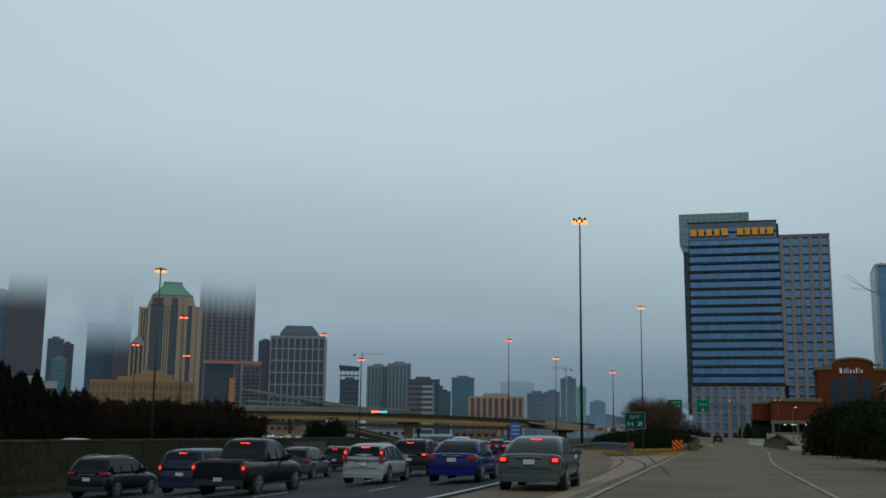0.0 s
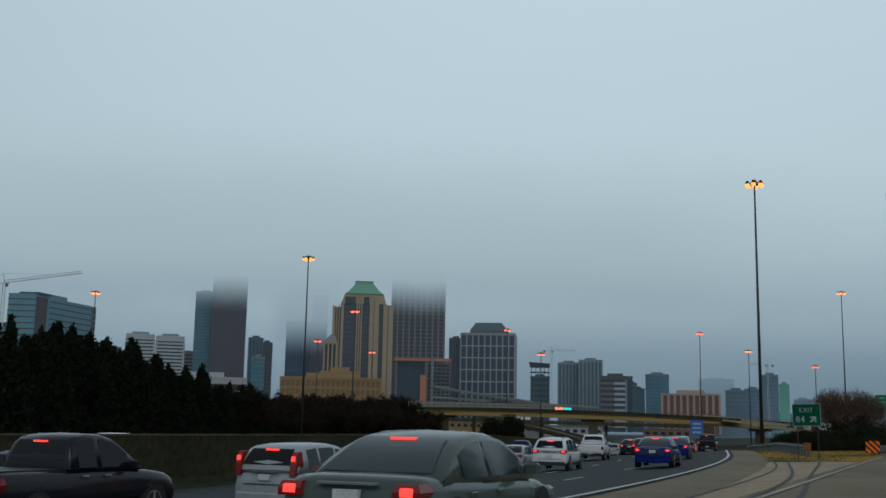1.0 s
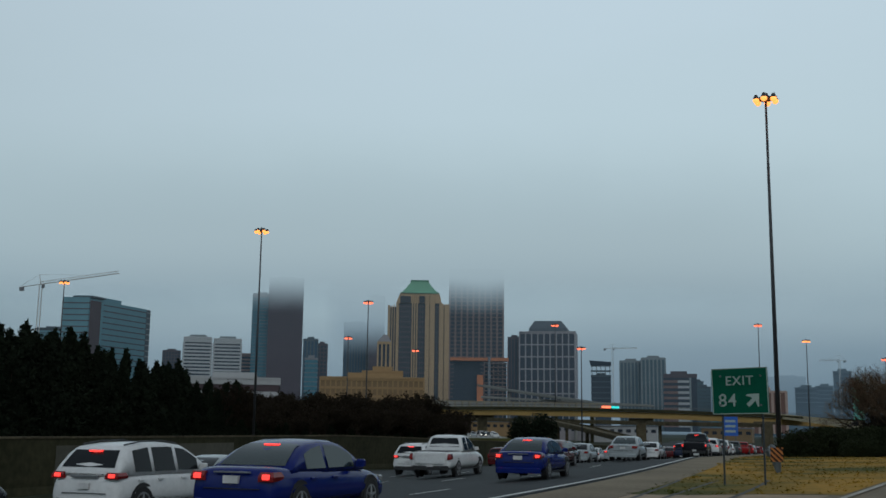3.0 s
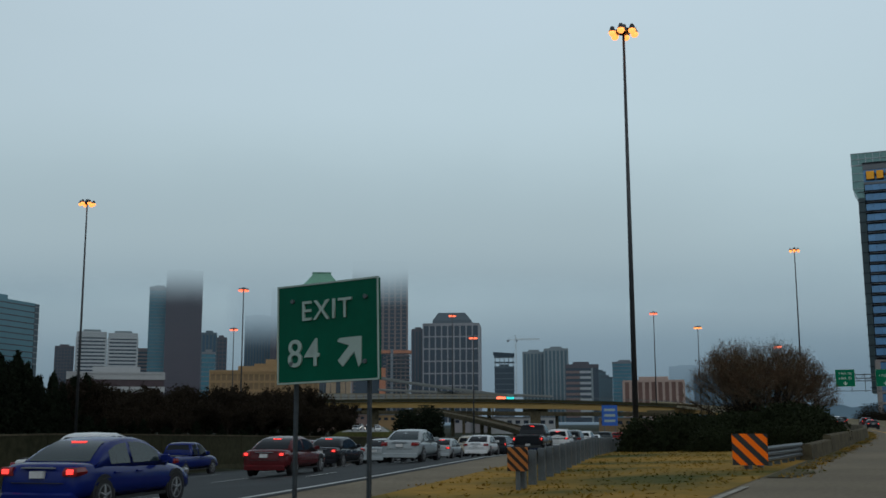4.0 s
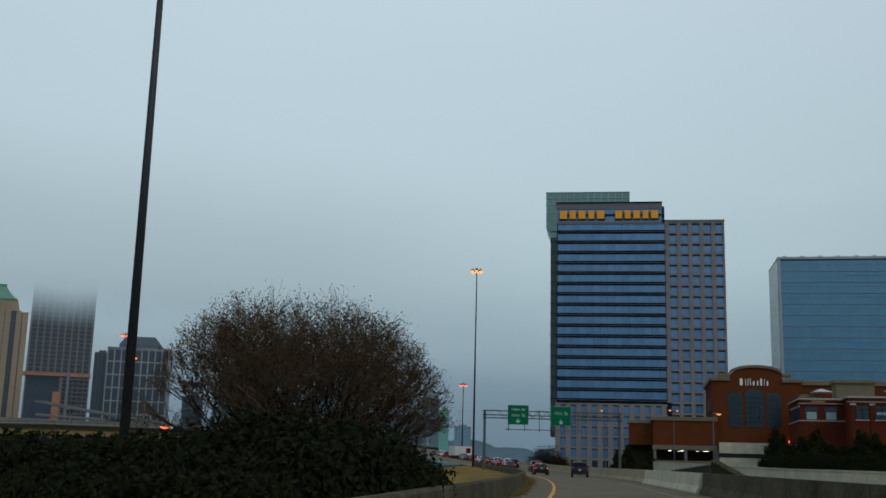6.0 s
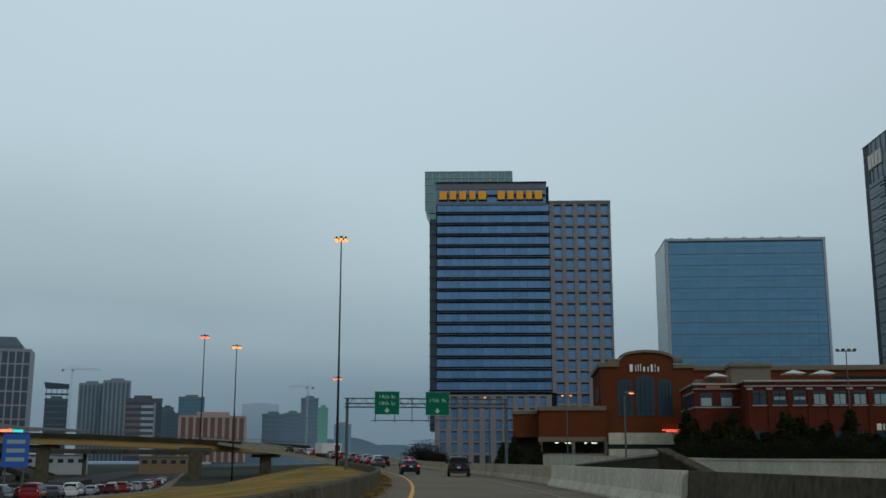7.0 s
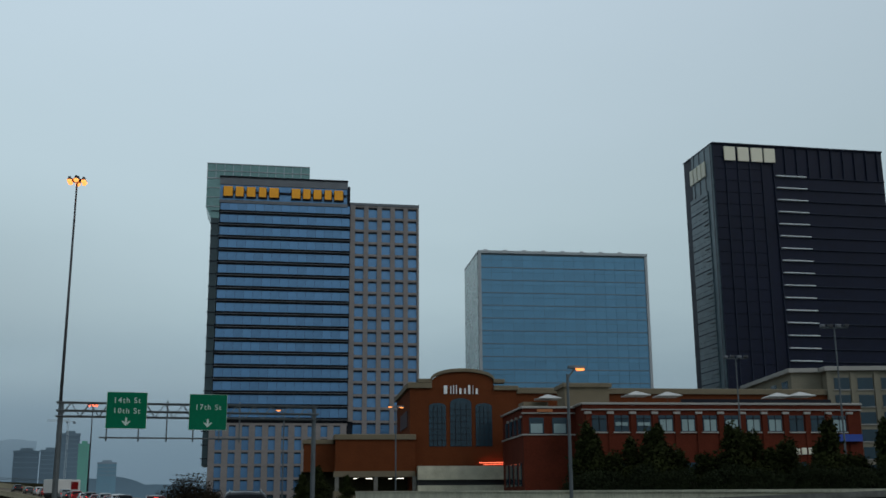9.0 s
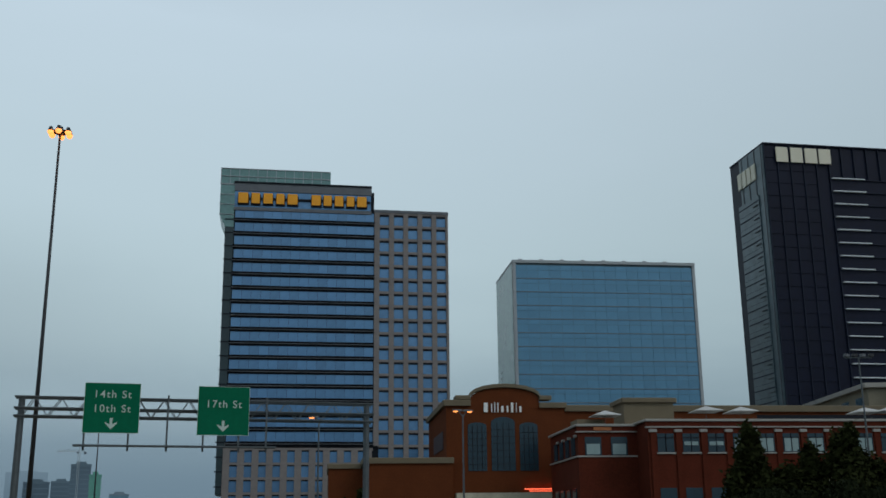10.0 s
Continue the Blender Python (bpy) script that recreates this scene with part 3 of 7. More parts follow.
sloped_wall("portal_wall", 192.7, 238, 9.95, 10.6, 1.58, 0.95, CONCRETE_DARK, "dark mossy concrete wall falling along a side ramp", CONCRETE)
sloped_wall("wing_wall", 189.6, 192.6, 12.9, 9.9, 0.05, 1.82, CONCRETE_DARK, "short sloping wing wall with a brown-grey coping", CONCRETE_OLD)
sloped_wall("promenade_wall", 150, 216, 20.0, 18.0, 1.25, 1.42, CONCRETE_NEW, "pale concrete wall before the row of trees")
sloped_wall("promenade_wall", 216.06, 330, 18.0, 14.0, 1.42, 2.3, CONCRETE_NEW, "pale concrete wall rising along the side ramp")
DIRT = mat("dirt_and_moss", (0.085, 0.07, 0.038), 0.95, var=0.4, scale=0.8, fine=7, bump=0.5, stain=(0.03, 0.034, 0.014), spec=0.1)
strip("verge_dirt", steps(104, 250, 1.0), lambda s: ramp_mid(s) - 4.6, lambda s: ramp_mid(s) - 4.0 + 0.28 * math.sin(s * 0.9) * math.sin(s * 0.37) + 0.12 * math.sin(s * 2.3), lambda s, l: ramp_z(s), DIRT,
      "drift of dirt and moss along the wall foot", "verge", lift=0.034)
for s0 in (147.0, 196.0):
    strip("road_joint", [s0, s0 + 0.35], lambda s: ramp_mid(s) - 4.3, lambda s: ramp_mid(s) + 4.9, lambda s, l: ramp_z(s), TAR, "dark tarred joint across the ramp", "road joint", lift=0.03)

# ---- office towers beside the ramp ----


def sign_bars(parent, x0, x1, y, z, h, n, material, name="sign_letter", shade=False):
    """A row of plain blocks in place of a company name."""
    w = (x1 - x0) / n
    for k in range(n):
        e = w * (0.10, 0.16, 0.13, 0.18, 0.09)[k % 5]
        part(name, Shape().slab(x0 + k * w + e, x0 + (k + 1) * w - e, y - 0.35, y, z, z + h, 0.12), material, parent)
        if shade:
            # dark box behind and below the block, built as its drop shadow
            part("letter_shadow", Shape().box(x0 + k * w + e - 0.15, x0 + (k + 1) * w - e + 0.3, y, y + 0.3, z - 0.55, z + h - 0.5), BAND_DARK, parent)


def gold_tower():
    t = thing("office_tower", pose(162.0, 514.5, 0, 0, 0, -14.64), "blue glass office tower with banded storeys and a gold rooftop sign", "office tower")
    part("core", Shape().box(-41.6, 0.9, 0.6, 40, 0, 104.2).box(0.9, 23.9, 0.6, 38, 0, 97.6), BAND_DARK, t)
    f = 4.212
    z0 = 25.8
    pane = [mesh_of("window_strip", Shape().box(0, w - 0.06, 0, 0.12, 0, 2.95), BLUE_GLASS) for w in (2.84,)][0]
    for k in range(17):
        z = z0 + f * k
        for i in range(15):
            part("window_pane", pane, BLUE_GLASS, t, m=pose(-41.7 + 2.84 * i, 0.25, z + 1.12))
        part("spandrel", Shape().box(-41.9, 1.0, 0.1, 0.7, z - 0.2, z + 1.12), BAND_DARK, t)
        part("ledge", Shape().slab(-42.1, 1.1, -0.55, 0.5, z + 0.40, z + 0.58, 0.05), LEDGE, t, "grey metal sun ledge")
        part("ledge", Shape().slab(-42.1, 1.1, -0.45, 0.5, z + 0.98, z + 1.18, 0.05), BAND_DARK, t)
    part("crown_band", Shape().box(-42.1, 0.0, -0.1, 2, 96.9, 97.9).box(-42.1, 0.0, -0.1, 2, 103.1, 105.6), LEDGE, t)
    part("crown_glass", Shape().box(-42.0, -0.2, 0.2, 2, 97.9, 103.1), BLUE_GLASS, t)
    part("crown_cap", Shape().slab(-42.3, 0.1, -0.4, 14, 105.6, 106.1, 0.1), BAND_DARK, t)
    sign_bars(t, -41.3, -22.6, -0.35, 99.1, 3.3, 5, GOLD, shade=True)
    sign_bars(t, -19.0, -1.3, -0.35, 99.1, 3.3, 5, GOLD, shade=True)
    part("sign_backing", Shape().box(-41.2, -0.4, -0.34, -0.1, 100.3, 101.0), BAND_DARK, t)
    # stone grid beside the glass
    part("stone_pier", Shape().box(1.0, 2.6, -0.25, 0.8, 25.8, 98.0), PRECAST, t)
    cw = 4.45
    for i in range(5):
        x = 2.6 + cw * i
        part("stone_pier", Shape().box(x + 2.95, min(x + cw, 24.1), -0.2, 0.8, 4, 98.0), PRECAST, t)
    win = mesh_of("punched_window", Shape().box(0, 2.95, 0, 0.15, 0, 2.95), BLUE_GLASS)
    for k in range(22):
        z = 4.7 + f * k
        part("stone_band", Shape().box(2.6, 24.1, -0.1, 0.8, z + 3.85, z + 4.62), PRECAST, t)
        part("lintel", Shape().box(2.6, 24.0, 0.05, 0.5, z + 3.32, z + 3.85), BAND_DARK, t)
        for i in range(5):
            part("window_pane", win, BLUE_GLASS, t, m=pose(2.6 + cw * i, 0.35, z + 0.45))
    part("parapet", Shape().box(0.9, 24.2, -0.3, 1.4, 97.6, 98.5), LEDGE, t)
    # lower storeys with stone piers
    base_win = mesh_of("base_window", Shape().box(0, 2.9, 0, 0.15, 0, 3.1), BLUE_GLASS)
    for i in range(11):
        x = -42 + 4.1 * i
        part("stone_pier", Shape().box(x - 0.35, x + 1.6, -0.25, 0.9, 0, 25.0), PRECAST, t)
        if i < 10:
            for k in range(5):
                part("window_pane", base_win, BLUE_GLASS, t, m=pose(x + 1.22, 0.4, 4.2 + 4.2 * k))
            part("lobby_glass", Shape().box(x + 1.22, x + 4.12, 0.5, 0.65, 0.0, 4.0), WIN_DARK, t)
    for k in range(6):
        part("stone_band", Shape().box(-42, 0.9, -0.08, 0.8, 3.2 + 4.2 * k + (0.3 if k else 0), 4.2 + 4.2 * k), PRECAST, t)
    # glazed side bay with its screen on the roof
    part("side_bay", Shape().prism([(-44.6, 91.5), (-44.2, 12), (-42.0, 12), (-42.0, 91.5)], 0.3, 16), BAY_GLASS, t)
    part("bay_head", Shape().prism([(-46.4, 95.5), (-44.6, 91.6), (-42.0, 91.6), (-42.0, 105.15), (-46.4, 105.15)], 0.3, 16), SIDE_GLASS, t, "pale green glazed bay head")
    for k in range(4):
        part("bay_head_rail", Shape().box(-46.5, -42.0, 0.12, 0.3, 95.4 + 3.2 * k, 95.6 + 3.2 * k), PALE_METAL, t)
    part("roof_screen", Shape().box(-46.4, -12.8, 1.0, 14, 105.2, 110.5), SIDE_GLASS, t)
    for k in range(12):
        part("screen_rib", Shape().box(-46.5 + 2.79 * k, -46.3 + 2.79 * k, 0.85, 1.0, 105.2, 110.6), PALE_METAL, t)
    for z in (105.4, 107.9, 110.4):
        part("screen_rail", Shape().box(-46.6, -12.9, 0.8, 1.0, z, z + 0.22), PALE_METAL, t)
    for k in range(20):
        part("bay_rail", Shape().box(-44.7, -42.0, 0.1, 0.3, 14 + 4.2 * k, 14.3 + 4.2 * k), BAND_DARK, t)


def teal_tower():
    # front from the left edge to the right edge
    a, b = Vector((202.1, 497.2, 0)), Vector((257.3, 480.2, 0))
    ang = math.degrees(math.atan2(b.y - a.y, b.x - a.x))
    w = (b - a).length
    top = 82.0
    t = thing("glass_office_block", pose(a.x, a.y, 0, 0, 0, ang), "smooth teal blue glass office block with a pale edge", "office tower")
    part("core", Shape().box(0.15, w - 0.15, 0.3, 30, 0, top - 0.5), GREY_GLASS, t)
    nf, nc = 19, 16
    fz, fx = (top - 1.5) / nf, (w - 1.6) / nc
    pane = mesh_of("glass_pane", Shape().box(0.03, fx - 0.03, 0, 0.2, 0, fz * 0.60), TEAL_GLASS)
    span = mesh_of("spandrel_pane", Shape().box(0.03, fx - 0.03, 0, 0.2, fz * 0.62, fz - 0.06), TEAL_GLASS)
    for k in range(6, nf):
        part("floor_line", Shape().box(0.7, w - 0.7, 0.02, 0.3, fz * k - 0.11, fz * k + 0.11), LEDGE, t)
        for i in range(nc):
            part("window_pane", pane, TEAL_GLASS, t, m=pose(0.8 + fx * i, 0.1, fz * k))
            part("spandrel_pane", span, TEAL_GLASS, t, m=pose(0.8 + fx * i, 0.14, fz * k))
    part("edge_fin", Shape().box(-0.15, 0.8, -0.25, 1.0, 0, top), PALE_METAL, t)
    part("edge_fin", Shape().box(w - 0.8, w + 0.1, -0.25, 1.0, 0, top), PALE_METAL, t)
    part("roof_edge", Shape().box(-0.2, w + 0.2, -0.3, 30, top - 0.9, top), PALE_METAL, t)
    part("side_wall", Shape().box(-0.2, 0.12, 1.0, 30, 0, top - 0.9), SIDE_GLASS, t)
    for k in range(8):
        part("roof_vent", Shape().slab(2 + 6.6 * k, 3.2 + 6.6 * k, 1, 2, top, top + 0.7, 0.1), PALE_METAL, t)


def dark_tower():
    a, b = Vector((276.0, 465.4, 0)), Vector((338.2, 450.0, 0))
    ang = math.degrees(math.atan2(b.y - a.y, b.x - a.x))
    w = 64.0
    top = 119.9
    t = thing("dark_office_tower", pose(a.x, a.y, 0, 0, 0, ang), "near-black glass office tower with pale slab edges and a cream sign", "office tower")
    part("core", Shape().box(0.2, w, 0.25, 24.3, 0, top - 0.4), DARK_GLASS, t)
    f = 4.25
    for k in range(28):
        for x0, x1 in ((0.3, 17.6), (17.9, w - 0.2)):
            part("storey_glass", Shape().box(x0, x1, 0.08 if x0 < 1 else 0.35, 0.4, 2 + f * k * 0.985, 2 + f * k * 0.985 + 3.6), DARK_GLASS, t)
    for i in range(6):
        part("fin", Shape().box(0.1 + 4.4 * i, 0.38 + 4.4 * i, -0.3, 0.3, 0, top), FIN_DARK, t)
    for i in range(9):
        part("fin", Shape().box(26.6 + 4.4 * i, 26.85 + 4.4 * i, -0.3, 0.3, top - 11.0, top), FIN_DARK, t)
    for k in range(24):
        z = 108.9 - f * k
        if z > 4:
            part("slab_edge", Shape().slab(22.8, 34.0, -0.7, 0.5, z - 0.17, z + 0.17, 0.05), SLAB_PALE, t, "pale balcony slab edge")
            part("slab_edge", Shape().slab(34.0, w, -0.25, 0.5, z - 0.35, z - 0.05, 0.06), FIN_DARK, t)
    part("roof_edge", Shape().box(-0.1, w + 0.1, -0.4, 24.3, top - 0.4, top), FIN_DARK, t)
    for x0, x1 in ((4.0, 8.2), (9.0, 13.2), (13.9, 18.2), (18.7, 22.9)):
        part("sign_letter", Shape().slab(x0, x1, -0.75, -0.3, 113.5, 118.5, 0.2), CREAM, t)
    # narrow slate side that looks at the ramp
    part("side_face", Shape().box(-0.15, 0.25, 0.2, 17.0, 0, top - 0.6), NAVY_SIDE, t)
    part("side_wing", Shape().box(-0.5, 0.1, 4.6, 18.9, 0, 103.8), NAVY_SIDE, t, "smooth slate glass wing")
    for k in range(23):
        part("side_line", Shape().box(-0.62, -0.45, 4.7, 18.8, 102 - f * k, 102.32 - f * k), FIN_DARK, t)
    for k in range(4):
        part("side_fin", Shape().box(-0.35, -0.1, 1.2 + 4.6 * k, 1.45 + 4.6 * k, 0 if k == 0 else 103.8, top - 0.5), LEDGE, t)
    for k in range(4):
        part("side_letter", Shape().slab(-0.7, -0.2, 5.4 + 3.3 * k, 8.0 + 3.3 * k, top - 10.6, top - 5.2, 0.1), CREAM, t)
    for k in range(23):
        part("side_line", Shape().box(-0.53, -0.4, 4.8, 18.7, 6 + f * k, 6.10 + f * k), FIN_DARK, t)
        part("balcony_tick", Shape().box(-0.95, -0.4, 5.2, 8.6, 7.2 + f * k, 7.42 + f * k), LEDGE, t)


gold_tower()
teal_tower()
dark_tower()


# ---- brick shops ----


def arch_poly(x0, x1, z0, z1, rise, n=10):
    pts = [(x0, z0), (x1, z0), (x1, z1)]
    cx, hw = (x0 + x1) / 2, (x1 - x0) / 2
    for i in range(1, n):
        a = math.pi * i / n
        pts.append((cx + hw * math.cos(a), z1 + rise * math.sin(a)))
    pts.append((x0, z1))
    return pts


def department_store():
    t = thing("department_store", pose(149.2, 430.0, 0, 0, 0, DS_ANG), "orange-brown brick department store with an arched gable", "store")
    part("front_wall", Shape().box(0, 26.5, 0, 40, 0, 28.2), BRICK_ORANGE, t)
    part("gable", Shape().prism(arch_poly(5.4, 20.8, 27.5, 29.6, 2.4), -0.05, 3.0), BRICK_ORANGE, t)
    rim = arch_poly(5.2, 21.0, 29.6, 29.65, 2.45)[2:]
    ring = Shape()
    for (xa, za), (xb, zb) in zip(rim[:-1], rim[1:]):
        ring.add([(xa, -0.6, za), (xb, -0.6, zb), (xb, -0.6, zb + 0.8), (xa, -0.6, za + 0.8), (xa, 2.5, za), (xb, 2.5, zb), (xb, 2.5, zb + 0.8), (xa, 2.5, za + 0.8)],
                 [(0, 1, 2, 3), (7, 6, 5, 4), (3, 2, 6, 7), (0, 4, 5, 1)])
    part("arch_cornice", ring, STUCCO, t)
    for x0, x1 in ((2.0, 5.4), (20.8, 23.6)):
        part("cornice", Shape().slab(x0, x1, -0.6, 3, 29.4, 30.3, 0.1), STUCCO, t)
    part("cornice", Shape().slab(-0.7, 5.4, -0.65, 40, 28.0, 29.3, 0.15), STUCCO, t)
    part("cornice", Shape().slab(20.8, 27, -0.65, 3, 27.6, 28.7, 0.15), STUCCO, t)
    for x0, x1, zt, r in ((4.7, 8.9, 23.6, 0.8), (9.9, 15.2, 24.3, 1.3), (16.2, 20.3, 23.6, 0.8)):
        w = part("tall_window", Shape().prism(arch_poly(x0, x1, 13.9, zt, r), -0.12, 0.2), WIN_DARK, t)
        n = 4
        for k in range(1, n):
            x = x0 + (x1 - x0) * k / n
            part("mullion", Shape().box(x - 0.06, x + 0.06, -0.2, -0.05, 13.9, zt), BAND_DARK, w)
        for k in range(1, 7):
            z = 13.9 + (zt - 13.9) * k / 7
            part("mullion", Shape().box(x0, x1, -0.2, -0.05, z - 0.05, z + 0.05), BAND_DARK, w)
    for k, (x, wd, h) in enumerate(((8.0, 1.7, 2.4), (9.9, 0.45, 2.2), (10.6, 0.45, 2.5), (11.3, 0.45, 2.5), (12.0, 1.05, 1.6), (13.3, 0.75, 1.6), (14.2, 1.05, 2.5), (15.5, 0.3, 2.5), (16.1, 0.95, 1.6))):
        part("sign_letter", Shape().slab(x + wd * 0.2, x + wd * 0.72, -0.3, -0.06, 26.6, 26.6 + h * 0.86, 0.06), WHITE_SIGN, t)
    part("rear_wall", Shape().box(26.5, 118, 0.8, 40, 0, 27.0), BRICK_ORANGE, t)
    part("rear_cornice", Shape().slab(26.5, 118.4, 0.2, 40, 26.9, 28.3, 0.15), STUCCO, t)
    part("side_vent", Shape().box(-0.2, 0.1, 6, 26, 19.0, 23.0), BROWN_STONE, t)
    # low annex over the parking level
    part("annex", Shape().box(-18, 1.0, -3.0, 30, 8.0, 15.4), BRICK_ORANGE, t)
    part("annex", Shape().box(-25.5, -18, 1.5, 30, 8.0, 14.6), BRICK_ORANGE, t)
    part("annex_cornice", Shape().slab(-18.4, 1.2, -3.4, 30, 15.4, 16.6, 0.1), STUCCO, t)
    part("annex_cornice", Shape().slab(-25.8, -18.4, 1.1, 30, 14.6, 15.6, 0.1), STUCCO, t)
    part("garage_wall", Shape().box(-26, 26, 6, 30, 0, 8.2), CONCRETE_DARK, t)
    part("garage_beam", Shape().box(-18.3, 1.0, -3.3, 6, 6.7, 8.0), STUCCO, t)
    part("garage_beam", Shape().box(-18.3, 1.0, -3.3, 6, 0, 3.4), STUCCO, t)
    for i in range(3):
        part("garage_column", Shape().box(-18 + 9.2 * i, -17.1 + 9.2 * i, -3.2, -2.2, 3.4, 6.8), CONCRETE, t)
    for i, x in enumerate((-13.5, -10.5, -5.2, -3.0)):
        part("garage_lamp", Shape().box(x, x + (1.6 if i % 2 else 0.9), 0.5 + i % 2, 0.7 + i % 2, 6.3, 6.42), HEAD, t)
    part("terrace_wall", Shape().box(1.5, 26, -5.0, -1, 5.9, 9.1), CONCRETE_NEW, t)
    part("terrace_wall", Shape().box(1.5, 26, -5.0, -1, 0, 4.6), CONCRETE_NEW, t)
    # black box fills the gap in place of the shade between the walls
    part("terrace_shade", Shape().box(1.5, 26, -3.6, -1.2, 4.6, 5.9), BLACK, t)
    part("red_neon", Shape().box(16.9, 25.6, -1.0, -0.4, 9.9, 10.05), LAMP_RED, t)
    part("red_neon", Shape().box(17.9, 24.6, -1.0, -0.4, 9.5, 9.6), LAMP_RED, t)


def brick_shops():
    t = thing("brick_shop_block", pose(169.0, 382.5, 0, 0, 0, BS_ANG), "dark red brick shop block with white trim and roof terrace", "shop building")
    h = 20.7
    W = 61.6
    part("front_wall", Shape().box(0, W, 0, 26, 0, h), BRICK_RED, t)
    part("corner_wall", Shape().box(-11.5, 0, 7.5, 34, 0, h - 0.2), BRICK_RED, t)
    part("cornice", Shape().slab(-0.5, W + 0.4, -0.6, 26, h, h + 0.45, 0.1), TRIM_WHITE, t)
    part("cornice", Shape().slab(-12.0, 0, 6.9, 34, h - 0.2, h + 0.25, 0.1), TRIM_WHITE, t)
    part("cornice_brick", Shape().box(-0.25, W + 0.2, -0.3, 0.5, h - 0.9, h), BRICK_RED, t)
    part("cornice_brick", Shape().box(-11.75, 0, 7.2, 8, h - 1.1, h - 0.2), BRICK_RED, t)
    part("string_course", Shape().box(-0.35, W + 0.3, -0.4, 0.5, h - 1.15, h - 0.9).box(-11.85, 0, 7.1, 8, h - 1.35, h - 1.1), TRIM_WHITE, t)
    for i in range(13):
        x = 0.95 + 4.84 * i
        part("pilaster", Shape().box(x - 0.5, x + 0.5, -0.3, 0.4, 4, h - 1.15), BRICK_RED, t)
        part("capital", Shape().slab(x - 0.75, x + 0.75, -0.45, 0.2, h - 1.95, h - 1.45, 0.05), TRIM_WHITE, t)
        if i == 12:
            break
        w = part("window", Shape().box(x + 0.85, x + 4.0, -0.06, 0.3, 15.0, 18.5), WIN_DARK, t)
        part("sill", Shape().slab(x + 0.6, x + 4.25, -0.3, 0.2, 14.75, 15.02, 0.04), TRIM_WHITE, w)
        if i not in (0, 9, 10):
            z1 = 17.6 if i > 2 else 17.0
            part("blind", Shape().box(x + 1.1, x + 2.35, -0.14, -0.04, 15.2 if i > 2 else 16.3, z1), WIN_BLIND, w)
            part("blind", Shape().box(x + 2.5, x + 3.75, -0.14, -0.04, 15.2 if i > 2 else 16.3, z1), WIN_BLIND, w)
        part("mullion", Shape().box(x + 2.36, x + 2.5, -0.2, 0, 15.0, 18.5).box(x + 0.85, x + 4.0, -0.2, 0, 17.65, 17.8), BAND_DARK, w)
        part("shop_window", Shape().box(x + 0.85, x + 4.0, -0.06, 0.3, 3.0, 8.6), WIN_DARK, t)
    for i in range(2):
        w = part("window", Shape().box(-10.2 + 5.1 * i, -7.0 + 5.1 * i, 7.35, 7.7, 15.0, 18.5), WIN_DARK, t)
        part("blind", Shape().box(-9.9 + 5.1 * i, -7.3 + 5.1 * i, 7.3, 7.4, 15.2, 17.2), WIN_BLIND, w)
    part("sill_course", Shape().box(-11.8, 0, 7.3, 8, 14.7, 15.0).box(-11.8, -11.4, 7.5, 34, 14.7, 15.0), TRIM_WHITE, t)
    for i in range(4):
        part("side_window", Shape().box(-11.7, -11.3, 10 + 5.5 * i, 13 + 5.5 * i, 15.2, 18.6), WIN_DARK, t)
        part("side_window", Shape().box(-11.7, -11.3, 10 + 5.5 * i, 13 + 5.5 * i, 4.0, 9.0), WIN_DARK, t)
        part("capital", Shape().slab(-12.0, -11.4, 8.4 + 5.5 * i, 9.4 + 5.5 * i, h - 2.2, h - 1.7, 0.05), TRIM_WHITE, t)
    part("stair_house", Shape().box(-1.5, 8.5, 10, 18, h, h + 5.0), STUCCO, t)
    part("stair_cornice", Shape().slab(-2.1, 9.1, 9.4, 18.6, h + 4.7, h + 5.6, 0.15), STUCCO, t)
    part("stair_house", Shape().box(-10.5, -5, 12, 18, h, h + 1.6), STUCCO, t)
    part("roof_fence", Shape().box(22, 56, 1.6, 1.7, h + 0.4, h + 1.4), BAND_DARK, t)
    part("awning", Shape().prism([(53.3, 12.9), (61, 12.9), (61, 14.4), (53.3, 14.4)], -1.3, -0.3), AWNING, t)
    for k in range(6):
        part("wall_sign", Shape().slab(46 + 1.5 * k, 47.1 + 1.5 * k, -0.5, -0.1, 10.2, 11.6, 0.08), CREAM, t)
    for k in range(5):
        part("wall_sign", Shape().slab(31 + 1.5 * k, 32.1 + 1.5 * k, -0.5, -0.1, 8.8, 10.4, 0.08), CREAM, t)
    part("neon_sign", Shape().slab(-8.5, -5.0, 6.9, 7.2, h - 1.0, h - 0.4, 0.05), ORANGE_STEEL, t)
    m0 = t.matrix_basis
    um = thing("patio_umbrella", m0 @ pose(-5.5, 9.5, h + 0.25), "open white canvas patio umbrella on the roof terrace", "umbrella", "roof terrace umbrellas")
    part("pole", Shape().tube((0, 0, 0), (0, 0, 2.6), 0.06), GALV, um)
    part("canopy", Shape().loft([[(2.6 * sx, 2.6 * sy, 1.7) for sx, sy in ((-1, -1), (1, -1), (1, 1), (-1, 1))], [(2.6 * sx, 2.6 * sy, 1.82) for sx, sy in ((-1, -1), (1, -1), (1, 1), (-1, 1))],
                                 [(0.12 * sx, 0.12 * sy, 2.8) for sx, sy in ((-1, -1), (1, -1), (1, 1), (-1, 1))]]), CANVAS, um)
    for x, y in ((12.7, 3.5), (20, 4.5), (49.8, 3.5), (45.5, 5.5)):
        copy_thing(um, m0 @ pose(x, y, h + 0.45))


DS_ANG, BS_ANG = -17.5, -18.0
department_store()
brick_shops()


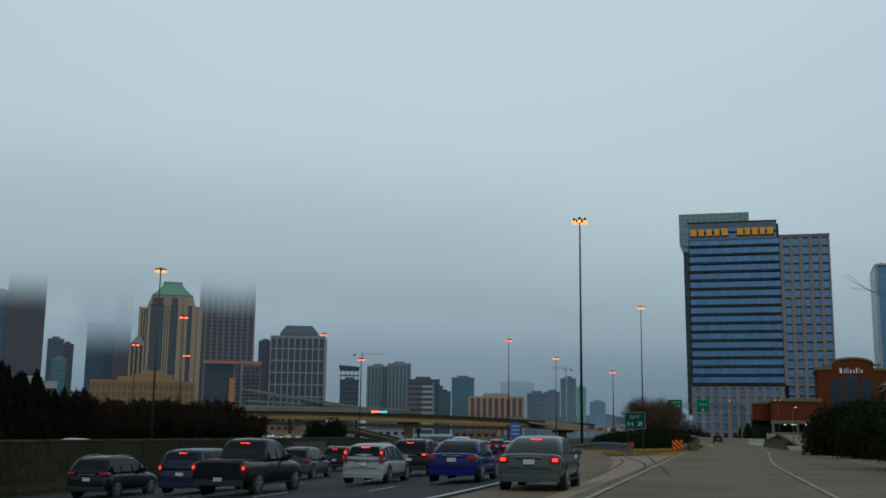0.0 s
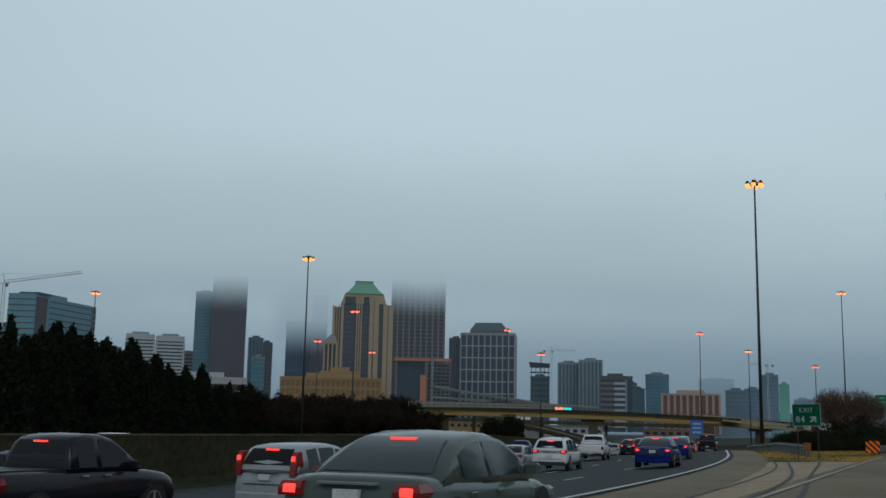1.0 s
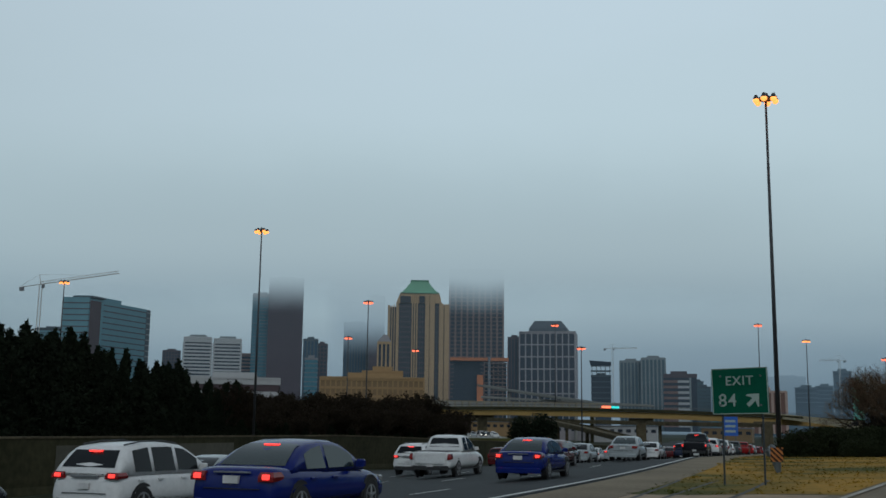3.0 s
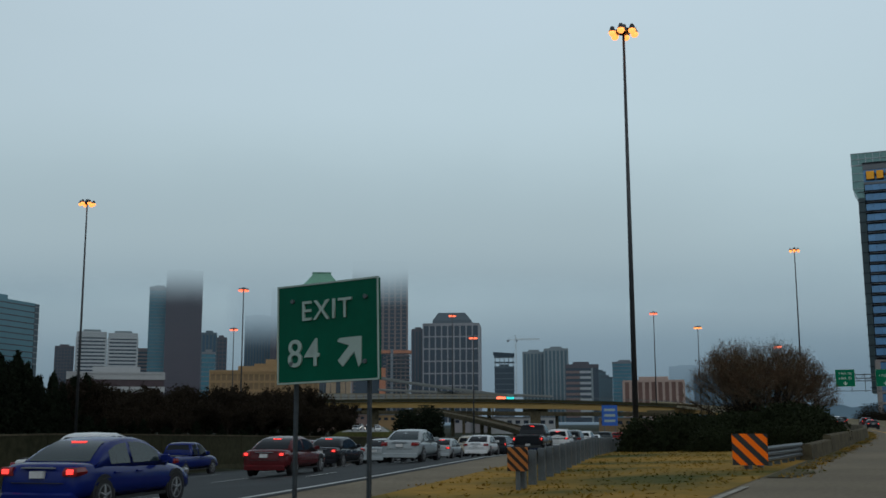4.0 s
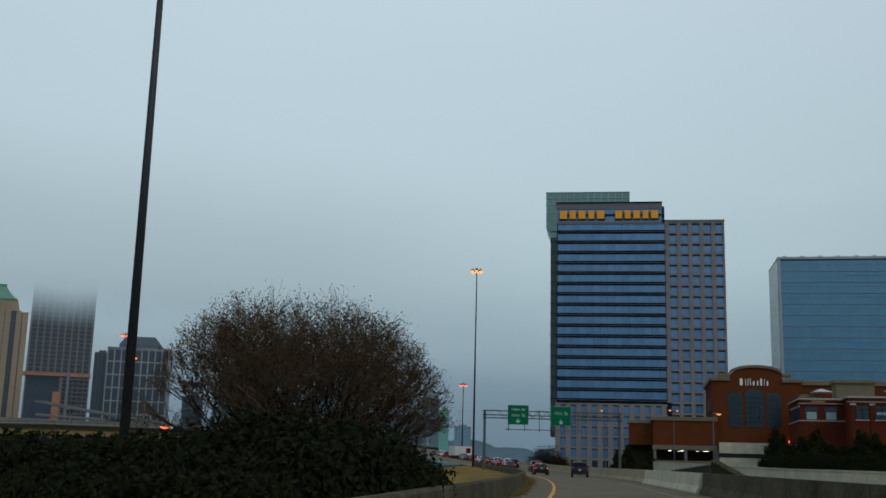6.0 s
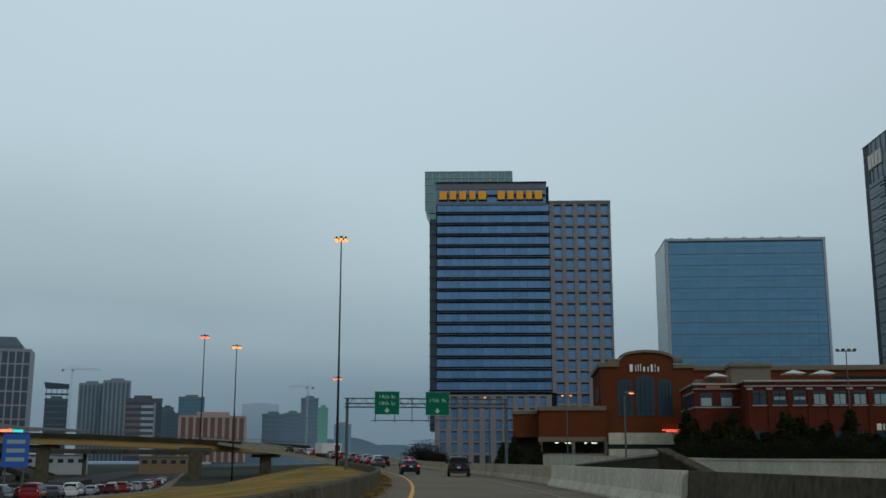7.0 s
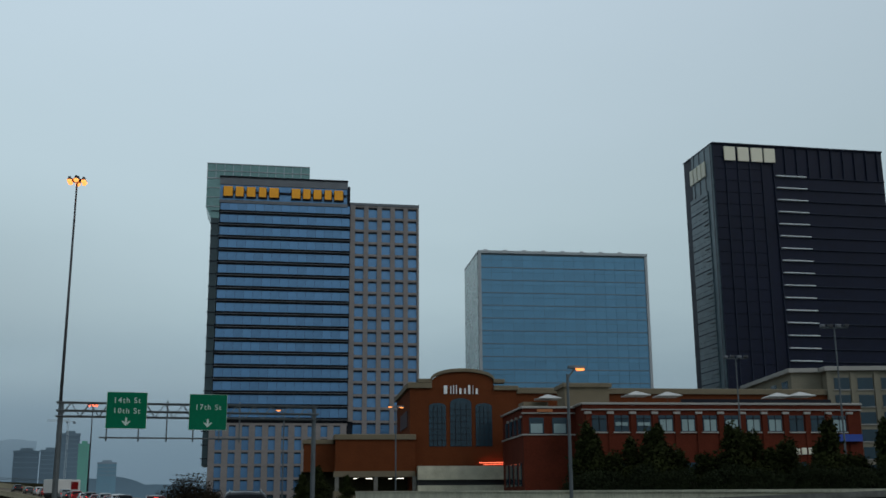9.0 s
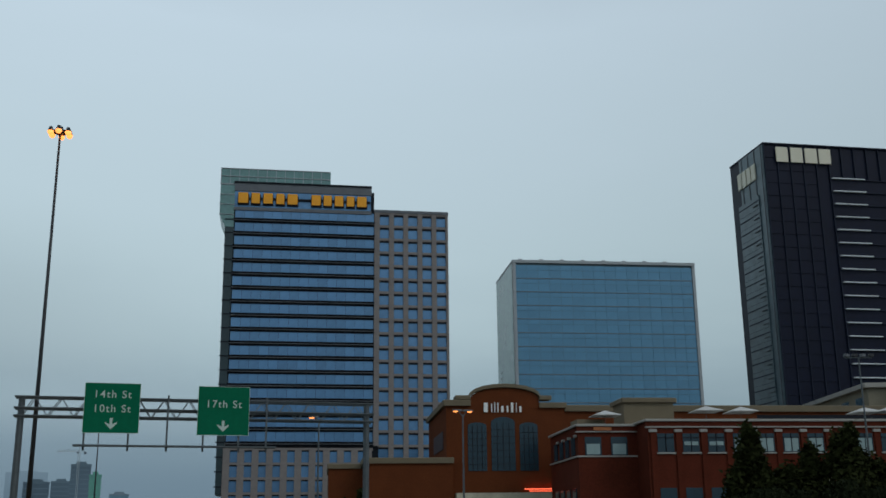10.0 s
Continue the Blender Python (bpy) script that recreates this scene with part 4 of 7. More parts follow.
def cream_block():
    t = thing("cream_apartment_block", pose(252.3, 397.4, 0, 0, 0, -24), "cream stone block with rows of square windows", "building")
    part("front_wall", Shape().box(0, 75, 0, 30, 0, 33.0), CREAM_STONE, t)
    part("side_wall", Shape().prism([(0, 0), (0, 33.0), (-8, 33.0), (-8, 0)], 4, 48), CREAM_STONE, t)
    part("cornice", Shape().slab(-1.0, 75.5, -1.0, 30, 33.0, 34.1, 0.1), TRIM_WHITE, t)
    part("cornice", Shape().slab(-9.0, -1.05, 3.0, 48, 33.0, 34.1, 0.1), TRIM_WHITE, t)
    for k in range(6):
        for i in range(12):
            w = part("window", Shape().box(1.6 + 6.1 * i, 5.6 + 6.1 * i, -0.08, 0.3, 6.2 + 4.4 * k, 9.2 + 4.4 * k), WIN_DARK, t)
            part("sill", Shape().box(1.4 + 6.1 * i, 5.8 + 6.1 * i, -0.3, 0.1, 5.95 + 4.4 * k, 6.19 + 4.4 * k), TRIM_WHITE, w)
        for i in range(4):
            part("window", Shape().box(-8.08, -7.7, 7 + 9.5 * i, 12 + 9.5 * i, 6.2 + 4.4 * k, 9.2 + 4.4 * k), WIN_DARK, t)
    for i in range(13):
        part("pier", Shape().box(-0.3 + 6.1 * i, 0.9 + 6.1 * i, -0.35, 0.2, 0, 33.0), CREAM_STONE, t)


cream_block()

# ---- skyline ----


def skyline_block(name, x, y, w, z, rot, wall, glass, label, style="grid", depth=None, floors=None, cols=None):
    t = thing(name, pose(x, y, 0, 0, 0, rot), label, "office tower" if z > 60 else "building", "skyline")
    d = depth or w * 0.8
    floors = floors or max(3, round(z / 5.5))
    cols = cols or max(3, round(w / 5))
    part("body", Shape().box(-w / 2, w / 2, 0, d, 0, z), glass, t)
    hz = z / floors
    rib = w / cols
    e = 0.5
    if style != "ribs":
        th = {"grid": 0.28, "bands": 0.45, "lines": 0.13, "white_bands": 0.66, "fine": 0.22, "tower": 0.15, "tracery": 0.10}[style] * hz
        band = mesh_of("band", Shape().box(-w / 2 - e, w / 2 + e, -e, d + e, 0, th), wall)
        for k in range(int(35 / hz) if y > 1200 else 0, floors):
            part("floor_band", band, wall, t, m=pose(0, 0, hz * (k + 1) - th))
    if style in ("grid", "ribs", "tower", "tracery"):
        rw = rib * {"grid": 0.28, "ribs": 0.38, "tower": 0.30, "tracery": 0.20}[style]
        col = mesh_of("rib", Shape().box(-rw / 2, rw / 2, -e * 1.6, d + e, 0, z), wall)
        for i in range(cols + 1):
            part("rib", col, wall, t, m=pose(-w / 2 + rib * i, 0, 0))
    part("roof", Shape().box(-w / 2 - e, w / 2 + e, -e, d + e, z - 0.02 * z, z + 1.0), wall, t)
    part("plant_room", Shape().box(-w * 0.25, w * 0.25, d * 0.25, d * 0.6, z + 1, z + 4), wall, t)
    return t


def teal_block():
    """Glass office slab seen on its corner: a short end, a dark recess, a long side going away."""
    a, b, c = Vector((-751, 1192, 0)), Vector((-718, 1202, 0)), Vector((-709, 1326, 0))
    along, out = (c - b), (a - b)
    t = thing("skyline_tower", Matrix(), "teal glass office block with dark floor lines and a recessed corner", "office tower", "skyline")

    def ring(u0, u1, v0, v1, z0, z1):
        base = [b + along * u + out * v for u, v in ((u0, v0), (u1, v0), (u1, v1), (u0, v1))]
        return [[p + Vector((0, 0, z)) for p in base] for z in (z0, z1)]

    part("end_wing", Shape().loft(ring(0.0, 0.5, 0.08, 1.0, 0, 153.5)), TEAL_BLOCK, t)
    part("long_wing", Shape().loft(ring(0.17, 0.93, -0.02, 0.8, 0, 151)), TEAL_BLOCK, t)
    part("recess", Shape().loft(ring(0.02, 0.19, 0.02, 0.7, 0, 150)), BROWN_STONE, t, "dark recessed corner bay")
    part("stair_tower", Shape().loft(ring(0.93, 1.0, -0.03, 0.7, 0, 150.5)), FAR_WALL, t, "dark stair bay with pale lines")
    part("upper_storey", Shape().loft(ring(0.10, 0.58, 0.2, 0.8, 151.05, 157)), TEAL_BLOCK, t)
    part("roof_canopy", Shape().loft(ring(0.02, 0.22, -0.02, 0.7, 153.6, 155.6)), FAR_WALL, t)
    for k in range(11):
        z = 74 + 7.2 * k
        part("floor_line", Shape().loft(ring(-0.004, 0.49, 0.075, 1.01, z, z + 1.15)), BROWN_STONE, t)
        part("floor_line", Shape().loft(ring(0.19, 0.93, -0.03, 0.79, z, z + 1.15)), BROWN_STONE, t)
        part("floor_line", Shape().loft(ring(0.931, 0.998, -0.04, 0.69, z, z + 1.4)), PALE_RIB, t)


def white_slab(x, y, w, z, rot):
    """White office block: deep fascia over close window bands, round the near corner too."""
    t = thing("skyline_tower", pose(x, y, 0, 0, 0, rot), "white office block striped with dark window bands", "office tower", "skyline")
    part("body", Shape().box(-w / 2, w / 2, 0, 40, 0, z - 2), TOWER_GLASS, t)
    part("fascia", Shape().slab(-w / 2 - 0.6, w / 2 + 0.6, -0.9, 41, z - 9, z, 0.8), WHITE_STONE, t)
    for k in range(15):
        zz = z - 14.2 - 5.6 * k
        part("floor_band", Shape().box(-w / 2 - 0.4, w / 2 + 0.4, -0.6, 40.5, zz, zz + 3.1), WHITE_STONE, t)
    for sx in (-1, 1):
        part("corner_pier", Shape().box(sx * w / 2 - 1.4, sx * w / 2 + 1.4, -0.75, 3, 40, z - 9.05), WHITE_STONE, t)
    part("plant_room", Shape().box(-w * 0.3, w * 0.3, 10, 28, z, z + 4), PALE_RIB, t)


def copper_tower():
    """Tan stone tower with dark glass bays, sloped shoulders and a flared copper roof."""
    g = thing("copper_roof_tower", pose(-390, 1509, 0, 0, 0, 16), "tan stone tower with dark glass bays and a green copper roof", "office tower", "skyline")
    part("body", Shape().box(-28, 30, 0, 55, 0, 187), BAND_GLASS, g)
    part("shoulder", Shape().box(-43, -28.05, 4, 50, 0, 171), BAND_GLASS, g)
    part("shoulder", Shape().box(30.05, 43, 2, 50, 0, 174), BAND_GLASS, g)
    for x, w, y, top in ((-43.5, 3.6, 2.5, 173), (-38.2, 1.5, 2.0, 173), (-34.8, 1.5, 1.5, 174), (-31.6, 4.0, -1.5, 178), (-9.5, 2.0, -2.5, 188), (-6.2, 2.0, -3.2, 188), (-2.9, 2.0, -2.5, 188),
                         (9.6, 6.0, -3.6, 187), (16.2, 7.0, -4.0, 187), (29.4, 6.6, -2.0, 176), (36.9, 7.0, -1.2, 175)):
        part("stone_pier", Shape().slab(x, x + w, y, 4, 0, top, 0.3), TAN_STONE, g)
    for x0, x1, y in ((-27.5, -9.6, -0.5), (-0.8, 9.5, -0.4), (23.3, 29.3, -0.4)):
        n = max(1, round((x1 - x0) / 3.2))
        for k in range(1, n):
            part("mullion", Shape().box(x0 + (x1 - x0) * k / n - 0.22, x0 + (x1 - x0) * k / n + 0.22, y, 1, 0, 180), SLATE, g)
        for k in range(17):
            part("spandrel", Shape().box(x0, x1, y + 0.2, 1, 62 + 7.2 * k, 64.2 + 7.2 * k), BROWN_STONE, g)
    part("crown", Shape().loft([[(-32, -2, 176), (33, -2, 176), (33, 54, 176), (-32, 54, 176)], [(-27.5, 0, 187), (30.5, 0, 187), (30.5, 52, 187), (-27.5, 52, 187)],
                                [(-26.5, 0.5, 191), (29.5, 0.5, 191), (29.5, 51, 191), (-26.5, 51, 191)]]), TAN_STONE, g)
    for k in range(2):
        part("crown_bay", Shape().box((-26, 1.0)[k], (-11, 8.6)[k], -2.6, 3, 176.2, 186), BAND_GLASS, g)
    hoop = lambda e, z: [(1.5 - e, 26 - e, z), (1.5 + e, 26 - e, z), (1.5 + e, 26 + e, z), (1.5 - e, 26 + e, z)]
    part("copper_roof", Shape().loft([hoop(26.5, 191.1), hoop(22.5, 195), hoop(18, 200.5), hoop(14, 206), hoop(12.3, 209), hoop(13.4, 211)]), COPPER, g)
    part("roof_fascia", Shape().loft([hoop(27.2, 190.2), hoop(27.2, 191.6)]), COPPER, g)


def skyline():
    sb = skyline_block
    teal_block()
    sb("skyline_tower", -836, 1308, 52, 126, 35, FAR_WALL, TEAL_BLOCK, "far teal glass office block", "lines")
    sb("skyline_tower", -907, 1755, 30, 129.4, 29, BROWN_STONE, TOWER_GLASS, "small dark office block", "grid")
    white_slab(-788, 1620, 43.8, 141.7, 27)
    white_slab(-746, 1641, 43.4, 140.2, 26)
    sb("skyline_tower", -753, 1734, 47, 119.4, 25, PINK_STONE, TOWER_GLASS, "grey office block with window bands", "bands", 40, 20)
    sb("skyline_tower", -711, 1691, 31, 218, 24, LEDGE, TOWER_TEAL, "teal tower lost in low cloud", "lines", 30, 40)
    sb("skyline_tower", -659, 1669, 56, 240, 23, BROWN_STONE, PLUM_GLASS, "dark brown tower lost in low cloud", "fine", 45, 44)
    sb("skyline_tower", -533, 1462, 19.4, 121.9, 21, FAR_WALL, NAVY_GLASS, "dark blue office tower", "ribs")
    sb("skyline_tower", -525, 1486, 15, 117, 21, BROWN_STONE, TOWER_GLASS, "dark blue office tower", "grid")
    sb("skyline_tower", -459, 1276, 15.4, 82.7, 21, LEDGE, TOWER_TEAL, "pale blue glass office block", "lines")
    sb("skyline_tower", -584, 1815, 47.6, 180, 19, FAR_WALL, NAVY_GLASS, "blue tower fading into cloud", "ribs")
    sb("skyline_tower", -538, 1779, 25, 222, 18, BROWN_STONE, PLUM_GLASS, "dark tower fading into cloud", "grid")
    sb("skyline_tower", -376, 1305, 15, 104, 18, TAN_STONE, TOWER_GLASS, "narrow tan stone tower", "ribs", 15, 20, 3)
    sb("skyline_tower", -364, 1773, 88.6, 262, 13, PINK_STONE, TOWER_GLASS, "tall rose-grey gridded tower lost in low cloud", "tower", 60, 40, 9)
    sb("skyline_tower", -300, 1430, 36, 88, 13, TOWER_GLASS, TOWER_GLASS, "dark glass tower under construction", "bands", 30, 16)
    frame_part = thing("construction_frame", pose(-268, 1424, 0, 0, 0, 13), "open concrete frame with orange edge nets", "construction frame", "skyline")
    for k in range(14):
        part("slab", Shape().box(-8, 22, 0, 22, 20 + 5 * k, 20.8 + 5 * k), PINK_STONE, frame_part)
    part("net", Shape().box(-52, 24, -1.5, 20, 88.5, 92.5), ORANGE_STEEL, frame_part, "orange safety net round the top floor")
    for i in range(6):
        part("column", Shape().box(-8 + 6 * i, -7 + 6 * i, 0, 1, 0, 88), PINK_STONE, frame_part)
    part("hoist_core", Shape().box(-17, -9, -2, 12, 0, 70), ORANGE_STEEL, frame_part)
    part("mast", Shape().box(-3, 0.5, -3, 0, 0, 94), LEDGE, frame_part)
    part("back_wall", Shape().box(-8, 22, 21, 22, 0, 88), TOWER_GLASS, frame_part)
    sb("skyline_tower", -227, 1646, 83, 145.8, 4, PALE_STONE, TOWER_GLASS, "pale stone gridded tower with a dark hipped roof", "tracery", 60, 8, 9)
    roof = part("hip_roof", Shape().loft([[(-28, 8, 0), (30, 8, 0), (30, 50, 0), (-28, 50, 0)], [(-28, 8, 5), (30, 8, 5), (30, 50, 5), (-28, 50, 5)],
                                          [(-20, 16, 17), (20, 16, 17), (20, 42, 17), (-20, 42, 17)]]), SLATE, None, m=pose(-227, 1646, 147, 0, 0, 4))
    tagged(roof, "dark slate hipped roof on a pale tower", "roof", "skyline", "structure")
    sb("skyline_tower", -279, 1659, 19, 139, 11, BROWN_STONE, TOWER_GLASS, "dark side tower beside a pale one", "ribs")
    b = sb("skyline_tower", -138, 1558, 27, 76, 6, FAR_WALL, TOWER_GLASS, "concrete tower under construction with open top floors", "fine", 25, 10)
    for k in range(5):
        part("column", Shape().box(-13 + 6.2 * k, -12 + 6.2 * k, 1, 2, 76, 90), PALE_RIB, b)
    part("open_slab", Shape().box(-14, 14, 0, 24, 82.4, 83.4), FAR_WALL, b)
    part("top_deck", Shape().loft([[(-14, -1, 90), (14, -1, 90), (14, 25, 90), (-14, 25, 90)], [(-16, -2, 97), (14, -2, 95), (14, 26, 95), (-16, 26, 97)]]), TOWER_GLASS, b)
    sb("skyline_tower", -98, 1575, 30, 97, 5, PALE_RIB, GREY_GLASS, "blue-grey glass apartment tower", "ribs")
    sb("skyline_tower", -66, 1557, 32, 99.8, 3, PALE_RIB, GREY_GLASS, "blue-grey glass apartment tower", "ribs")
    b = thing("skyline_tower", pose(-28, 1479, 0, 0, 0, 2), "dark office block with white and brown window bands", "office tower", "skyline")
    part("body", Shape().box(-21, 21, 0, 25, 0, 74), TOWER_GLASS, b)
    part("parapet", Shape().box(-21.5, 21.5, -0.6, 25.5, 69.5, 74.4), BROWN_STONE, b)
    part("corner_pier", Shape().box(11.5, 14, -1.2, 3, 0, 69.4), PALE_RIB, b)
    for k in range(9):
        part("floor_band", Shape().box(-21.5, -3, -0.5, 25.5, 6 + 7.1 * k, 9.2 + 7.1 * k), ROSE_WALL, b)
        part("floor_band", Shape().box(-2.9, 11.4, -0.7, 25.5, 6 + 7.1 * k, 9.2 + 7.1 * k), WHITE_STONE, b)
    part("plant_room", Shape().box(-12, 9, 6, 18, 74.5, 78), BROWN_STONE, b)
    sb("skyline_tower", 27, 1580, 32.7, 81.6, 0, LEDGE, TOWER_TEAL, "small teal glass tower", "lines", 25, 16)
    sb("skyline_tower", -1, 1680, 21, 65, 1, FAR_WALL, GREY_GLASS, "small grey office block", "fine")
    sb("skyline_block", 47, 965, 48, 33.3, -2, ROSE_STONE, ROSE_WALL, "rose stone low block with upright ribs", "ribs", 30, 6, 9)
    sb("skyline_tower", 158, 2343, 73, 112, -3, FAR_WALL, GREY_GLASS, "far tower almost hidden in mist", "lines")
    sb("skyline_tower", 164, 1642, 23, 65, -5, FAR_WALL, TOWER_GLASS, "far dark office block", "fine")
    sb("skyline_tower", 177, 1540, 22, 80, -6, FAR_WALL, TOWER_GLASS, "far tower under construction", "fine")
    sb("skyline_tower", 183, 1439, 12, 63, -6, GREEN_NET, GREEN_NET, "far tower wrapped in green netting", "bands")
    sb("skyline_tower", 124, 1444, 26, 55, -4, FAR_WALL, TOWER_GLASS, "far dark office block", "fine")
    sb("skyline_tower", 246, 1733, 25, 53, -7, LEDGE, TOWER_TEAL, "far blue block in mist", "lines")
    sb("skyline_tower", -13, 1946, 19, 85, 2, FAR_WALL, GREY_GLASS, "far slim grey tower in mist", "fine")
    sb("skyline_block", -203, 729, 68, 33.0, 18, BEIGE_STONE, BEIGE_DIM, "long beige stone office block", "grid", 26, 6, 20)
    sb("skyline_block", -203, 751, 27, 38.3, 18, BEIGE_STONE, BEIGE_STONE, "beige stone plant block", "bands", 14, 3)
    sb("skyline_block", -243, 606, 49, 27, 26, WHITE_STONE, BROWN_STONE, "long low white parking building", "bands", 30, 4)
    copper_tower()
    # small gabled crown of the narrow tan tower
    gable = part("gable_roof", Shape().prism([(-8.4, 0), (8.4, 0), (4.5, 7.5), (0.0, 9.0)], -0.8, 12), PALE_STONE, None, m=pose(-376, 1305, 105.05, 0, 0, 18))
    tagged(gable, "pale lopsided gable on a narrow stone tower", "roof", "skyline", "structure")
    hall = thing("gabled_hall", pose(-541, 752, 0, 0, 0, 36), "brown-grey stone hall with a shallow gable behind the trees", "building", "skyline")
    part("wall", Shape().box(-9, 9, 0, 24, 0, 86), PINK_STONE, hall)
    part("gable", Shape().prism([(-10, 86.05), (10, 86.05), (7, 91), (-3, 92.5)], -0.8, 24), BEIGE_DIM, hall)
    for k in range(3):
        part("cornice", Shape().box(-9.6, 9.6, -0.7, 24.5, 62 + 8 * k, 64 + 8 * k), BEIGE_DIM, hall)
    for k in range(5):
        part("window", Shape().box(-7.6 + 3.3 * k, -5.8 + 3.3 * k, -0.2, 0.4, 73, 77.4), TOWER_GLASS, hall)
    part("finial", Shape().tube((0, 4, 91), (0, 4, 97), 0.5, 0.3, 6), TOWER_GLASS, hall)


skyline()


def tower_crane(x, y, rot, mast_h, jib, counter, group="tower cranes", tilt=0.0):
    t = thing("tower_crane", pose(x, y, 0, 0, 0, rot), "pale steel lattice tower crane over the roofs", "crane", group)
    m = Shape()
    for sx in (-0.9, 0.9):
        for sy in (-0.9, 0.9):
            m.box(sx - 0.18, sx + 0.18, sy - 0.18, sy + 0.18, 0, mast_h)
    for k in range(int(mast_h / 4)):
        m.tube((-0.9, -0.9, 4 * k), (0.9, -0.9, 4 * k + 4), 0.12, n=4)
    part("mast", m, CRANE, t)
    j = Shape()
    j.box(-counter, jib, -0.6, 0.6, mast_h, mast_h + 0.4).box(0, jib, -0.15, 0.15, mast_h + 1.8, mast_h + 2.1)
    for k in range(int(jib / 3)):
        j.tube((3 * k, 0, mast_h + 0.3), (3 * k + 1.5, 0, mast_h + 2), 0.12, n=4).tube((3 * k + 1.5, 0, mast_h + 2), (3 * k + 3, 0, mast_h + 0.3), 0.12, n=4)
    lean = pose(0, 0, mast_h, 0, -tilt, 0) @ pose(0, 0, -mast_h)
    part("jib", j, CRANE, t, m=lean)
    part("apex", Shape().tube((0, 0, mast_h), (0, 0, mast_h + 7), 0.5, 0.2, 4).tube((0, 0, mast_h + 7), (jib * 0.6, 0, mast_h + 2), 0.1, n=4).tube((0, 0, mast_h + 7), (-counter, 0, mast_h + 0.5), 0.1, n=4), CRANE, t, m=lean)
    part("counterweight", Shape().box(-counter, -counter + 3, -1, 1, mast_h - 2.5, mast_h), LEDGE, t, m=lean)
    part("cab", Shape().box(0.6, 2.6, -1.2, 1.2, mast_h - 2.2, mast_h), LEDGE, t)
    return t


tower_crane(-430, 690, 28, 95, 52, 14, tilt=11.0)
tower_crane(-120, 1540, 8, 112, 34, 12)
tower_crane(170, 1500, 170, 92, 24, 8)


def haze_glow_mat(name, z0, f0, z1, f1, z2, half, soft, colour):
    """Haze painted as a glowing see-through sheet: its thickness goes from f0 at z0 to f1 at z1 and to nothing at z2
    and at both ends.
    """
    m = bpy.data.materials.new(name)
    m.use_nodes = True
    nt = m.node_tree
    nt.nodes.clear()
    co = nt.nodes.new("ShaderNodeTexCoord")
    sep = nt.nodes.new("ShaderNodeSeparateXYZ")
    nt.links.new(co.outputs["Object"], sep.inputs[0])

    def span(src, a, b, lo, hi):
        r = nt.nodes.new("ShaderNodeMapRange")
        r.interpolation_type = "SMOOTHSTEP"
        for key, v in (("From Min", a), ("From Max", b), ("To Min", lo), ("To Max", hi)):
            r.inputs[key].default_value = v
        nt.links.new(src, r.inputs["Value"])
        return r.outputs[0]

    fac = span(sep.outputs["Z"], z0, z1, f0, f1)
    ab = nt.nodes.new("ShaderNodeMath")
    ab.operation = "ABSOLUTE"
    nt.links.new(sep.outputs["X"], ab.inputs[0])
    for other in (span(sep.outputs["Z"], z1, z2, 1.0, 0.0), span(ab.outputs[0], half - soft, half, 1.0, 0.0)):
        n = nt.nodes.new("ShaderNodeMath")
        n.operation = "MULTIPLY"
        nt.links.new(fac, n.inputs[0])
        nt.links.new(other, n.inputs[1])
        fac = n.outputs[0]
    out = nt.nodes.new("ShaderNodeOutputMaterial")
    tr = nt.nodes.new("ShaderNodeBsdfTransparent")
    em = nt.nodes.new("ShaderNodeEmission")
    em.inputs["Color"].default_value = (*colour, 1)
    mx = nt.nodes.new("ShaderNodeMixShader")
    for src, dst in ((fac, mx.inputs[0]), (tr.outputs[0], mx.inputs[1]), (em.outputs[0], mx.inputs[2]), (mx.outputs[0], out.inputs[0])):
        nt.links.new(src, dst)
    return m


def cloud_sheet(name, x, y, rot, half, z_lo, z_hi, material, label):
    sh = Shape()
    sh.add([(-half, 0, z_lo), (half, 0, z_lo), (half, 0, z_hi), (-half, 0, z_hi)], [(0, 1, 2, 3)])
    ob = part(name, sh, material, None, m=pose(x, y, 0, 0, 0, rot))
    ob.visible_shadow = False
    return tagged(ob, label, "cloud", "low cloud", "structure")


cloud_sheet("low_cloud", -420, 1640, 16, 1050, 120, 520, cloud_mat("cloud_veil_a", 172, 234, 256, 505, 0.985, 1050, 650, 0.0), "grey low cloud hanging on the tower tops")
cloud_sheet("low_cloud", -545, 1740, 18, 75, 90, 330, cloud_mat("cloud_veil_d", 112, 180, 250, 325, 0.93, 75, 40, 0.0), "grey low cloud round a far tower")
# The next two are emissive sheets that paint haze behind and before the city.
cloud_sheet("low_cloud", 100, 2150, 2, 1600, -10, 300, cloud_mat("haze_veil_b", 40, 130, 170, 290, 0.75, 1600, 450, 0.62), "glowing grey sheet standing in for haze behind the city")
cloud_sheet("low_cloud", -150, 1180, 10, 1100, -10, 240, cloud_mat("haze_veil_c", 20, 60, 120, 235, 0.06, 1100, 250, 0.06), "glowing grey sheet standing in for thin haze in front of the city")

# Two glowing sheets paint the blue-grey distance haze over the skyline.
cloud_sheet("haze_glow_sheet", -120, 1400, 4, 1700, -10, 260, haze_glow_mat("city_haze_glow", 0, 0.03, 150, 0.05, 255, 1700, 500, (0.085, 0.165, 0.235)), "glowing blue-grey sheet standing in for thin haze before the skyline")
cloud_sheet("haze_glow_sheet", 330, 1370, -6, 330, -10, 130, haze_glow_mat("thick_city_haze_glow", 0, 0.40, 40, 0.30, 125, 330, 210, (0.115, 0.195, 0.262)), "glowing blue-grey sheet standing in for thicker haze over the far blocks")

# ---- bridge ----


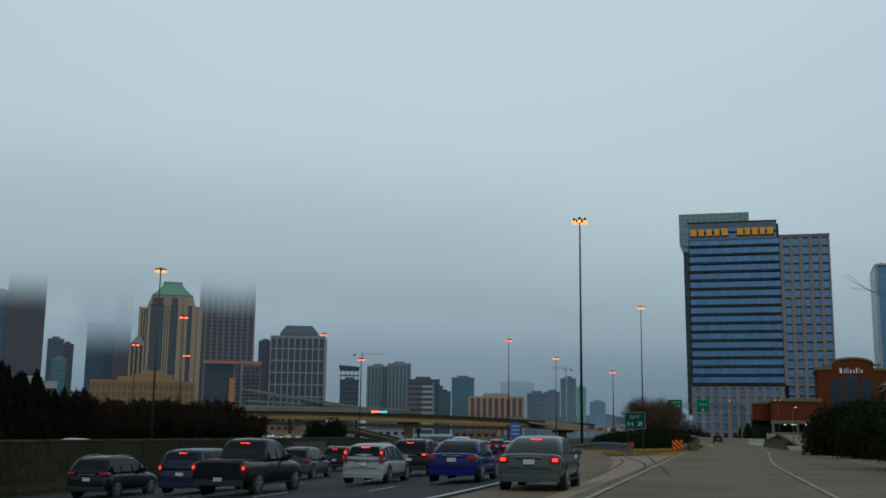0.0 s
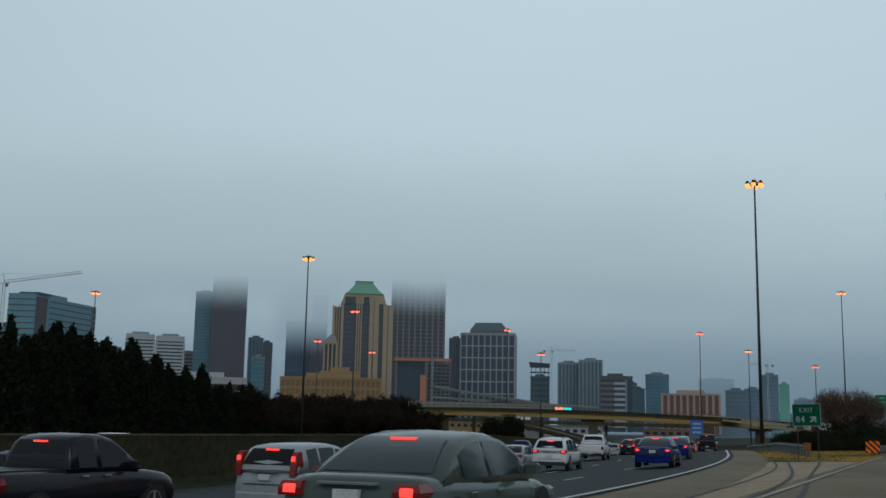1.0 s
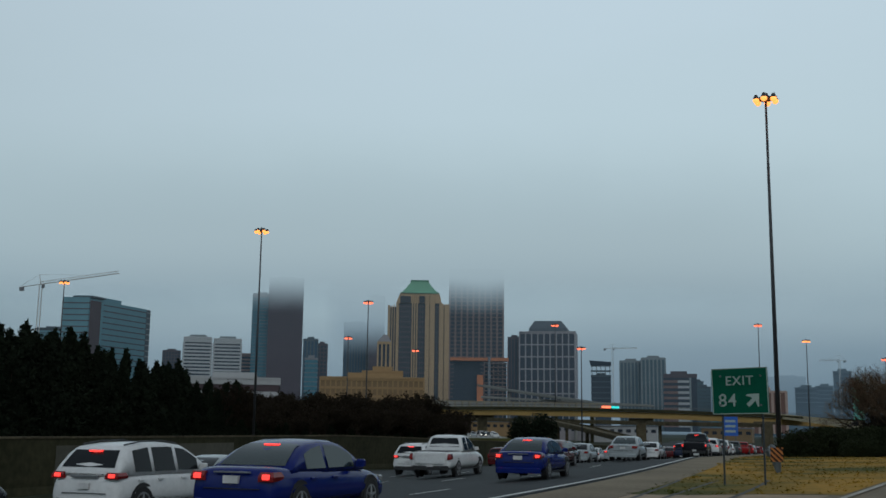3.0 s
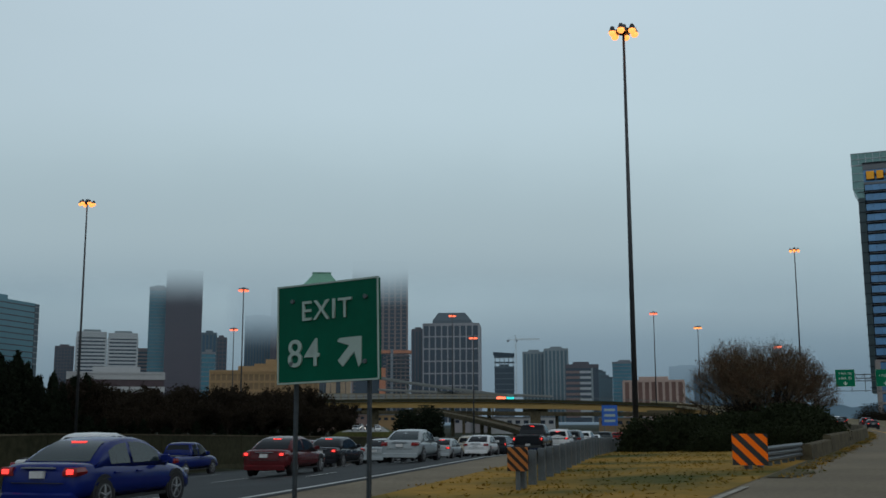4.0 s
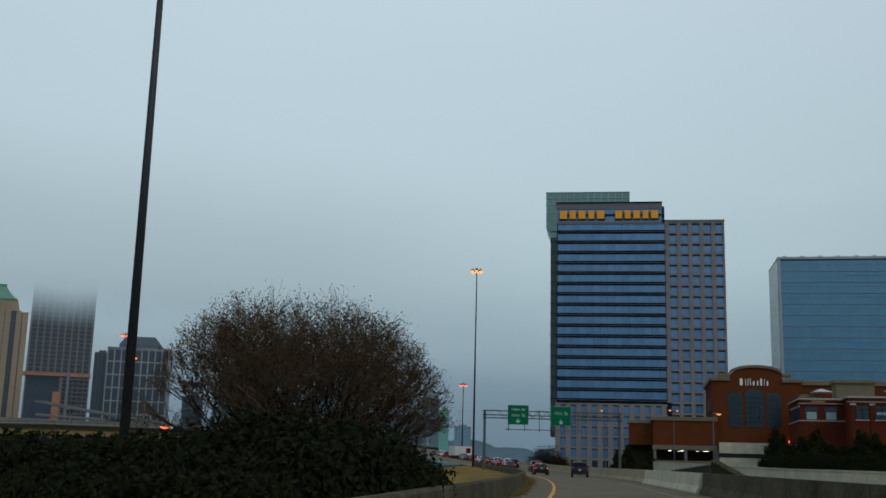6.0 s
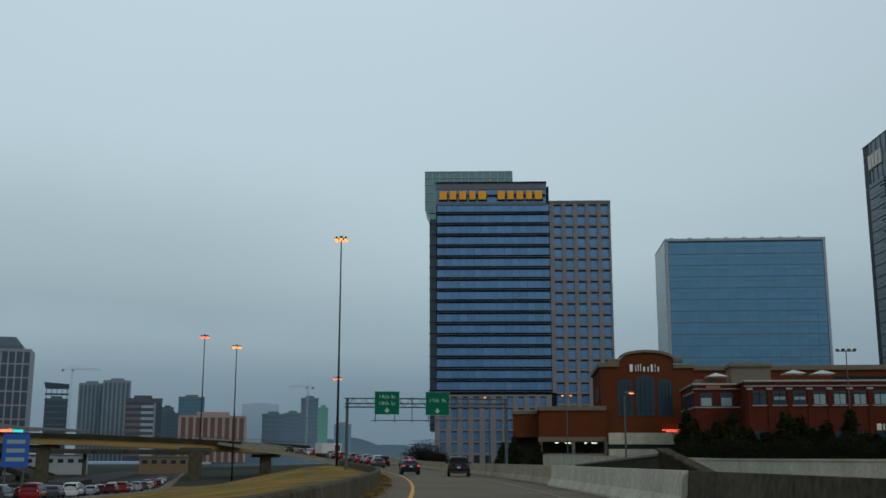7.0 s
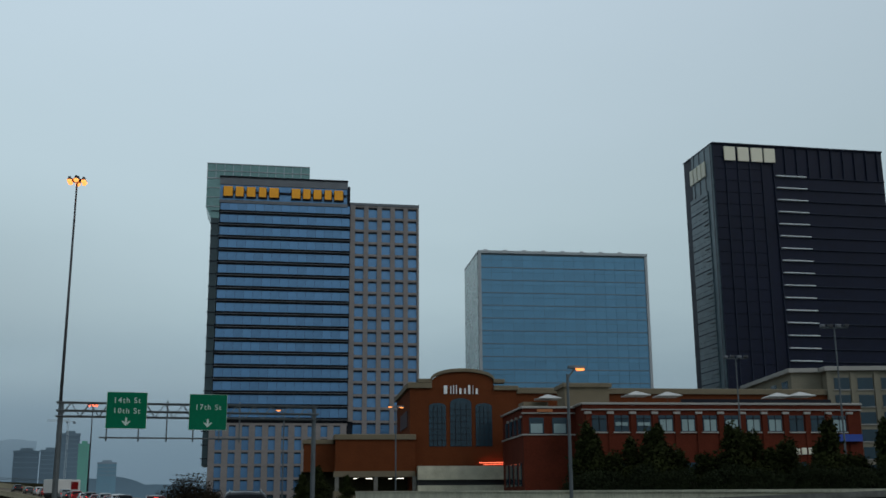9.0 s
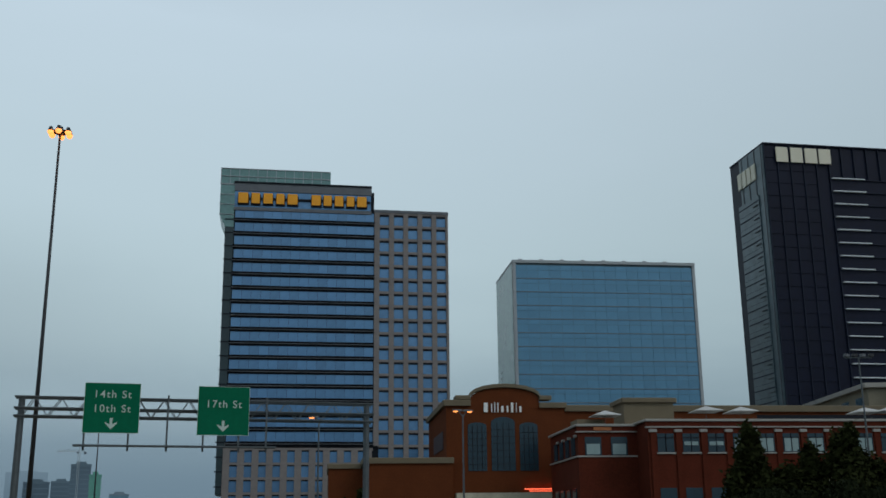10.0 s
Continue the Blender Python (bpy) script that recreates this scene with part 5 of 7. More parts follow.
def flyover():
    pts = [(575, -66, 6.6), (560, -82, 7.4), (545, -105, 8.6), (530, -135, 9.8), (520, -170, 10.6), (515, -205, 11.0), (516, -245, 11.0), (522, -300, 10.6), (535, -380, 9.6)]
    t = thing("flyover_bridge", Matrix(), "curved ochre steel girder flyover above the highway", "bridge", "", "structure")
    P = [at(*p) for p in pts]

    def sweep(profile, name, material):
        rings = []
        for i, p in enumerate(P):
            d = (P[min(i + 1, len(P) - 1)] - P[max(i - 1, 0)])
            side = Vector((d.y, -d.x, 0)).normalized()
            rings.append([p + side * a + Vector((0, 0, b)) for a, b in profile])
        part(name, Shape().loft(rings), material, t)

    sweep([(-5, -3.4), (-4.2, -3.4), (-4.2, -0.9), (-5, -0.9)], "girder", GIRDER)
    sweep([(4.2, -3.4), (5, -3.4), (5, -0.9), (4.2, -0.9)], "girder", GIRDER)
    sweep([(-0.4, -3.4), (0.4, -3.4), (0.4, -0.9), (-0.4, -0.9)], "girder", GIRDER)
    sweep([(-6, -0.9), (6, -0.9), (6, -0.5), (-6, -0.5)], "deck", CONCRETE)
    sweep([(-6.2, -0.7), (-5.8, -0.7), (-5.85, 0.5), (-6.1, 0.5)], "parapet", CONCRETE_DARK)
    sweep([(5.8, -0.7), (6.2, -0.7), (6.1, 0.5), (5.85, 0.5)], "parapet", CONCRETE_DARK)
    sweep([(-6.0, 1.6), (-5.9, 1.6), (-5.9, 1.75), (-6.0, 1.75)], "fence_rail", GALV)
    sweep([(5.9, 1.6), (6.0, 1.6), (6.0, 1.75), (5.9, 1.75)], "fence_rail", GALV)
    for s, l, z in ((563, -78, 7.0), (512, -92.5, 9.0), (524, -150, 10), (516, -225, 11)):
        p = at(s, l)
        part("pier", Shape().slab(p.x - 2.2, p.x + 2.2, p.y - 1.0, p.y + 1.0, -8, z - 3.4, 0.3), CONCRETE_OLD, t)
        part("pier_cap", Shape().slab(p.x - 5.5, p.x + 5.5, p.y - 1.1, p.y + 1.1, z - 4.6, z - 3.4, 0.2), CONCRETE_OLD, t)


flyover()


def far_carriageway():
    """A carriageway on a low bank that swings away behind the far lanes."""
    t = thing("far_carriageway", Matrix(), "pale far carriageway on a low grassy bank", "road", "", "structure")
    rings, top = [], []
    for k in range(9):
        u = k / 8 * 1.06
        c = Vector((344 + 216 * u, -139 - 111 * u, -1.4 + 0.25 * u))
        row = [at(c.x + 0.46 * q, c.y + 0.89 * q, c.z + dz) for q, dz in ((-20, -7), (-7.5, 0), (7.5, 0), (20, -7))]
        rings.append(row)
        top.append([at(c.x + 0.46 * q, c.y + 0.89 * q, c.z + dz) for q, dz in ((-6.6, 0.004), (6.6, 0.004), (6.6, 0.05), (-6.6, 0.05))])
    part("bank", Shape().loft(rings), BANK, t, "dull olive grass bank")
    part("carriageway", Shape().loft(top), FAR_ROAD, t)


BANK = mat("dull_olive_bank_grass", (0.075, 0.075, 0.026), 0.95, var=0.35, scale=0.15, fine=1.5, stain=(0.03, 0.035, 0.013), spec=0.1)
FAR_ROAD = mat("pale_far_concrete", (0.20, 0.205, 0.195), 0.85, var=0.15, scale=0.1, fine=1.5)


def viaduct(pts, name, label, surface=CONCRETE_OLD, half=4.5, deep=1.3):
    t = thing(name, Matrix(), label, "bridge", "", "structure")
    P = [at(*p) for p in pts]
    rings, rings2 = [], []
    for i, p in enumerate(P):
        d = P[min(i + 1, len(P) - 1)] - P[max(i - 1, 0)]
        side = Vector((d.y, -d.x, 0)).normalized()
        rings.append([p + side * a + Vector((0, 0, b)) for a, b in ((-half, -deep), (half, -deep), (half + 0.2, 0), (half + 0.2, 0.9), (half - 0.1, 0.9), (half - 0.1, 0), (-half + 0.1, 0), (-half + 0.1, 0.9), (-half - 0.2, 0.9), (-half - 0.2, 0))])
    part("deck", Shape().loft(rings), surface, t)
    for i, p in enumerate(P[1:-1]):
        part("pier", Shape().tube((p.x, p.y, -9), (p.x, p.y, p.z - 1.2), 0.9, n=10), surface, t)


viaduct([(605, -240, 8.3), (585, -215, 5.0), (562, -190, 2.0), (540, -165, -1.8), (525, -150, -4.5)], "side_viaduct", "pale concrete side ramp falling under the flyover")
viaduct([(640, -120, 5.0), (650, -180, 5.5), (660, -240, 6.5), (675, -320, 7.5), (690, -420, 8.0)], "far_viaduct", "pale concrete road bridge far behind the flyover")
far_carriageway()
viaduct([(782, -358, 33.2), (768, -328, 28.9), (755, -298, 24.9), (741, -266, 20.9), (727, -236, 17.2)], "upper_viaduct", "pale concrete ramp climbing above the flyover", FAR_ROAD, 3.2, 0.7)
viaduct([(748, -340, 23.4), (756, -297, 21.2), (760, -260, 19.4), (766, -220, 17.6)], "upper_viaduct", "pale concrete road on piers behind the flyover", FAR_ROAD, 3.2, 0.7)


def approach_wall():
    """The pilastered wall of the bridge approach."""
    t = thing("approach_wall", Matrix(), "long pale concrete wall with pilasters behind the flyover", "wall", "", "structure")
    a, b = at(586, -296, 0), at(668, -216, 0)
    d = (b - a).normalized()
    side = Vector((d.y, -d.x, 0))
    n = 26
    for k in range(n):
        p, q = a + (b - a) * (k / n), a + (b - a) * ((k + 0.97) / n)
        for name, w0, w1, lo, hi, e0, e1 in (("wall_panel", 0.0, 0.4, 9.5, 16.4, p, q), ("coping", -0.15, 0.55, 16.4, 16.9, p, q), ("pilaster", -0.3, 0.0, 9.5, 16.4, p, p + d * 0.9)):
            vs = [c + side * -w + Vector((0, 0, z)) for z in (lo, hi) for c, w in ((e0, w0), (e1, w0), (e1, w1), (e0, w1))]
            part(name, Shape().add([tuple(v) for v in vs], [(0, 1, 2, 3), (4, 7, 6, 5), (0, 4, 5, 1), (1, 5, 6, 2), (2, 6, 7, 3), (3, 7, 4, 0)]), FAR_ROAD if name == "wall_panel" else CREAM_STONE, t)
    for k in range(5):
        p = a + (b - a) * (0.1 + 0.2 * k)
        part("pier", Shape().slab(p.x - 1, p.x + 1, p.y - 1, p.y + 1, -9, 9.5, 0.2), CONCRETE_DARK, t)


approach_wall()
board = thing("message_board", pose(*at(557, -176, 11.3), 0, 0, 0), "small red and teal lit message board on the flyover", "road sign")
part("red_panel", Shape().slab(-4.2, 0.2, -0.2, 0.2, 0.4, 1.8, 0.05), LAMP_RED, board)
part("teal_panel", Shape().slab(0.5, 4.2, -0.2, 0.2, 0.4, 1.8, 0.05), SIGNAL_TEAL, board)
for x in (-3.0, 3.0):
    part("post", Shape().box(x - 0.1, x + 0.1, -0.1, 0.1, -0.6, 0.4), GALV, board)


# ---- high mast lights ----


def high_mast(h, lit=LAMP_GLOW, k=1.0):
    t = new("high_mast_light")
    part("pole", Shape().tube((0, 0, 0), (0, 0, h), 0.235 * k, 0.10 * k, 10), STEEL_DARK, t, smooth=True)
    part("base_plate", Shape().tube((0, 0, 0), (0, 0, 0.12), 0.5 * k, n=12), GALV, t)
    part("hoop", Shape().tube((0, 0, h - 0.25 * k), (0, 0, h), 0.62 * k, n=12).tube((0, 0, h), (0, 0, h + 0.42 * k), 0.36 * k, 0.2 * k, 10), STEEL_DARK, t)
    for i in range(6):
        a = math.pi * i / 3 + 0.3
        c = (0.92 * k * math.cos(a), 0.92 * k * math.sin(a), h - 0.3 * k)
        part("lamp_housing", Shape().tube((c[0], c[1], h - 0.18 * k), (c[0], c[1], h + 0.22 * k), 0.29 * k, 0.14 * k, 8), STEEL_DARK, t)
        part("lamp_glass", Shape().ball(c, 0.30 * k, 0.30 * k, 0.30 * k, 8, 5), lit, t, "glowing sodium lamp glass", smooth=True)
        part("bracket", Shape().tube((0, 0, h - 0.1 * k), (c[0], c[1], h - 0.05 * k), 0.05 * k, n=5), STEEL_DARK, t)
    return t


def place_mast(x, y, top, lit=LAMP_GLOW, base=None, k=1.0):
    s, l = x * US + y * UC, x * UC - y * US
    z = ground_z(s, l) if base is None else base
    t = high_mast(top - z, lit, k)
    t.matrix_basis = pose(x, y, z)
    tagged(t, "tall dark high-mast light with a ring of lit lamps" if lit is LAMP_GLOW else "far high-mast light with a ring of reddish lamps", "light mast", "highway light masts")


place_mast(20.94, 157.5, 32.4)
place_mast(-56.2, 216.6, 33.2)
place_mast(58.8, 316.7, 38.7)
place_mast(45.6, 432.4, 31.7, k=1.1)
for x, y, z, k in ((37.5, 615.6, 54.7, 1.7), (94.0, 597.0, 36.1, 1.6), (-80.8, 721, 66.2, 1.9), (-179.9, 750.6, 53.2, 2.0), (-157, 548.3, 44.4, 1.55), (-91.6, 380.4, 41.1, 1.3), (-37.6, 498, 34.8, 1.45)):
    place_mast(x, y, z, LAMP_RED, None, k)
place_mast(-134, 278.2, 34.7)


# ---- signs ----


def sign_panel(parent, w, h, m, rows, arrow=None, sheet=SIGN_GREEN, white=SIGN_WHITE, spread=1.12):
    p = part("panel", Shape().slab(-w / 2, w / 2, 0, 0.06, -h / 2, h / 2, 0.02), sheet, parent, m=m)
    e = 0.0
    part("border", Shape().box(-w / 2 + e, w / 2 - e, -0.01, 0, h / 2 - e - 0.022, h / 2 - e).box(-w / 2 + e, w / 2 - e, -0.01, 0, -h / 2 + e, -h / 2 + e + 0.022)
         .box(-w / 2 + e, -w / 2 + e + 0.022, -0.01, 0, -h / 2 + e, h / 2 - e).box(w / 2 - e - 0.022, w / 2 - e, -0.01, 0, -h / 2 + e, h / 2 - e), white, p)
    for text, x, z, size in rows:
        lettering(text, size, white, p, pose(x, -0.012, z, 90, 0, 0), spacing=spread)
    if arrow:
        x, z, size, turn = arrow
        k = size
        sh = Shape().prism([(-0.12 * k, 0.5 * k), (-0.12 * k, -0.05 * k), (-0.5 * k, 0.15 * k), (-0.5 * k, 0.02 * k), (0, -0.5 * k), (0.5 * k, 0.02 * k), (0.5 * k, 0.15 * k), (0.12 * k, -0.05 * k), (0.12 * k, 0.5 * k)], -0.015, 0)
        part("arrow", sh, white, p, m=pose(x, 0, z, 0, turn, 0))
    return p


def exit_sign():
    t = thing("exit_sign", pose(16.19, 87.52, 0, 0, 0, EXIT_ROT), "green exit sign with white letters on two posts", "road sign")
    z = 2.49
    sign_panel(t, 1.6, 1.27, pose(0, 0, z, 0, 0, 0) @ pose(0, 0, 0, 0, -1.2, 0), [("EXIT", 0.0, 0.27, 0.36), ("84", -0.36, -0.27, 0.50)], (0.38, -0.25, 0.46, 225))
    for x in (-0.55, 0.6):
        part("post", Shape().box(x - 0.02, x + 0.02, 0.07, 0.12, -0.6, 2.75), RAIL, t)
        for k in range(2):
            part("bolt", Shape().tube((x, -0.03, 2.1 + 0.8 * k), (x, 0, 2.1 + 0.8 * k), 0.03, n=6), GALV, t)


EXIT_ROT = -22.0
exit_sign()


def hazard_marker(name, s, l, rot, w, h, z0, lit, label):
    p = at(s, l, ground_z(s, l))
    t = thing(name, pose(p.x, p.y, p.z, 0, 0, rot), label, "hazard marker", "hazard markers")
    part("panel", Shape().slab(-w / 2, w / 2, 0, 0.03, z0, z0 + h, 0.01), lit, t)
    x = -w / 2 - h
    while x < w / 2:
        # diagonal black bar, cut to the panel
        quad = [(x, z0 + h), (x + w * 0.22, z0 + h), (x + w * 0.22 + h, z0), (x + h, z0)]
        poly = quad
        for side in (-1, 1):
            out = []
            for (xa, za), (xb, zb) in zip(poly, poly[1:] + poly[:1]):
                ia, ib = side * xa <= w / 2, side * xb <= w / 2
                if ia:
                    out.append((xa, za))
                if ia != ib:
                    f = (side * w / 2 - xa) / (xb - xa)
                    out.append((side * w / 2, za + f * (zb - za)))
            poly = out
            if not poly:
                break
        if len(poly) > 2:
            part("stripe", Shape().prism(poly, -0.006, 0.0), BLACK if lit is ORANGE else BARK, t)
        x += w * 0.44
    part("post", Shape().box(-0.05, 0.05, 0.04, 0.12, -0.3, z0 + h), GALV, t)
    return t


hazard_marker("hazard_marker", 108.2, -3.3, -4, 0.96, 0.86, 0.14, ORANGE, "bright orange and black striped hazard panel on a rail end")
hazard_marker("hazard_marker", 98.9, -6.85, -2, 0.44, 0.5, 0.42, ORANGE_OLD, "faded orange striped hazard panel on a rail end")


def guard_rail(name, pts, label, waves=2, side_sign=1, metal=RAIL, post_top=0.82, low=0.42):
    """A waved beam on posts; side_sign tells on which side of the posts it hangs."""
    t = thing(name, Matrix(), label, "guard rail", "guard rails")
    h = 0.155
    prof = []
    z = low
    for k in range(waves):
        prof += [(0.0, z), (0.07, z + 0.04), (0.07, z + 0.10), (0.0, z + h)]
        z += h
    prof += [(-0.02, z), (-0.02, low)]
    rings, feet = [], []
    for i, p in enumerate(pts):
        d = Vector(pts[min(i + 1, len(pts) - 1)]) - Vector(pts[max(i - 1, 0)])
        side = Vector((d.y, -d.x, 0)).normalized() * side_sign
        rings.append([Vector(p) + side * a + Vector((0, 0, b)) for a, b in prof])
        feet.append(Vector(p) - side * 0.13)
    part("rail", Shape().loft(rings), metal, t)
    post = mesh_of("post", Shape().slab(-0.09, 0.09, -0.1, 0.1, -0.3, post_top, 0.02), GALV)
    for i, p in enumerate(feet):
        part("post", post, GALV, t, m=pose(p.x, p.y, p.z, 0, 0, -5))


rail_s = steps(99.2, 170, 1.9)


def rail_l(s):
    return -7.0 - 0.213 * (s - 99.2)


guard_rail("guard_rail", [at(s, rail_l(s), ground_z(s, rail_l(s))) for s in rail_s], "galvanised guard rail with close-set posts by the highway", 2, -1)
guard_rail("guard_rail", [at(108.5 + 1.3 * k, -3.3 + 0.1 * (k > 0) + 0.09 * k, 0.04) for k in range(7)], "galvanised waved guard rail end before the ramp wall", 3, 1, GALV, 0.52, 0.11)


def gantry():
    a, b = Vector((56.4, 287.5, 0)), Vector((78.5, 284.5, 0))
    ang = math.degrees(math.atan2(b.y - a.y, b.x - a.x))
    w = (b - a).length
    t = thing("sign_gantry", pose(a.x, a.y, -0.1, 0, 0, ang), "steel lattice sign gantry across the ramp", "sign gantry")
    z0, z1 = 8.75, 9.95
    for x in (0, w):
        part("post", Shape().tube((x, 0, 0), (x, 0, z1 + 0.1), 0.24, 0.2, 10), GALV, t)
        part("base_plate", Shape().slab(x - 0.5, x + 0.5, -0.5, 0.5, 0, 0.15, 0.04), GALV, t)
    for z in (z0, 9.25, z1):
        for y in (-0.45, 0.45):
            part("chord", Shape().tube((-0.4, y, z), (w + 0.4, y, z), 0.07, n=6), GALV, t)
    n = 14
    d = w / n
    for k in range(n):
        for y in (-0.45, 0.45):
            part("brace", Shape().tube((d * k, y, z0), (d * (k + 0.5), y, z1), 0.035, n=4), GALV, t)
            part("brace", Shape().tube((d * (k + 0.5), y, z1), (d * (k + 1), y, z0), 0.035, n=4), GALV, t)
    part("walkway", Shape().box(3.3, 16.0, -1.2, -0.5, 6.85, 6.95), GALV, t)
    for x in (3.9, 6.6, 9.0, 11.3, 13.6, 15.4):
        part("hanger", Shape().box(x - 0.06, x + 0.06, -0.62, -0.5, 6.6, z1 + 0.25), GALV, t)
    sign_panel(t, 3.45, 3.2, pose(5.5, -0.75, 9.3), [("14th St", 0, 0.86, 0.68), ("10th St", 0, -0.06, 0.68)], (0, -1.0, 0.72, 0), GANTRY_GREEN, GANTRY_WHITE, 1.18)
    sign_panel(t, 3.35, 3.2, pose(12.55, -0.75, 9.25), [("17th St", 0, 0.42, 0.68)], (0, -1.0, 0.72, 0), GANTRY_GREEN, GANTRY_WHITE, 1.18)


gantry()

bs = thing("service_sign", pose(18.0, 257.3, -3.0, 0, 0, 0), "blue roadside service sign on two posts", "road sign")
part("panel", Shape().slab(-1.3, 1.3, 0, 0.05, 3.6, 7.0, 0.02), SIGN_BLUE, bs)
for k in range(3):
    part("bar", Shape().box(-0.9, 0.9, -0.02, 0, 4.2 + 0.9 * k, 4.6 + 0.9 * k), SIGN_WHITE, bs)
for x in (-0.9, 0.9):
    part("post", Shape().box(x - 0.07, x + 0.07, 0.05, 0.15, -1, 6.8), GALV, bs)


def street_lamp(x, y, top, turn, two=False, lit=True, base=0.0):
    t = thing("street_lamp", pose(x, y, base, 0, 0, turn), "grey street lamp with a lit cobra head" if lit else "grey street lamp, unlit", "street lamp", "street lamps")
    h = top - base
    part("pole", Shape().tube((0, 0, 0), (0, 0, h - 0.3), 0.11, 0.07, 8), GALV, t)
    for d in ((1, -1) if two else (1,)):
        part("arm", Shape().tube((0, 0, h - 0.5), (d * 0.35, 0, h - 0.05), 0.045, n=6), GALV, t)
        part("head", Shape().loft([[(d * x_, y_ * w_, h + z_) for y_, z_ in ((-1, 0), (-0.7, 0.14), (0.7, 0.14), (1, 0))] for x_, w_ in ((0.05, 0.08), (0.3, 0.17), (0.75, 0.19), (0.95, 0.1))]), GALV, t)
        part("lens", Shape().ball((d * 0.68, 0, h - 0.02), 0.26, 0.15, 0.10, 8, 4), LAMP_GLOW if lit else PALE_METAL, t)


street_lamp(75.6, 234.1, 7.7, -10)
street_lamp(93.0, 300.0, 11.5, 0, True)
street_lamp(83.0, 310.0, 11.6, 170, False)


def floodlight(x, y, top, turn):
    t = thing("floodlight_pole", pose(x, y, 0, 0, 0, turn), "thin grey pole with a bar of unlit floodlights", "light pole", "floodlights")
    part("pole", Shape().tube((0, 0, 0), (0, 0, top), 0.16, 0.09, 8), GALV, t)
    part("crossbar", Shape().box(-1.7, 1.7, -0.06, 0.06, top - 0.15, top), GALV, t)
    for k in range(4):
        xx = -1.5 + k
        part("lamp_head", Shape().slab(xx - 0.3, xx + 0.3, -0.35, 0.2, top + 0.02, top + 0.36, 0.06), STEEL_DARK if k % 2 else LEDGE, t)


floodlight(150.2, 310.5, 21.0, -20)
floodlight(148.2, 289.0, 22.2, -25)


# ---- far clutter under and beyond the flyover ----
for i, (s, l, w, d, h, turn, m1, lab) in enumerate(((760, -330, 46, 20, 7.0, -4, BEIGE_STONE, "low beige building beyond the flyover"), (745, -265, 34, 16, 5.0, -6, PALE_STONE, "low pale building beyond the flyover"),
                                                   (690, -215, 40, 14, 4.5, 0, WHITE_STONE, "low white shed beyond the flyover"), (720, -160, 30, 12, 4.0, -8, BEIGE_DIM, "low sand-coloured building beyond the flyover"),
                                                   (820, -400, 60, 22, 8.0, 0, PINK_STONE, "low grey building beyond the flyover"))):
    p = at(s, l)
    b = thing("low_building", pose(p.x, p.y, -6, 0, 0, turn), lab, "building", "low buildings")
    part("wall", Shape().box(-w / 2, w / 2, 0, d, 0, h + 5), m1, b)
    part("roof", Shape().slab(-w / 2 - 0.5, w / 2 + 0.5, -0.5, d + 0.5, h + 5, h + 5.6, 0.1), LEDGE, b)
    for k in range(int(w / 5)):
        part("window", Shape().box(-w / 2 + 1.5 + 5 * k, -w / 2 + 4.3 + 5 * k, -0.08, 0.2, h + 1.4, h + 3.4), TOWER_GLASS, b)
tr = thing("box_trailer", pose(*at(404, ramp_mid(404) + 2.0, ramp_z(404) + 0.02), 0, 0, 40), "white box trailer with red marks up the ramp", "trailer")
part("box", Shape().slab(-3.4, 3.4, -1.2, 1.2, 1.0, 3.4, 0.08), CANVAS, tr)
part("chassis", Shape().box(-3.3, 3.3, -1.0, 1.0, 0.6, 1.0), BLACK, tr)
for x in (-2.6, -1.5, 2.4):
    part("wheel", Shape().tube((x, -1.1, 0.5), (x, 1.1, 0.5), 0.5, n=12), TYRE, tr)
part("mark", Shape().box(1.0, 2.8, -1.23, -1.2, 1.6, 3.0), TAIL_OFF, tr)

ridge = []
for k in range(61):
    u = k / 60
    x, y = 60 + 900 * u, 1880 - 160 * u
    top = (26 + 7 * math.sin(9 * u) + 4 * math.sin(31 * u + 1) + 2.5 * math.sin(83 * u) + 1.5 * math.sin(190 * u)) * min(1, 6 * u + 0.2)
    ridge.append([(x, y, -12), (x, y + 90, -12), (x, y + 90, top - 3), (x, y, top)])
# The blue of distance haze is put into the woods' base colour.
FAR_WOODS = mat("haze_tinted_far_woods", (0.020, 0.040, 0.058), 0.95, var=0.35, scale=0.02, fine=0.15, spec=0.05)
tagged(part("far_woods", Shape().loft(ridge), FAR_WOODS), "dark wooded ridge with haze blue put into its colour", "woods", "", "structure")

# ---- trees and shrubs ----


def leaf_cloud(points, size, spread, rng, flat=0.0):
    """Small leaf cards, one quad each, round the given points."""
    n = len(points)
    c = np.asarray(points) + rng.normal(0, spread, (n, 3))
    a = rng.normal(0, 1, (n, 3))
    a /= np.linalg.norm(a, axis=1)[:, None]
    b = rng.normal(0, 1, (n, 3))
    b -= (a * b).sum(1)[:, None] * a
    b /= np.linalg.norm(b, axis=1)[:, None]
    sz = size * rng.uniform(0.6, 1.4, (n, 1))
    quad = np.stack([c - a * sz, c + b * sz * 0.55, c + a * sz, c - b * sz * 0.55], 1).reshape(-1, 3)
    me = bpy.data.meshes.new("leaves")
    me.from_pydata([tuple(p) for p in quad], [], [(4 * i, 4 * i + 1, 4 * i + 2, 4 * i + 3) for i in range(n)])
    return me


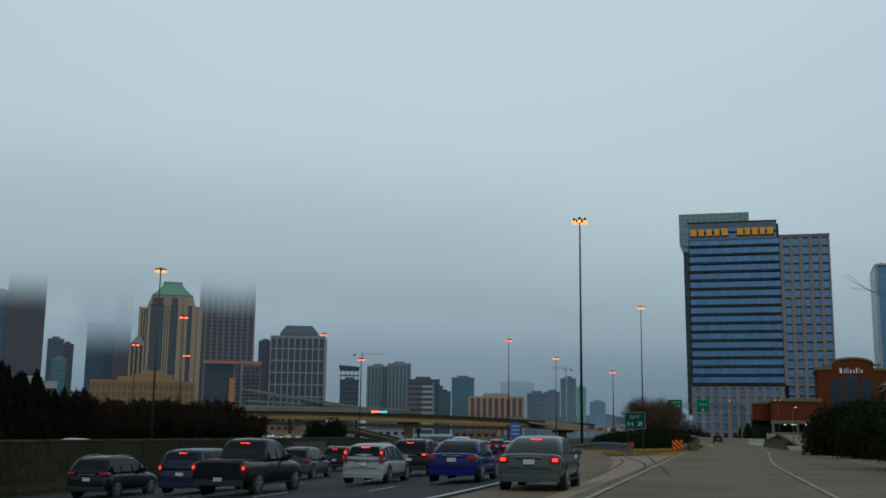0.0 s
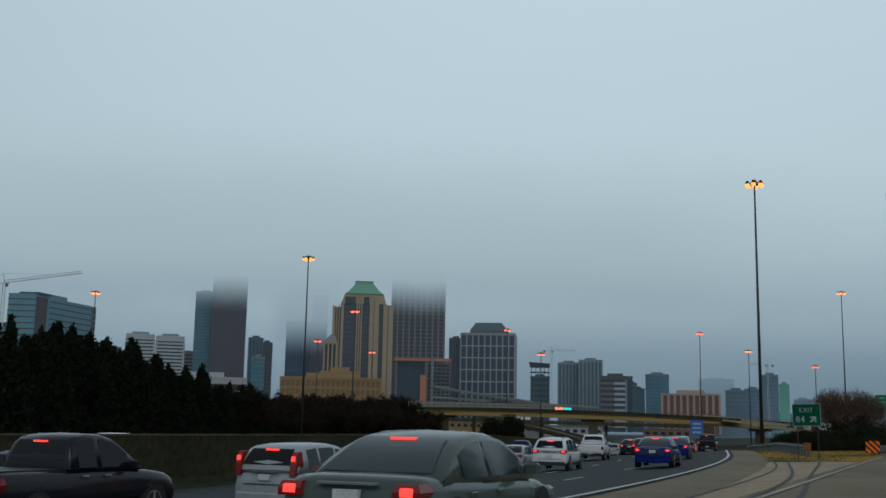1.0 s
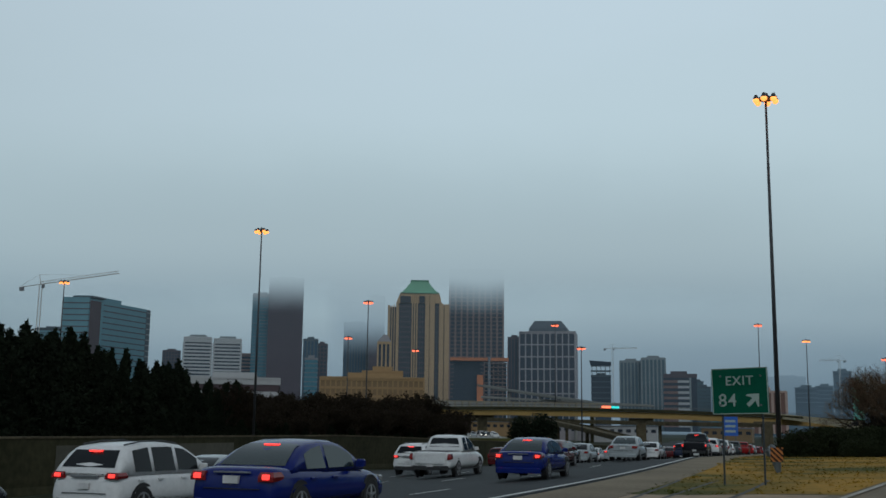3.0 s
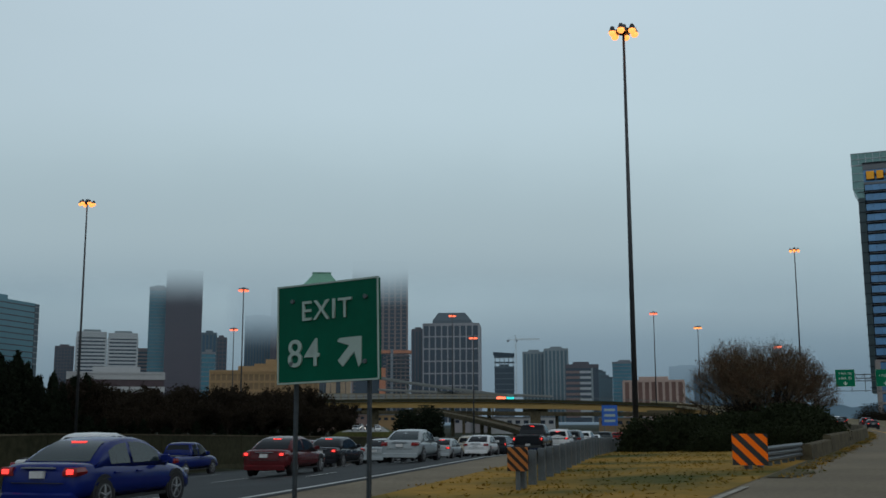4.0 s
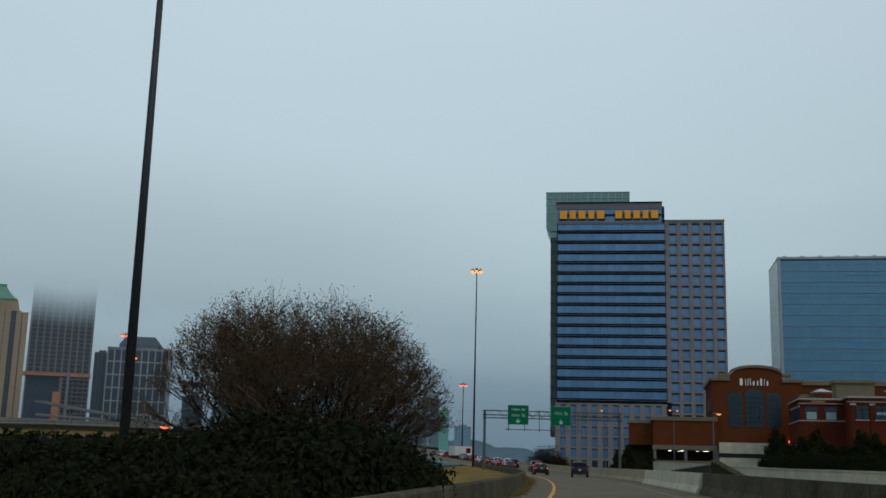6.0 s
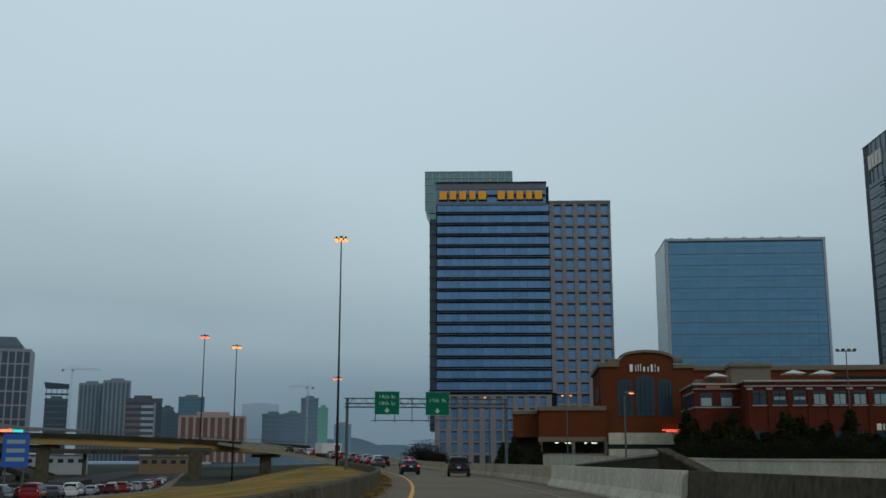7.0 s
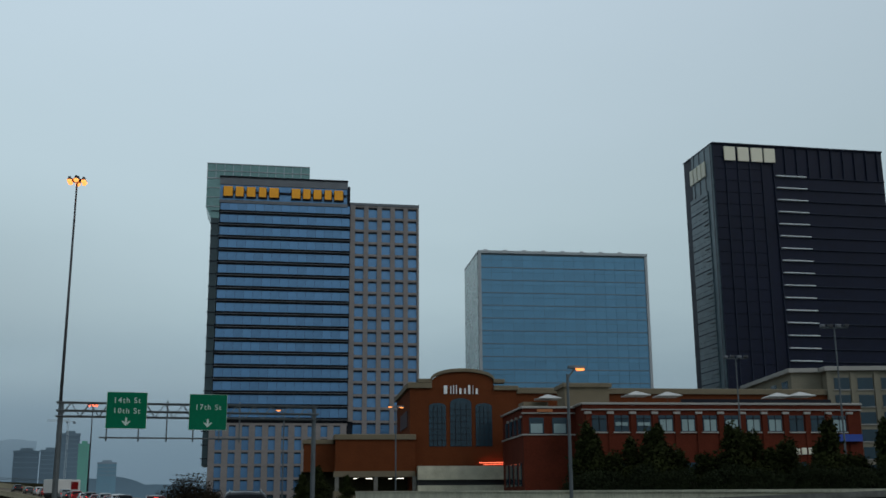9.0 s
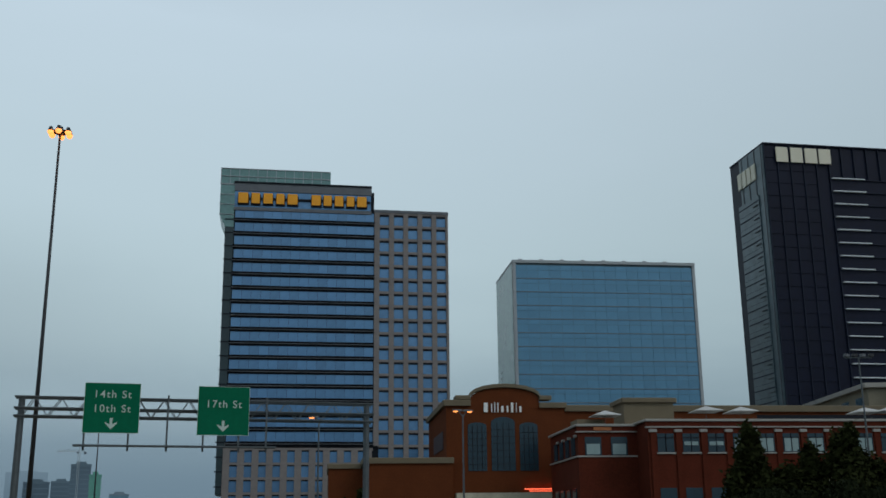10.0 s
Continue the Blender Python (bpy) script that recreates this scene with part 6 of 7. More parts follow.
def evergreen(h, r, seed, n=1500, size=0.32, taper=0.9, leaf=None):
    """A dark conifer: trunk, and a ragged crown of leaf sprays in tiers."""
    rng = np.random.default_rng(seed)
    t = new("evergreen_tree")
    part("trunk", Shape().tube((0, 0, 0), (0, 0, h * 0.9), 0.16, 0.04, 7), BARK, t)
    pts = []
    lobes = [(rng.uniform(0, 2 * math.pi), rng.uniform(0.05, 0.92), rng.uniform(0.7, 1.15)) for _ in range(46)]
    for ang, u, k in lobes:
        z = h * (0.04 + 0.94 * u)
        rad = r * (1 - u) ** taper * k
        m = max(6, int(n / 46))
        q = rng.uniform(0, 1, m) ** 0.6
        pts.append(np.stack([np.cos(ang + rng.normal(0, 0.28, m)) * rad * q, np.sin(ang + rng.normal(0, 0.28, m)) * rad * q, z - 0.25 * rad * q + rng.normal(0, 0.04 * h, m)], 1))
    me = leaf_cloud(np.concatenate(pts), size, 0.12, rng)
    me.materials.append(leaf or LEAF_DARK)
    part("crown", me, leaf or LEAF_DARK, t)
    return t


def ribbon_mesh(name, segs, material):
    """Thin three-sided twigs from (p, q, r0, r1)."""
    v, f = [], []
    for p, q, r0, r1 in segs:
        w = (q - p)
        if w.length < 1e-5:
            continue
        w.normalize()
        a = w.orthogonal().normalized()
        b = w.cross(a)
        k = len(v)
        for c, r in ((p, r0), (q, r1)):
            for i in range(3):
                an = 2.0944 * i
                v.append(tuple(c + (a * math.cos(an) + b * math.sin(an)) * r))
        f += [(k, k + 1, k + 4, k + 3), (k + 1, k + 2, k + 5, k + 4), (k + 2, k, k + 3, k + 5)]
    me = bpy.data.meshes.new(name)
    me.from_pydata(v, [], f)
    me.materials.append(material)
    return me


def bare_tree(name, h, r, seed, stems=1, levels=4, leafy=900, lift=0.3, kids=4, dome=False, leaf=TWIG_RED, leaf_size=0.10, r0=0.10, twig=TWIG):
    """A winter tree: forking limbs, a haze of twigs, and some dry leaves."""
    rnd = random.Random(seed)
    rng = np.random.default_rng(seed)
    t = new(name)
    limbs, twigs, tips = [], [], []

    def grow(p, d, length, rad, level):
        n = 3
        for i in range(n):
            d2 = (d + Vector((rnd.gauss(0, 0.13), rnd.gauss(0, 0.13), rnd.gauss(0.03, 0.08)))).normalized()
            q = p + d2 * length / n
            if dome:
                e = (q.x / r) ** 2 + (q.y / r) ** 2 + (max(q.z, 0) / h) ** 2
                if e > rnd.uniform(0.90, 1.06):
                    tips.append(p)
                    return
            (limbs if level < 2 else twigs).append((p, q, rad * (1 - 0.25 * i / n), rad * (1 - 0.25 * (i + 1) / n)))
            p, d = q, d2
            if level >= 2:
                tips.append(q)
        if level < levels:
            for k in range(kids if level else kids + 1):
                a = rnd.uniform(0, 2 * math.pi)
                side = Vector((math.cos(a), math.sin(a), rnd.uniform(-0.2, 0.5)))
                grow(p - d * length * rnd.uniform(0, 0.45), (d + side * rnd.uniform(0.45, 0.85)).normalized(), length * rnd.uniform(0.55, 0.78), rad * 0.55, level + 1)

    for k in range(stems):
        a = 2 * math.pi * k / stems + rnd.uniform(-0.3, 0.3)
        tilt = 0.08 if stems == 1 else rnd.uniform(0.25, 1.05)
        base = Vector((math.cos(a), math.sin(a), 0)) * (0 if stems == 1 else 0.35)
        d = Vector((math.cos(a) * math.sin(tilt), math.sin(a) * math.sin(tilt), math.cos(tilt)))
        grow(base, d, h * (0.36 if stems == 1 else 0.42), r0, 0)
    part("limb", ribbon_mesh("limb", limbs, BARK), BARK, t)
    part("twig", ribbon_mesh("twig", twigs, twig), twig, t, "fine bare twigs")
    if leafy and tips:
        pick = rng.integers(0, len(tips), leafy)
        pts = np.array([tuple(tips[i]) for i in pick])
        me = leaf_cloud(pts, leaf_size, 0.10 if dome else 0.18, rng)
        me.materials.append(leaf)
        part("dry_leaf", me, leaf, t, "sparse dry russet leaves")
    return t


def shrub(h, rx, ry, seed, n=2600, size=0.14, material=LEAF_HEDGE, name="shrub"):
    """A dense evergreen shrub of many small leaves over dark stems."""
    rng = np.random.default_rng(seed)
    t = new(name)
    st = Shape()
    for k in range(7):
        a = rng.uniform(0, 6.28)
        st.tube((0, 0, 0), (rx * 0.6 * math.cos(a), ry * 0.6 * math.sin(a), h * 0.7), 0.05, 0.02, 5)
    part("stem", st, BARK, t)
    lobes = rng.uniform(-1, 1, (26, 3))
    lobes[:, 2] = rng.uniform(0.1, 1, 26)
    lobes /= np.maximum(1, np.linalg.norm(lobes, axis=1))[:, None]
    pick = rng.integers(0, 26, n)
    p = lobes[pick] * np.array([rx, ry, h]) * 0.8
    p = p + np.clip(rng.normal(0, 1, (n, 3)), -1.7, 1.7) * np.array([rx, ry, h]) * 0.17
    p[:, 2] = np.clip(p[:, 2], 0.03, None)
    me = leaf_cloud(p, size, 0.05, rng)
    me.materials.append(material)
    part("crown", me, material, t)
    return t


def put(t, s, l, label, category, group, turn=0, z=None, k=1.0):
    p = at(s, l, ground_z(s, l) if z is None else z)
    t.matrix_basis = pose(p.x, p.y, p.z - 0.2, 0, 0, turn) @ Matrix.Diagonal((k, k, k, 1))
    return tagged(t, label, category, group)


rg = random.Random(5)


def belt(s):
    """Front line of the tree belt beyond the far lanes, and the height of its tops."""
    pts = [(60, -56, 9.6), (90, -67, 10.4), (140, -104, 14.6), (170, -124, 16.6), (210, -149, 17.8), (240, -160, 16.0), (282, -170, 13.4), (403, -187, 17.0), (430, -190, 14.0)]
    for (s0, l0, h0), (s1, l1, h1) in zip(pts, pts[1:]):
        if s <= s1:
            break
    k = (s - s0) / (s1 - s0)
    return l0 + (l1 - l0) * k, h0 + (h1 - h0) * k


# dark conifers behind the far lanes
kinds = [evergreen(11.5, 3.5, 10 + k, 4600, 0.28) for k in range(5)]
spots = []
s = 64.0
while s < 268:
    for row in range(3):
        l, top = belt(s)
        spots.append((s + rg.uniform(-1.5, 1.5) - 2.4 * row, l - 6.5 * row - rg.uniform(0, 3.5), top * (0.80, 0.98, 1.04)[row] * rg.choice((0.72, 0.82, 0.92, 1.0, 1.1))))
    s += rg.uniform(3.2, 5.0)
for i, (s, l, top) in enumerate(spots):
    src = kinds[i % 5]
    z = ground_z(s, l)
    k = (top - z) / 11.5
    p = at(s, l, z)
    o = src if i < 5 else copy_thing(src, Matrix())
    o.matrix_basis = pose(p.x, p.y, p.z - 0.15, 0, 0, rg.uniform(0, 360)) @ Matrix.Diagonal((k * 0.92, k * 0.92, k, 1))
    tagged(o, "dark green conifer in a dense roadside belt", "tree", "roadside conifers")
# brown winter trees further along
browns = [bare_tree("winter_tree", 8.0, 3.5, 40 + k, 3, 3, 5200, kids=4, leaf=BROWN_LEAF, leaf_size=0.15, r0=0.12, twig=BARK) for k in range(3)]
for k in range(75):
    s = 262 + 148 * (k // 3) / 24 + rg.uniform(-2, 2)
    l, top = belt(s)
    l += 3 - (k % 3) * 8 - rg.uniform(0, 4)
    z = ground_z(s, l)
    p = at(s, l, z)
    sc = (top - z) / 8.6 * rg.uniform(0.78, 1.08) * (0.85 if k % 3 == 0 else 1)
    o = browns[k] if k < 3 else copy_thing(browns[k % 3], Matrix())
    o.matrix_basis = pose(p.x, p.y, p.z - 0.2, 0, 0, rg.uniform(0, 360)) @ Matrix.Diagonal((sc, sc, sc, 1))
    tagged(o, "bare brown winter tree in the roadside belt", "tree", "roadside winter trees")
for k in range(44):
    s = 150 + 6.0 * k
    l, top = belt(s)
    l += 7 + rg.uniform(0, 4)
    p = at(s, l, ground_z(s, l))
    sc = rg.uniform(1.3, 2.1)
    o = copy_thing(kinds[k % 5], Matrix())
    o.matrix_basis = pose(p.x, p.y, p.z - 0.4, 0, 0, rg.uniform(0, 360)) @ Matrix.Diagonal((0.9, 0.9, 0.27 * sc, 1))
    tagged(o, "low dark thicket at the foot of the belt", "shrub", "belt thicket")
# round clipped shrub by the far lanes
rb = shrub(12.6, 8.8, 8.0, 71, 18000, 0.42, LEAF_DARK, "round_shrub")
put(rb, 389, -143, "large round dark green shrub by the road", "shrub", "", 0)
# the big bare shrub on the gore
big = bare_tree("bare_crape_myrtle", 7.45, 5.5, 3, 30, 4, 80000, kids=4, dome=True, leaf=TWIG_RED, leaf_size=0.029, r0=0.055)
put(big, 147, -7.9, "broad many-stemmed bare shrub with russet seed heads", "shrub", "")
core = shrub(3.9, 3.7, 3.7, 33, 11000, 0.07, BROWN_LEAF, "undergrowth")
put(core, 147, -7.9, "dense brown undergrowth of dead stems and leaves", "shrub", "")
hs = [shrub(2.2, 2.3, 2.0, 80 + k, 14000, 0.08) for k in range(3)]
hedge = []
for k in range(30):
    s = 129 + 1.25 * k + rg.uniform(-0.5, 0.5)
    if s < 146:
        hedge.append((s, ramp_mid(s) - 6.6 - rg.uniform(0, 1.2)))
    if s < 153:
        hedge.append((s + 0.4, ramp_mid(s) - 9.6 - rg.uniform(0, 1.5)))
    if s > 133:
        hedge.append((s, ramp_mid(s) - 13.0 - rg.uniform(0, 2.5)))
for i, (s, l) in enumerate(hedge):
    # keep the tip of the gore open beside the guard rail
    if l < edge(s) + 4.2 or l - 1.9 < -4.75 - 0.478 * (s - 115.5):
        continue
    k = rg.uniform(0.75, 1.1) * (0.75 if s < 133 else 1)
    p = at(s, l, ground_z(s, l))
    o = hs[i] if i < 3 else copy_thing(hs[i % 3], Matrix())
    o.matrix_basis = pose(p.x, p.y, p.z - 0.2, 0, 0, rg.uniform(0, 360)) @ Matrix.Diagonal((k, k, k, 1))
    tagged(o, "dense dark green shrub on the gore", "shrub", "gore shrubs")
# planting on the ramp's outer side
for k in range(34):
    s, l = 52 + 2.3 * k + rg.uniform(-1, 1), 10.5 + rg.uniform(0, 7) + (2 if k % 2 else 0)
    p = at(s, l, 0)
    o = copy_thing(hs[k % 3], Matrix())
    sc = rg.uniform(1.3, 2.1)
    o.matrix_basis = pose(p.x, p.y, p.z - 0.2, 0, 0, rg.uniform(0, 360)) @ Matrix.Diagonal((sc, sc, sc * 1.1, 1))
    tagged(o, "tall dark shrub beside the exit lane", "shrub", "outer shrubs")
tall = bare_tree("bare_tree", 16.0, 3, 91, 1, 4, 0, kids=4, r0=0.16)
put(tall, 61, 12.6, "tall bare winter tree beside the exit lane", "tree", "")
far_shrub = shrub(5.6, 5.0, 4.5, 94, 16000, 0.13, BROWN_LEAF, "shrub")
put(far_shrub, 371, -8.0, "big brown leafless shrub beside the ramp", "shrub", "")
# clipped conifers before the brick shops
cones = [evergreen(7.9, 2.2, 60 + k, 11000, 0.16, 0.68, LEAF_CYPRESS) for k in range(3)]
for k in range(34):
    l = 29.5 + 1.5 * k + rg.uniform(-0.6, 0.6)
    s = 287 - 0.35 * (l - 24) + rg.uniform(-1.5, 1.5) + (2.5 if k % 2 else 0)
    p = at(s, l, 0.25)
    sc = (1.02, 0.90, 0.72, 0.85, 1.0, 0.78, 0.66, 0.62)[k % 8]
    o = cones[k] if k < 3 else copy_thing(cones[k % 3], Matrix())
    o.matrix_basis = pose(p.x, p.y, p.z - 0.3, 0, 0, rg.uniform(0, 360)) @ Matrix.Diagonal((1.15, 1.15, sc, 1))
    tagged(o, "dark bushy conifer in a row before the shops", "tree", "shop conifers")
for k in range(28):
    l = 29.0 + 2.0 * k
    p = at(283 - 0.35 * (l - 24) + rg.uniform(-1, 1), l, 0.2)
    o = copy_thing(hs[k % 3], Matrix())
    o.matrix_basis = pose(p.x, p.y, p.z - 0.25, 0, 0, rg.uniform(0, 360)) @ Matrix.Diagonal((1.25, 1.25, 1.7, 1))
    tagged(o, "dense dark hedge shrub before the shops", "shrub", "shop hedge")
for s, l, k in ((318, 6.5, 0.5), (322, 8.5, 0.62), (330, 9.5, 0.45), (345, 14, 0.55)):
    p = at(s, l, ground_z(s, l))
    o = copy_thing(cones[0], Matrix())
    o.matrix_basis = pose(p.x, p.y, p.z, 0, 0, 40 * k) @ Matrix.Diagonal((k * 1.3, k * 1.3, k, 1))
    tagged(o, "small dark conifer beside the ramp", "tree", "shop conifers")

# grass tufts on the gore
rng = np.random.default_rng(8)
gp = []
for s in np.arange(84, 175, 0.32):
    a, b = edge(s) + 2.5, ramp_mid(s) - 4.9
    for l in np.arange(a, b, 0.42):
        if rng.random() < 0.5 - max(0, s - 130) * 0.008:
            ss, ll = s + rng.uniform(-0.2, 0.2), l + rng.uniform(-0.25, 0.25)
            gp.append((*at(ss, ll)[:2], ground_z(ss, ll) + 0.02))
for s in np.arange(104, 250, 0.14):
    for k in range(3):
        if rng.random() < 0.35 + 0.5 * (math.sin(s * 0.55) * math.sin(s * 0.21) > 0.05):
            ss = s + rng.uniform(-0.1, 0.1)
            ll = ramp_mid(ss) - 4.35 + abs(rng.normal(0, 0.28))
            gp.append((*at(ss, ll)[:2], ramp_z(ss) + 0.02))
gp = np.array(gp)
n = len(gp)
quad, faces = [], []
for k in range(3):
    ang = rng.uniform(0, 2 * np.pi, n)
    hh = rng.uniform(0.02, 0.065, n) * (0.7 + 0.6 * (np.sin(gp[:, 0] * 0.9) * np.sin(gp[:, 1] * 0.7) > 0.1))
    w = rng.uniform(0.02, 0.05, n)
    off = rng.uniform(-0.12, 0.12, (n, 2))
    dx, dy = np.cos(ang) * w, np.sin(ang) * w
    lean = rng.normal(0, 0.06, (n, 2))
    x, y, z = gp[:, 0] + off[:, 0], gp[:, 1] + off[:, 1], gp[:, 2]
    tri3 = np.stack([np.stack([x - dx, y - dy, z], 1), np.stack([x + dx, y + dy, z], 1), np.stack([x + lean[:, 0], y + lean[:, 1], z + hh], 1)], 1).reshape(-1, 3)
    quad.append(tri3)
quad = np.concatenate(quad)
me = bpy.data.meshes.new("grass_blades")
me.from_pydata([tuple(p) for p in quad], [], [(3 * i, 3 * i + 1, 3 * i + 2) for i in range(len(quad) // 3)])
me.materials.append(GRASS)
tagged(new("grass_blades", me), "dry straw-coloured and green grass blades on the gore", "grass", "", "stuff")

# ---- vehicles ----
PAINT = {}


def paint(colour):
    if colour not in PAINT:
        table = {"white": (0.55, 0.56, 0.56), "silver": (0.26, 0.29, 0.30), "grey": (0.052, 0.060, 0.064), "black": (0.012, 0.013, 0.016), "navy": (0.016, 0.022, 0.045),
                 "blue": (0.004, 0.012, 0.105), "red": (0.22, 0.012, 0.012), "maroon": (0.07, 0.010, 0.012), "green_grey": (0.058, 0.076, 0.069), "beige": (0.36, 0.32, 0.25)}
        PAINT[colour] = mat(colour + "_car_paint", table[colour], 0.16, 0.0, var=0.12, scale=1.2, fine=9, spec=0.22)
    return PAINT[colour]


def car_shell(L, W, H, belt, clear, prof):
    """Lower body from cross-sections along the car; prof: (share of length, share of half width, top height)."""
    rings = []
    hw = W / 2
    for u, k, zt in prof:
        y = -L / 2 + u * L
        w = hw * k
        zm = clear + (zt - clear) * 0.45
        rings.append([(-w * 0.93, y, clear), (-w, y, zm * 0.75 + 0.06), (-w, y, zm + 0.08), (-w * 0.93, y, zt - 0.05), (-w * 0.80, y, zt), (w * 0.80, y, zt), (w * 0.93, y, zt - 0.05), (w, y, zm + 0.08), (w, y, zm * 0.75 + 0.06), (w * 0.93, y, clear)])
    return Shape().loft(rings)


# arch: (share of length, height) of the cabin from its rear foot to its front foot
KINDS = {
    "sedan": dict(L=4.7, W=1.82, H=1.45, belt=0.93, clear=0.2, wheel=0.33, axles=(0.19, 0.80),
                  arch=[(0.13, 0.95), (0.18, 1.10), (0.25, 1.28), (0.32, 1.39), (0.42, 1.45), (0.52, 1.44), (0.59, 1.38), (0.66, 1.22), (0.75, 0.95)], rear=(0.14, 0.30), front=(0.61, 0.74), doors=(0.24, 0.42, 0.67),
                  prof=[(0, 0.86, 0.72), (0.015, 0.93, 0.95), (0.06, 0.98, 1.0), (0.2, 1, 0.98), (0.45, 1, 0.94), (0.7, 1, 0.93), (0.85, 0.98, 0.85), (0.96, 0.92, 0.72), (1, 0.82, 0.55)], tail=(0.74, 0.90, 0.30, 0.76)),
    "hatch": dict(L=4.3, W=1.78, H=1.53, belt=0.95, clear=0.2, wheel=0.33, axles=(0.18, 0.81),
                  arch=[(0.015, 0.95), (0.03, 1.10), (0.07, 1.34), (0.11, 1.46), (0.25, 1.52), (0.42, 1.53), (0.54, 1.47), (0.64, 1.28), (0.78, 0.95)], rear=(0.022, 0.085), front=(0.57, 0.765), doors=(0.13, 0.27, 0.46, 0.68),
                  prof=[(0, 0.88, 0.62), (0.015, 0.94, 0.9), (0.06, 0.98, 0.98), (0.2, 1, 0.98), (0.45, 1, 0.95), (0.7, 1, 0.93), (0.86, 0.97, 0.84), (0.96, 0.92, 0.70), (1, 0.82, 0.55)], tail=(0.80, 1.34, 0.14, 0.80)),
    "suv": dict(L=4.7, W=1.9, H=1.70, belt=1.06, clear=0.25, wheel=0.37, axles=(0.18, 0.81),
                arch=[(0.012, 1.05), (0.03, 1.22), (0.075, 1.48), (0.11, 1.61), (0.25, 1.69), (0.42, 1.70), (0.54, 1.64), (0.62, 1.46), (0.74, 1.05)], rear=(0.022, 0.085), front=(0.565, 0.725), doors=(0.12, 0.27, 0.46, 0.65),
                prof=[(0, 0.9, 0.75), (0.012, 0.95, 1.0), (0.05, 0.98, 1.07), (0.2, 1, 1.08), (0.45, 1, 1.06), (0.7, 1, 1.04), (0.86, 0.98, 0.97), (0.96, 0.93, 0.86), (1, 0.85, 0.65)], tail=(0.92, 1.06, 0.34, 0.76)),
    "van": dict(L=5.0, W=1.98, H=1.76, belt=1.02, clear=0.2, wheel=0.35, axles=(0.17, 0.82),
                arch=[(0.01, 1.0), (0.02, 1.25), (0.045, 1.55), (0.08, 1.68), (0.25, 1.75), (0.5, 1.76), (0.62, 1.68), (0.72, 1.42), (0.85, 1.0)], rear=(0.015, 0.055), front=(0.65, 0.83), doors=(0.09, 0.28, 0.50, 0.72),
                prof=[(0, 0.9, 0.7), (0.012, 0.95, 1.0), (0.05, 0.98, 1.04), (0.2, 1, 1.04), (0.5, 1, 1.02), (0.75, 1, 1.0), (0.9, 0.97, 0.85), (0.97, 0.92, 0.72), (1, 0.84, 0.55)], tail=(0.85, 1.15, 0.16, 0.84)),
    "pickup": dict(L=5.75, W=2.0, H=1.92, belt=1.22, clear=0.32, wheel=0.40, axles=(0.21, 0.83),
                   arch=[(0.365, 1.2), (0.37, 1.45), (0.385, 1.74), (0.41, 1.86), (0.48, 1.92), (0.56, 1.91), (0.62, 1.82), (0.68, 1.58), (0.76, 1.2)], rear=(0.368, 0.39), front=(0.635, 0.745), doors=(0.40, 0.52, 0.69),
                   prof=[(0, 0.94, 1.12), (0.01, 0.97, 1.18), (0.05, 1, 1.2), (0.2, 1, 1.2), (0.36, 1, 1.2), (0.5, 1, 1.22), (0.72, 1, 1.2), (0.88, 0.99, 1.12), (0.97, 0.95, 1.02), (1, 0.88, 0.75)], tail=(0.82, 1.08, 0.16, 0.90)),
}


def soften(ob, levels):
    mod = ob.modifiers.new("soften", "SUBSURF")
    mod.levels = mod.render_levels = levels
    ob.data.polygons.foreach_set("use_smooth", [True] * len(ob.data.polygons))
    return ob


def rim_shape(x, y, r, sx):
    """Five spokes and an outer ring."""
    sh = Shape()
    xa, xb = x + sx * 0.10, x + sx * 0.130
    n = 15
    ring = [(math.cos(2 * math.pi * i / n), math.sin(2 * math.pi * i / n)) for i in range(n)]
    sh.loft([[(xx, y + c * rr, r + s * rr) for c, s in ring] for xx, rr in ((xa, r * 0.70), (xb, r * 0.70), (xb, r * 0.60), (xa, r * 0.60))], caps=False)
    for k in range(5):
        a = 2 * math.pi * k / 5 + 0.3
        sh.tube((xb - sx * 0.01, y, r), (xb - sx * 0.01, y + math.cos(a) * r * 0.62, r + math.sin(a) * r * 0.62), r * 0.11, r * 0.07, 5)
    return sh


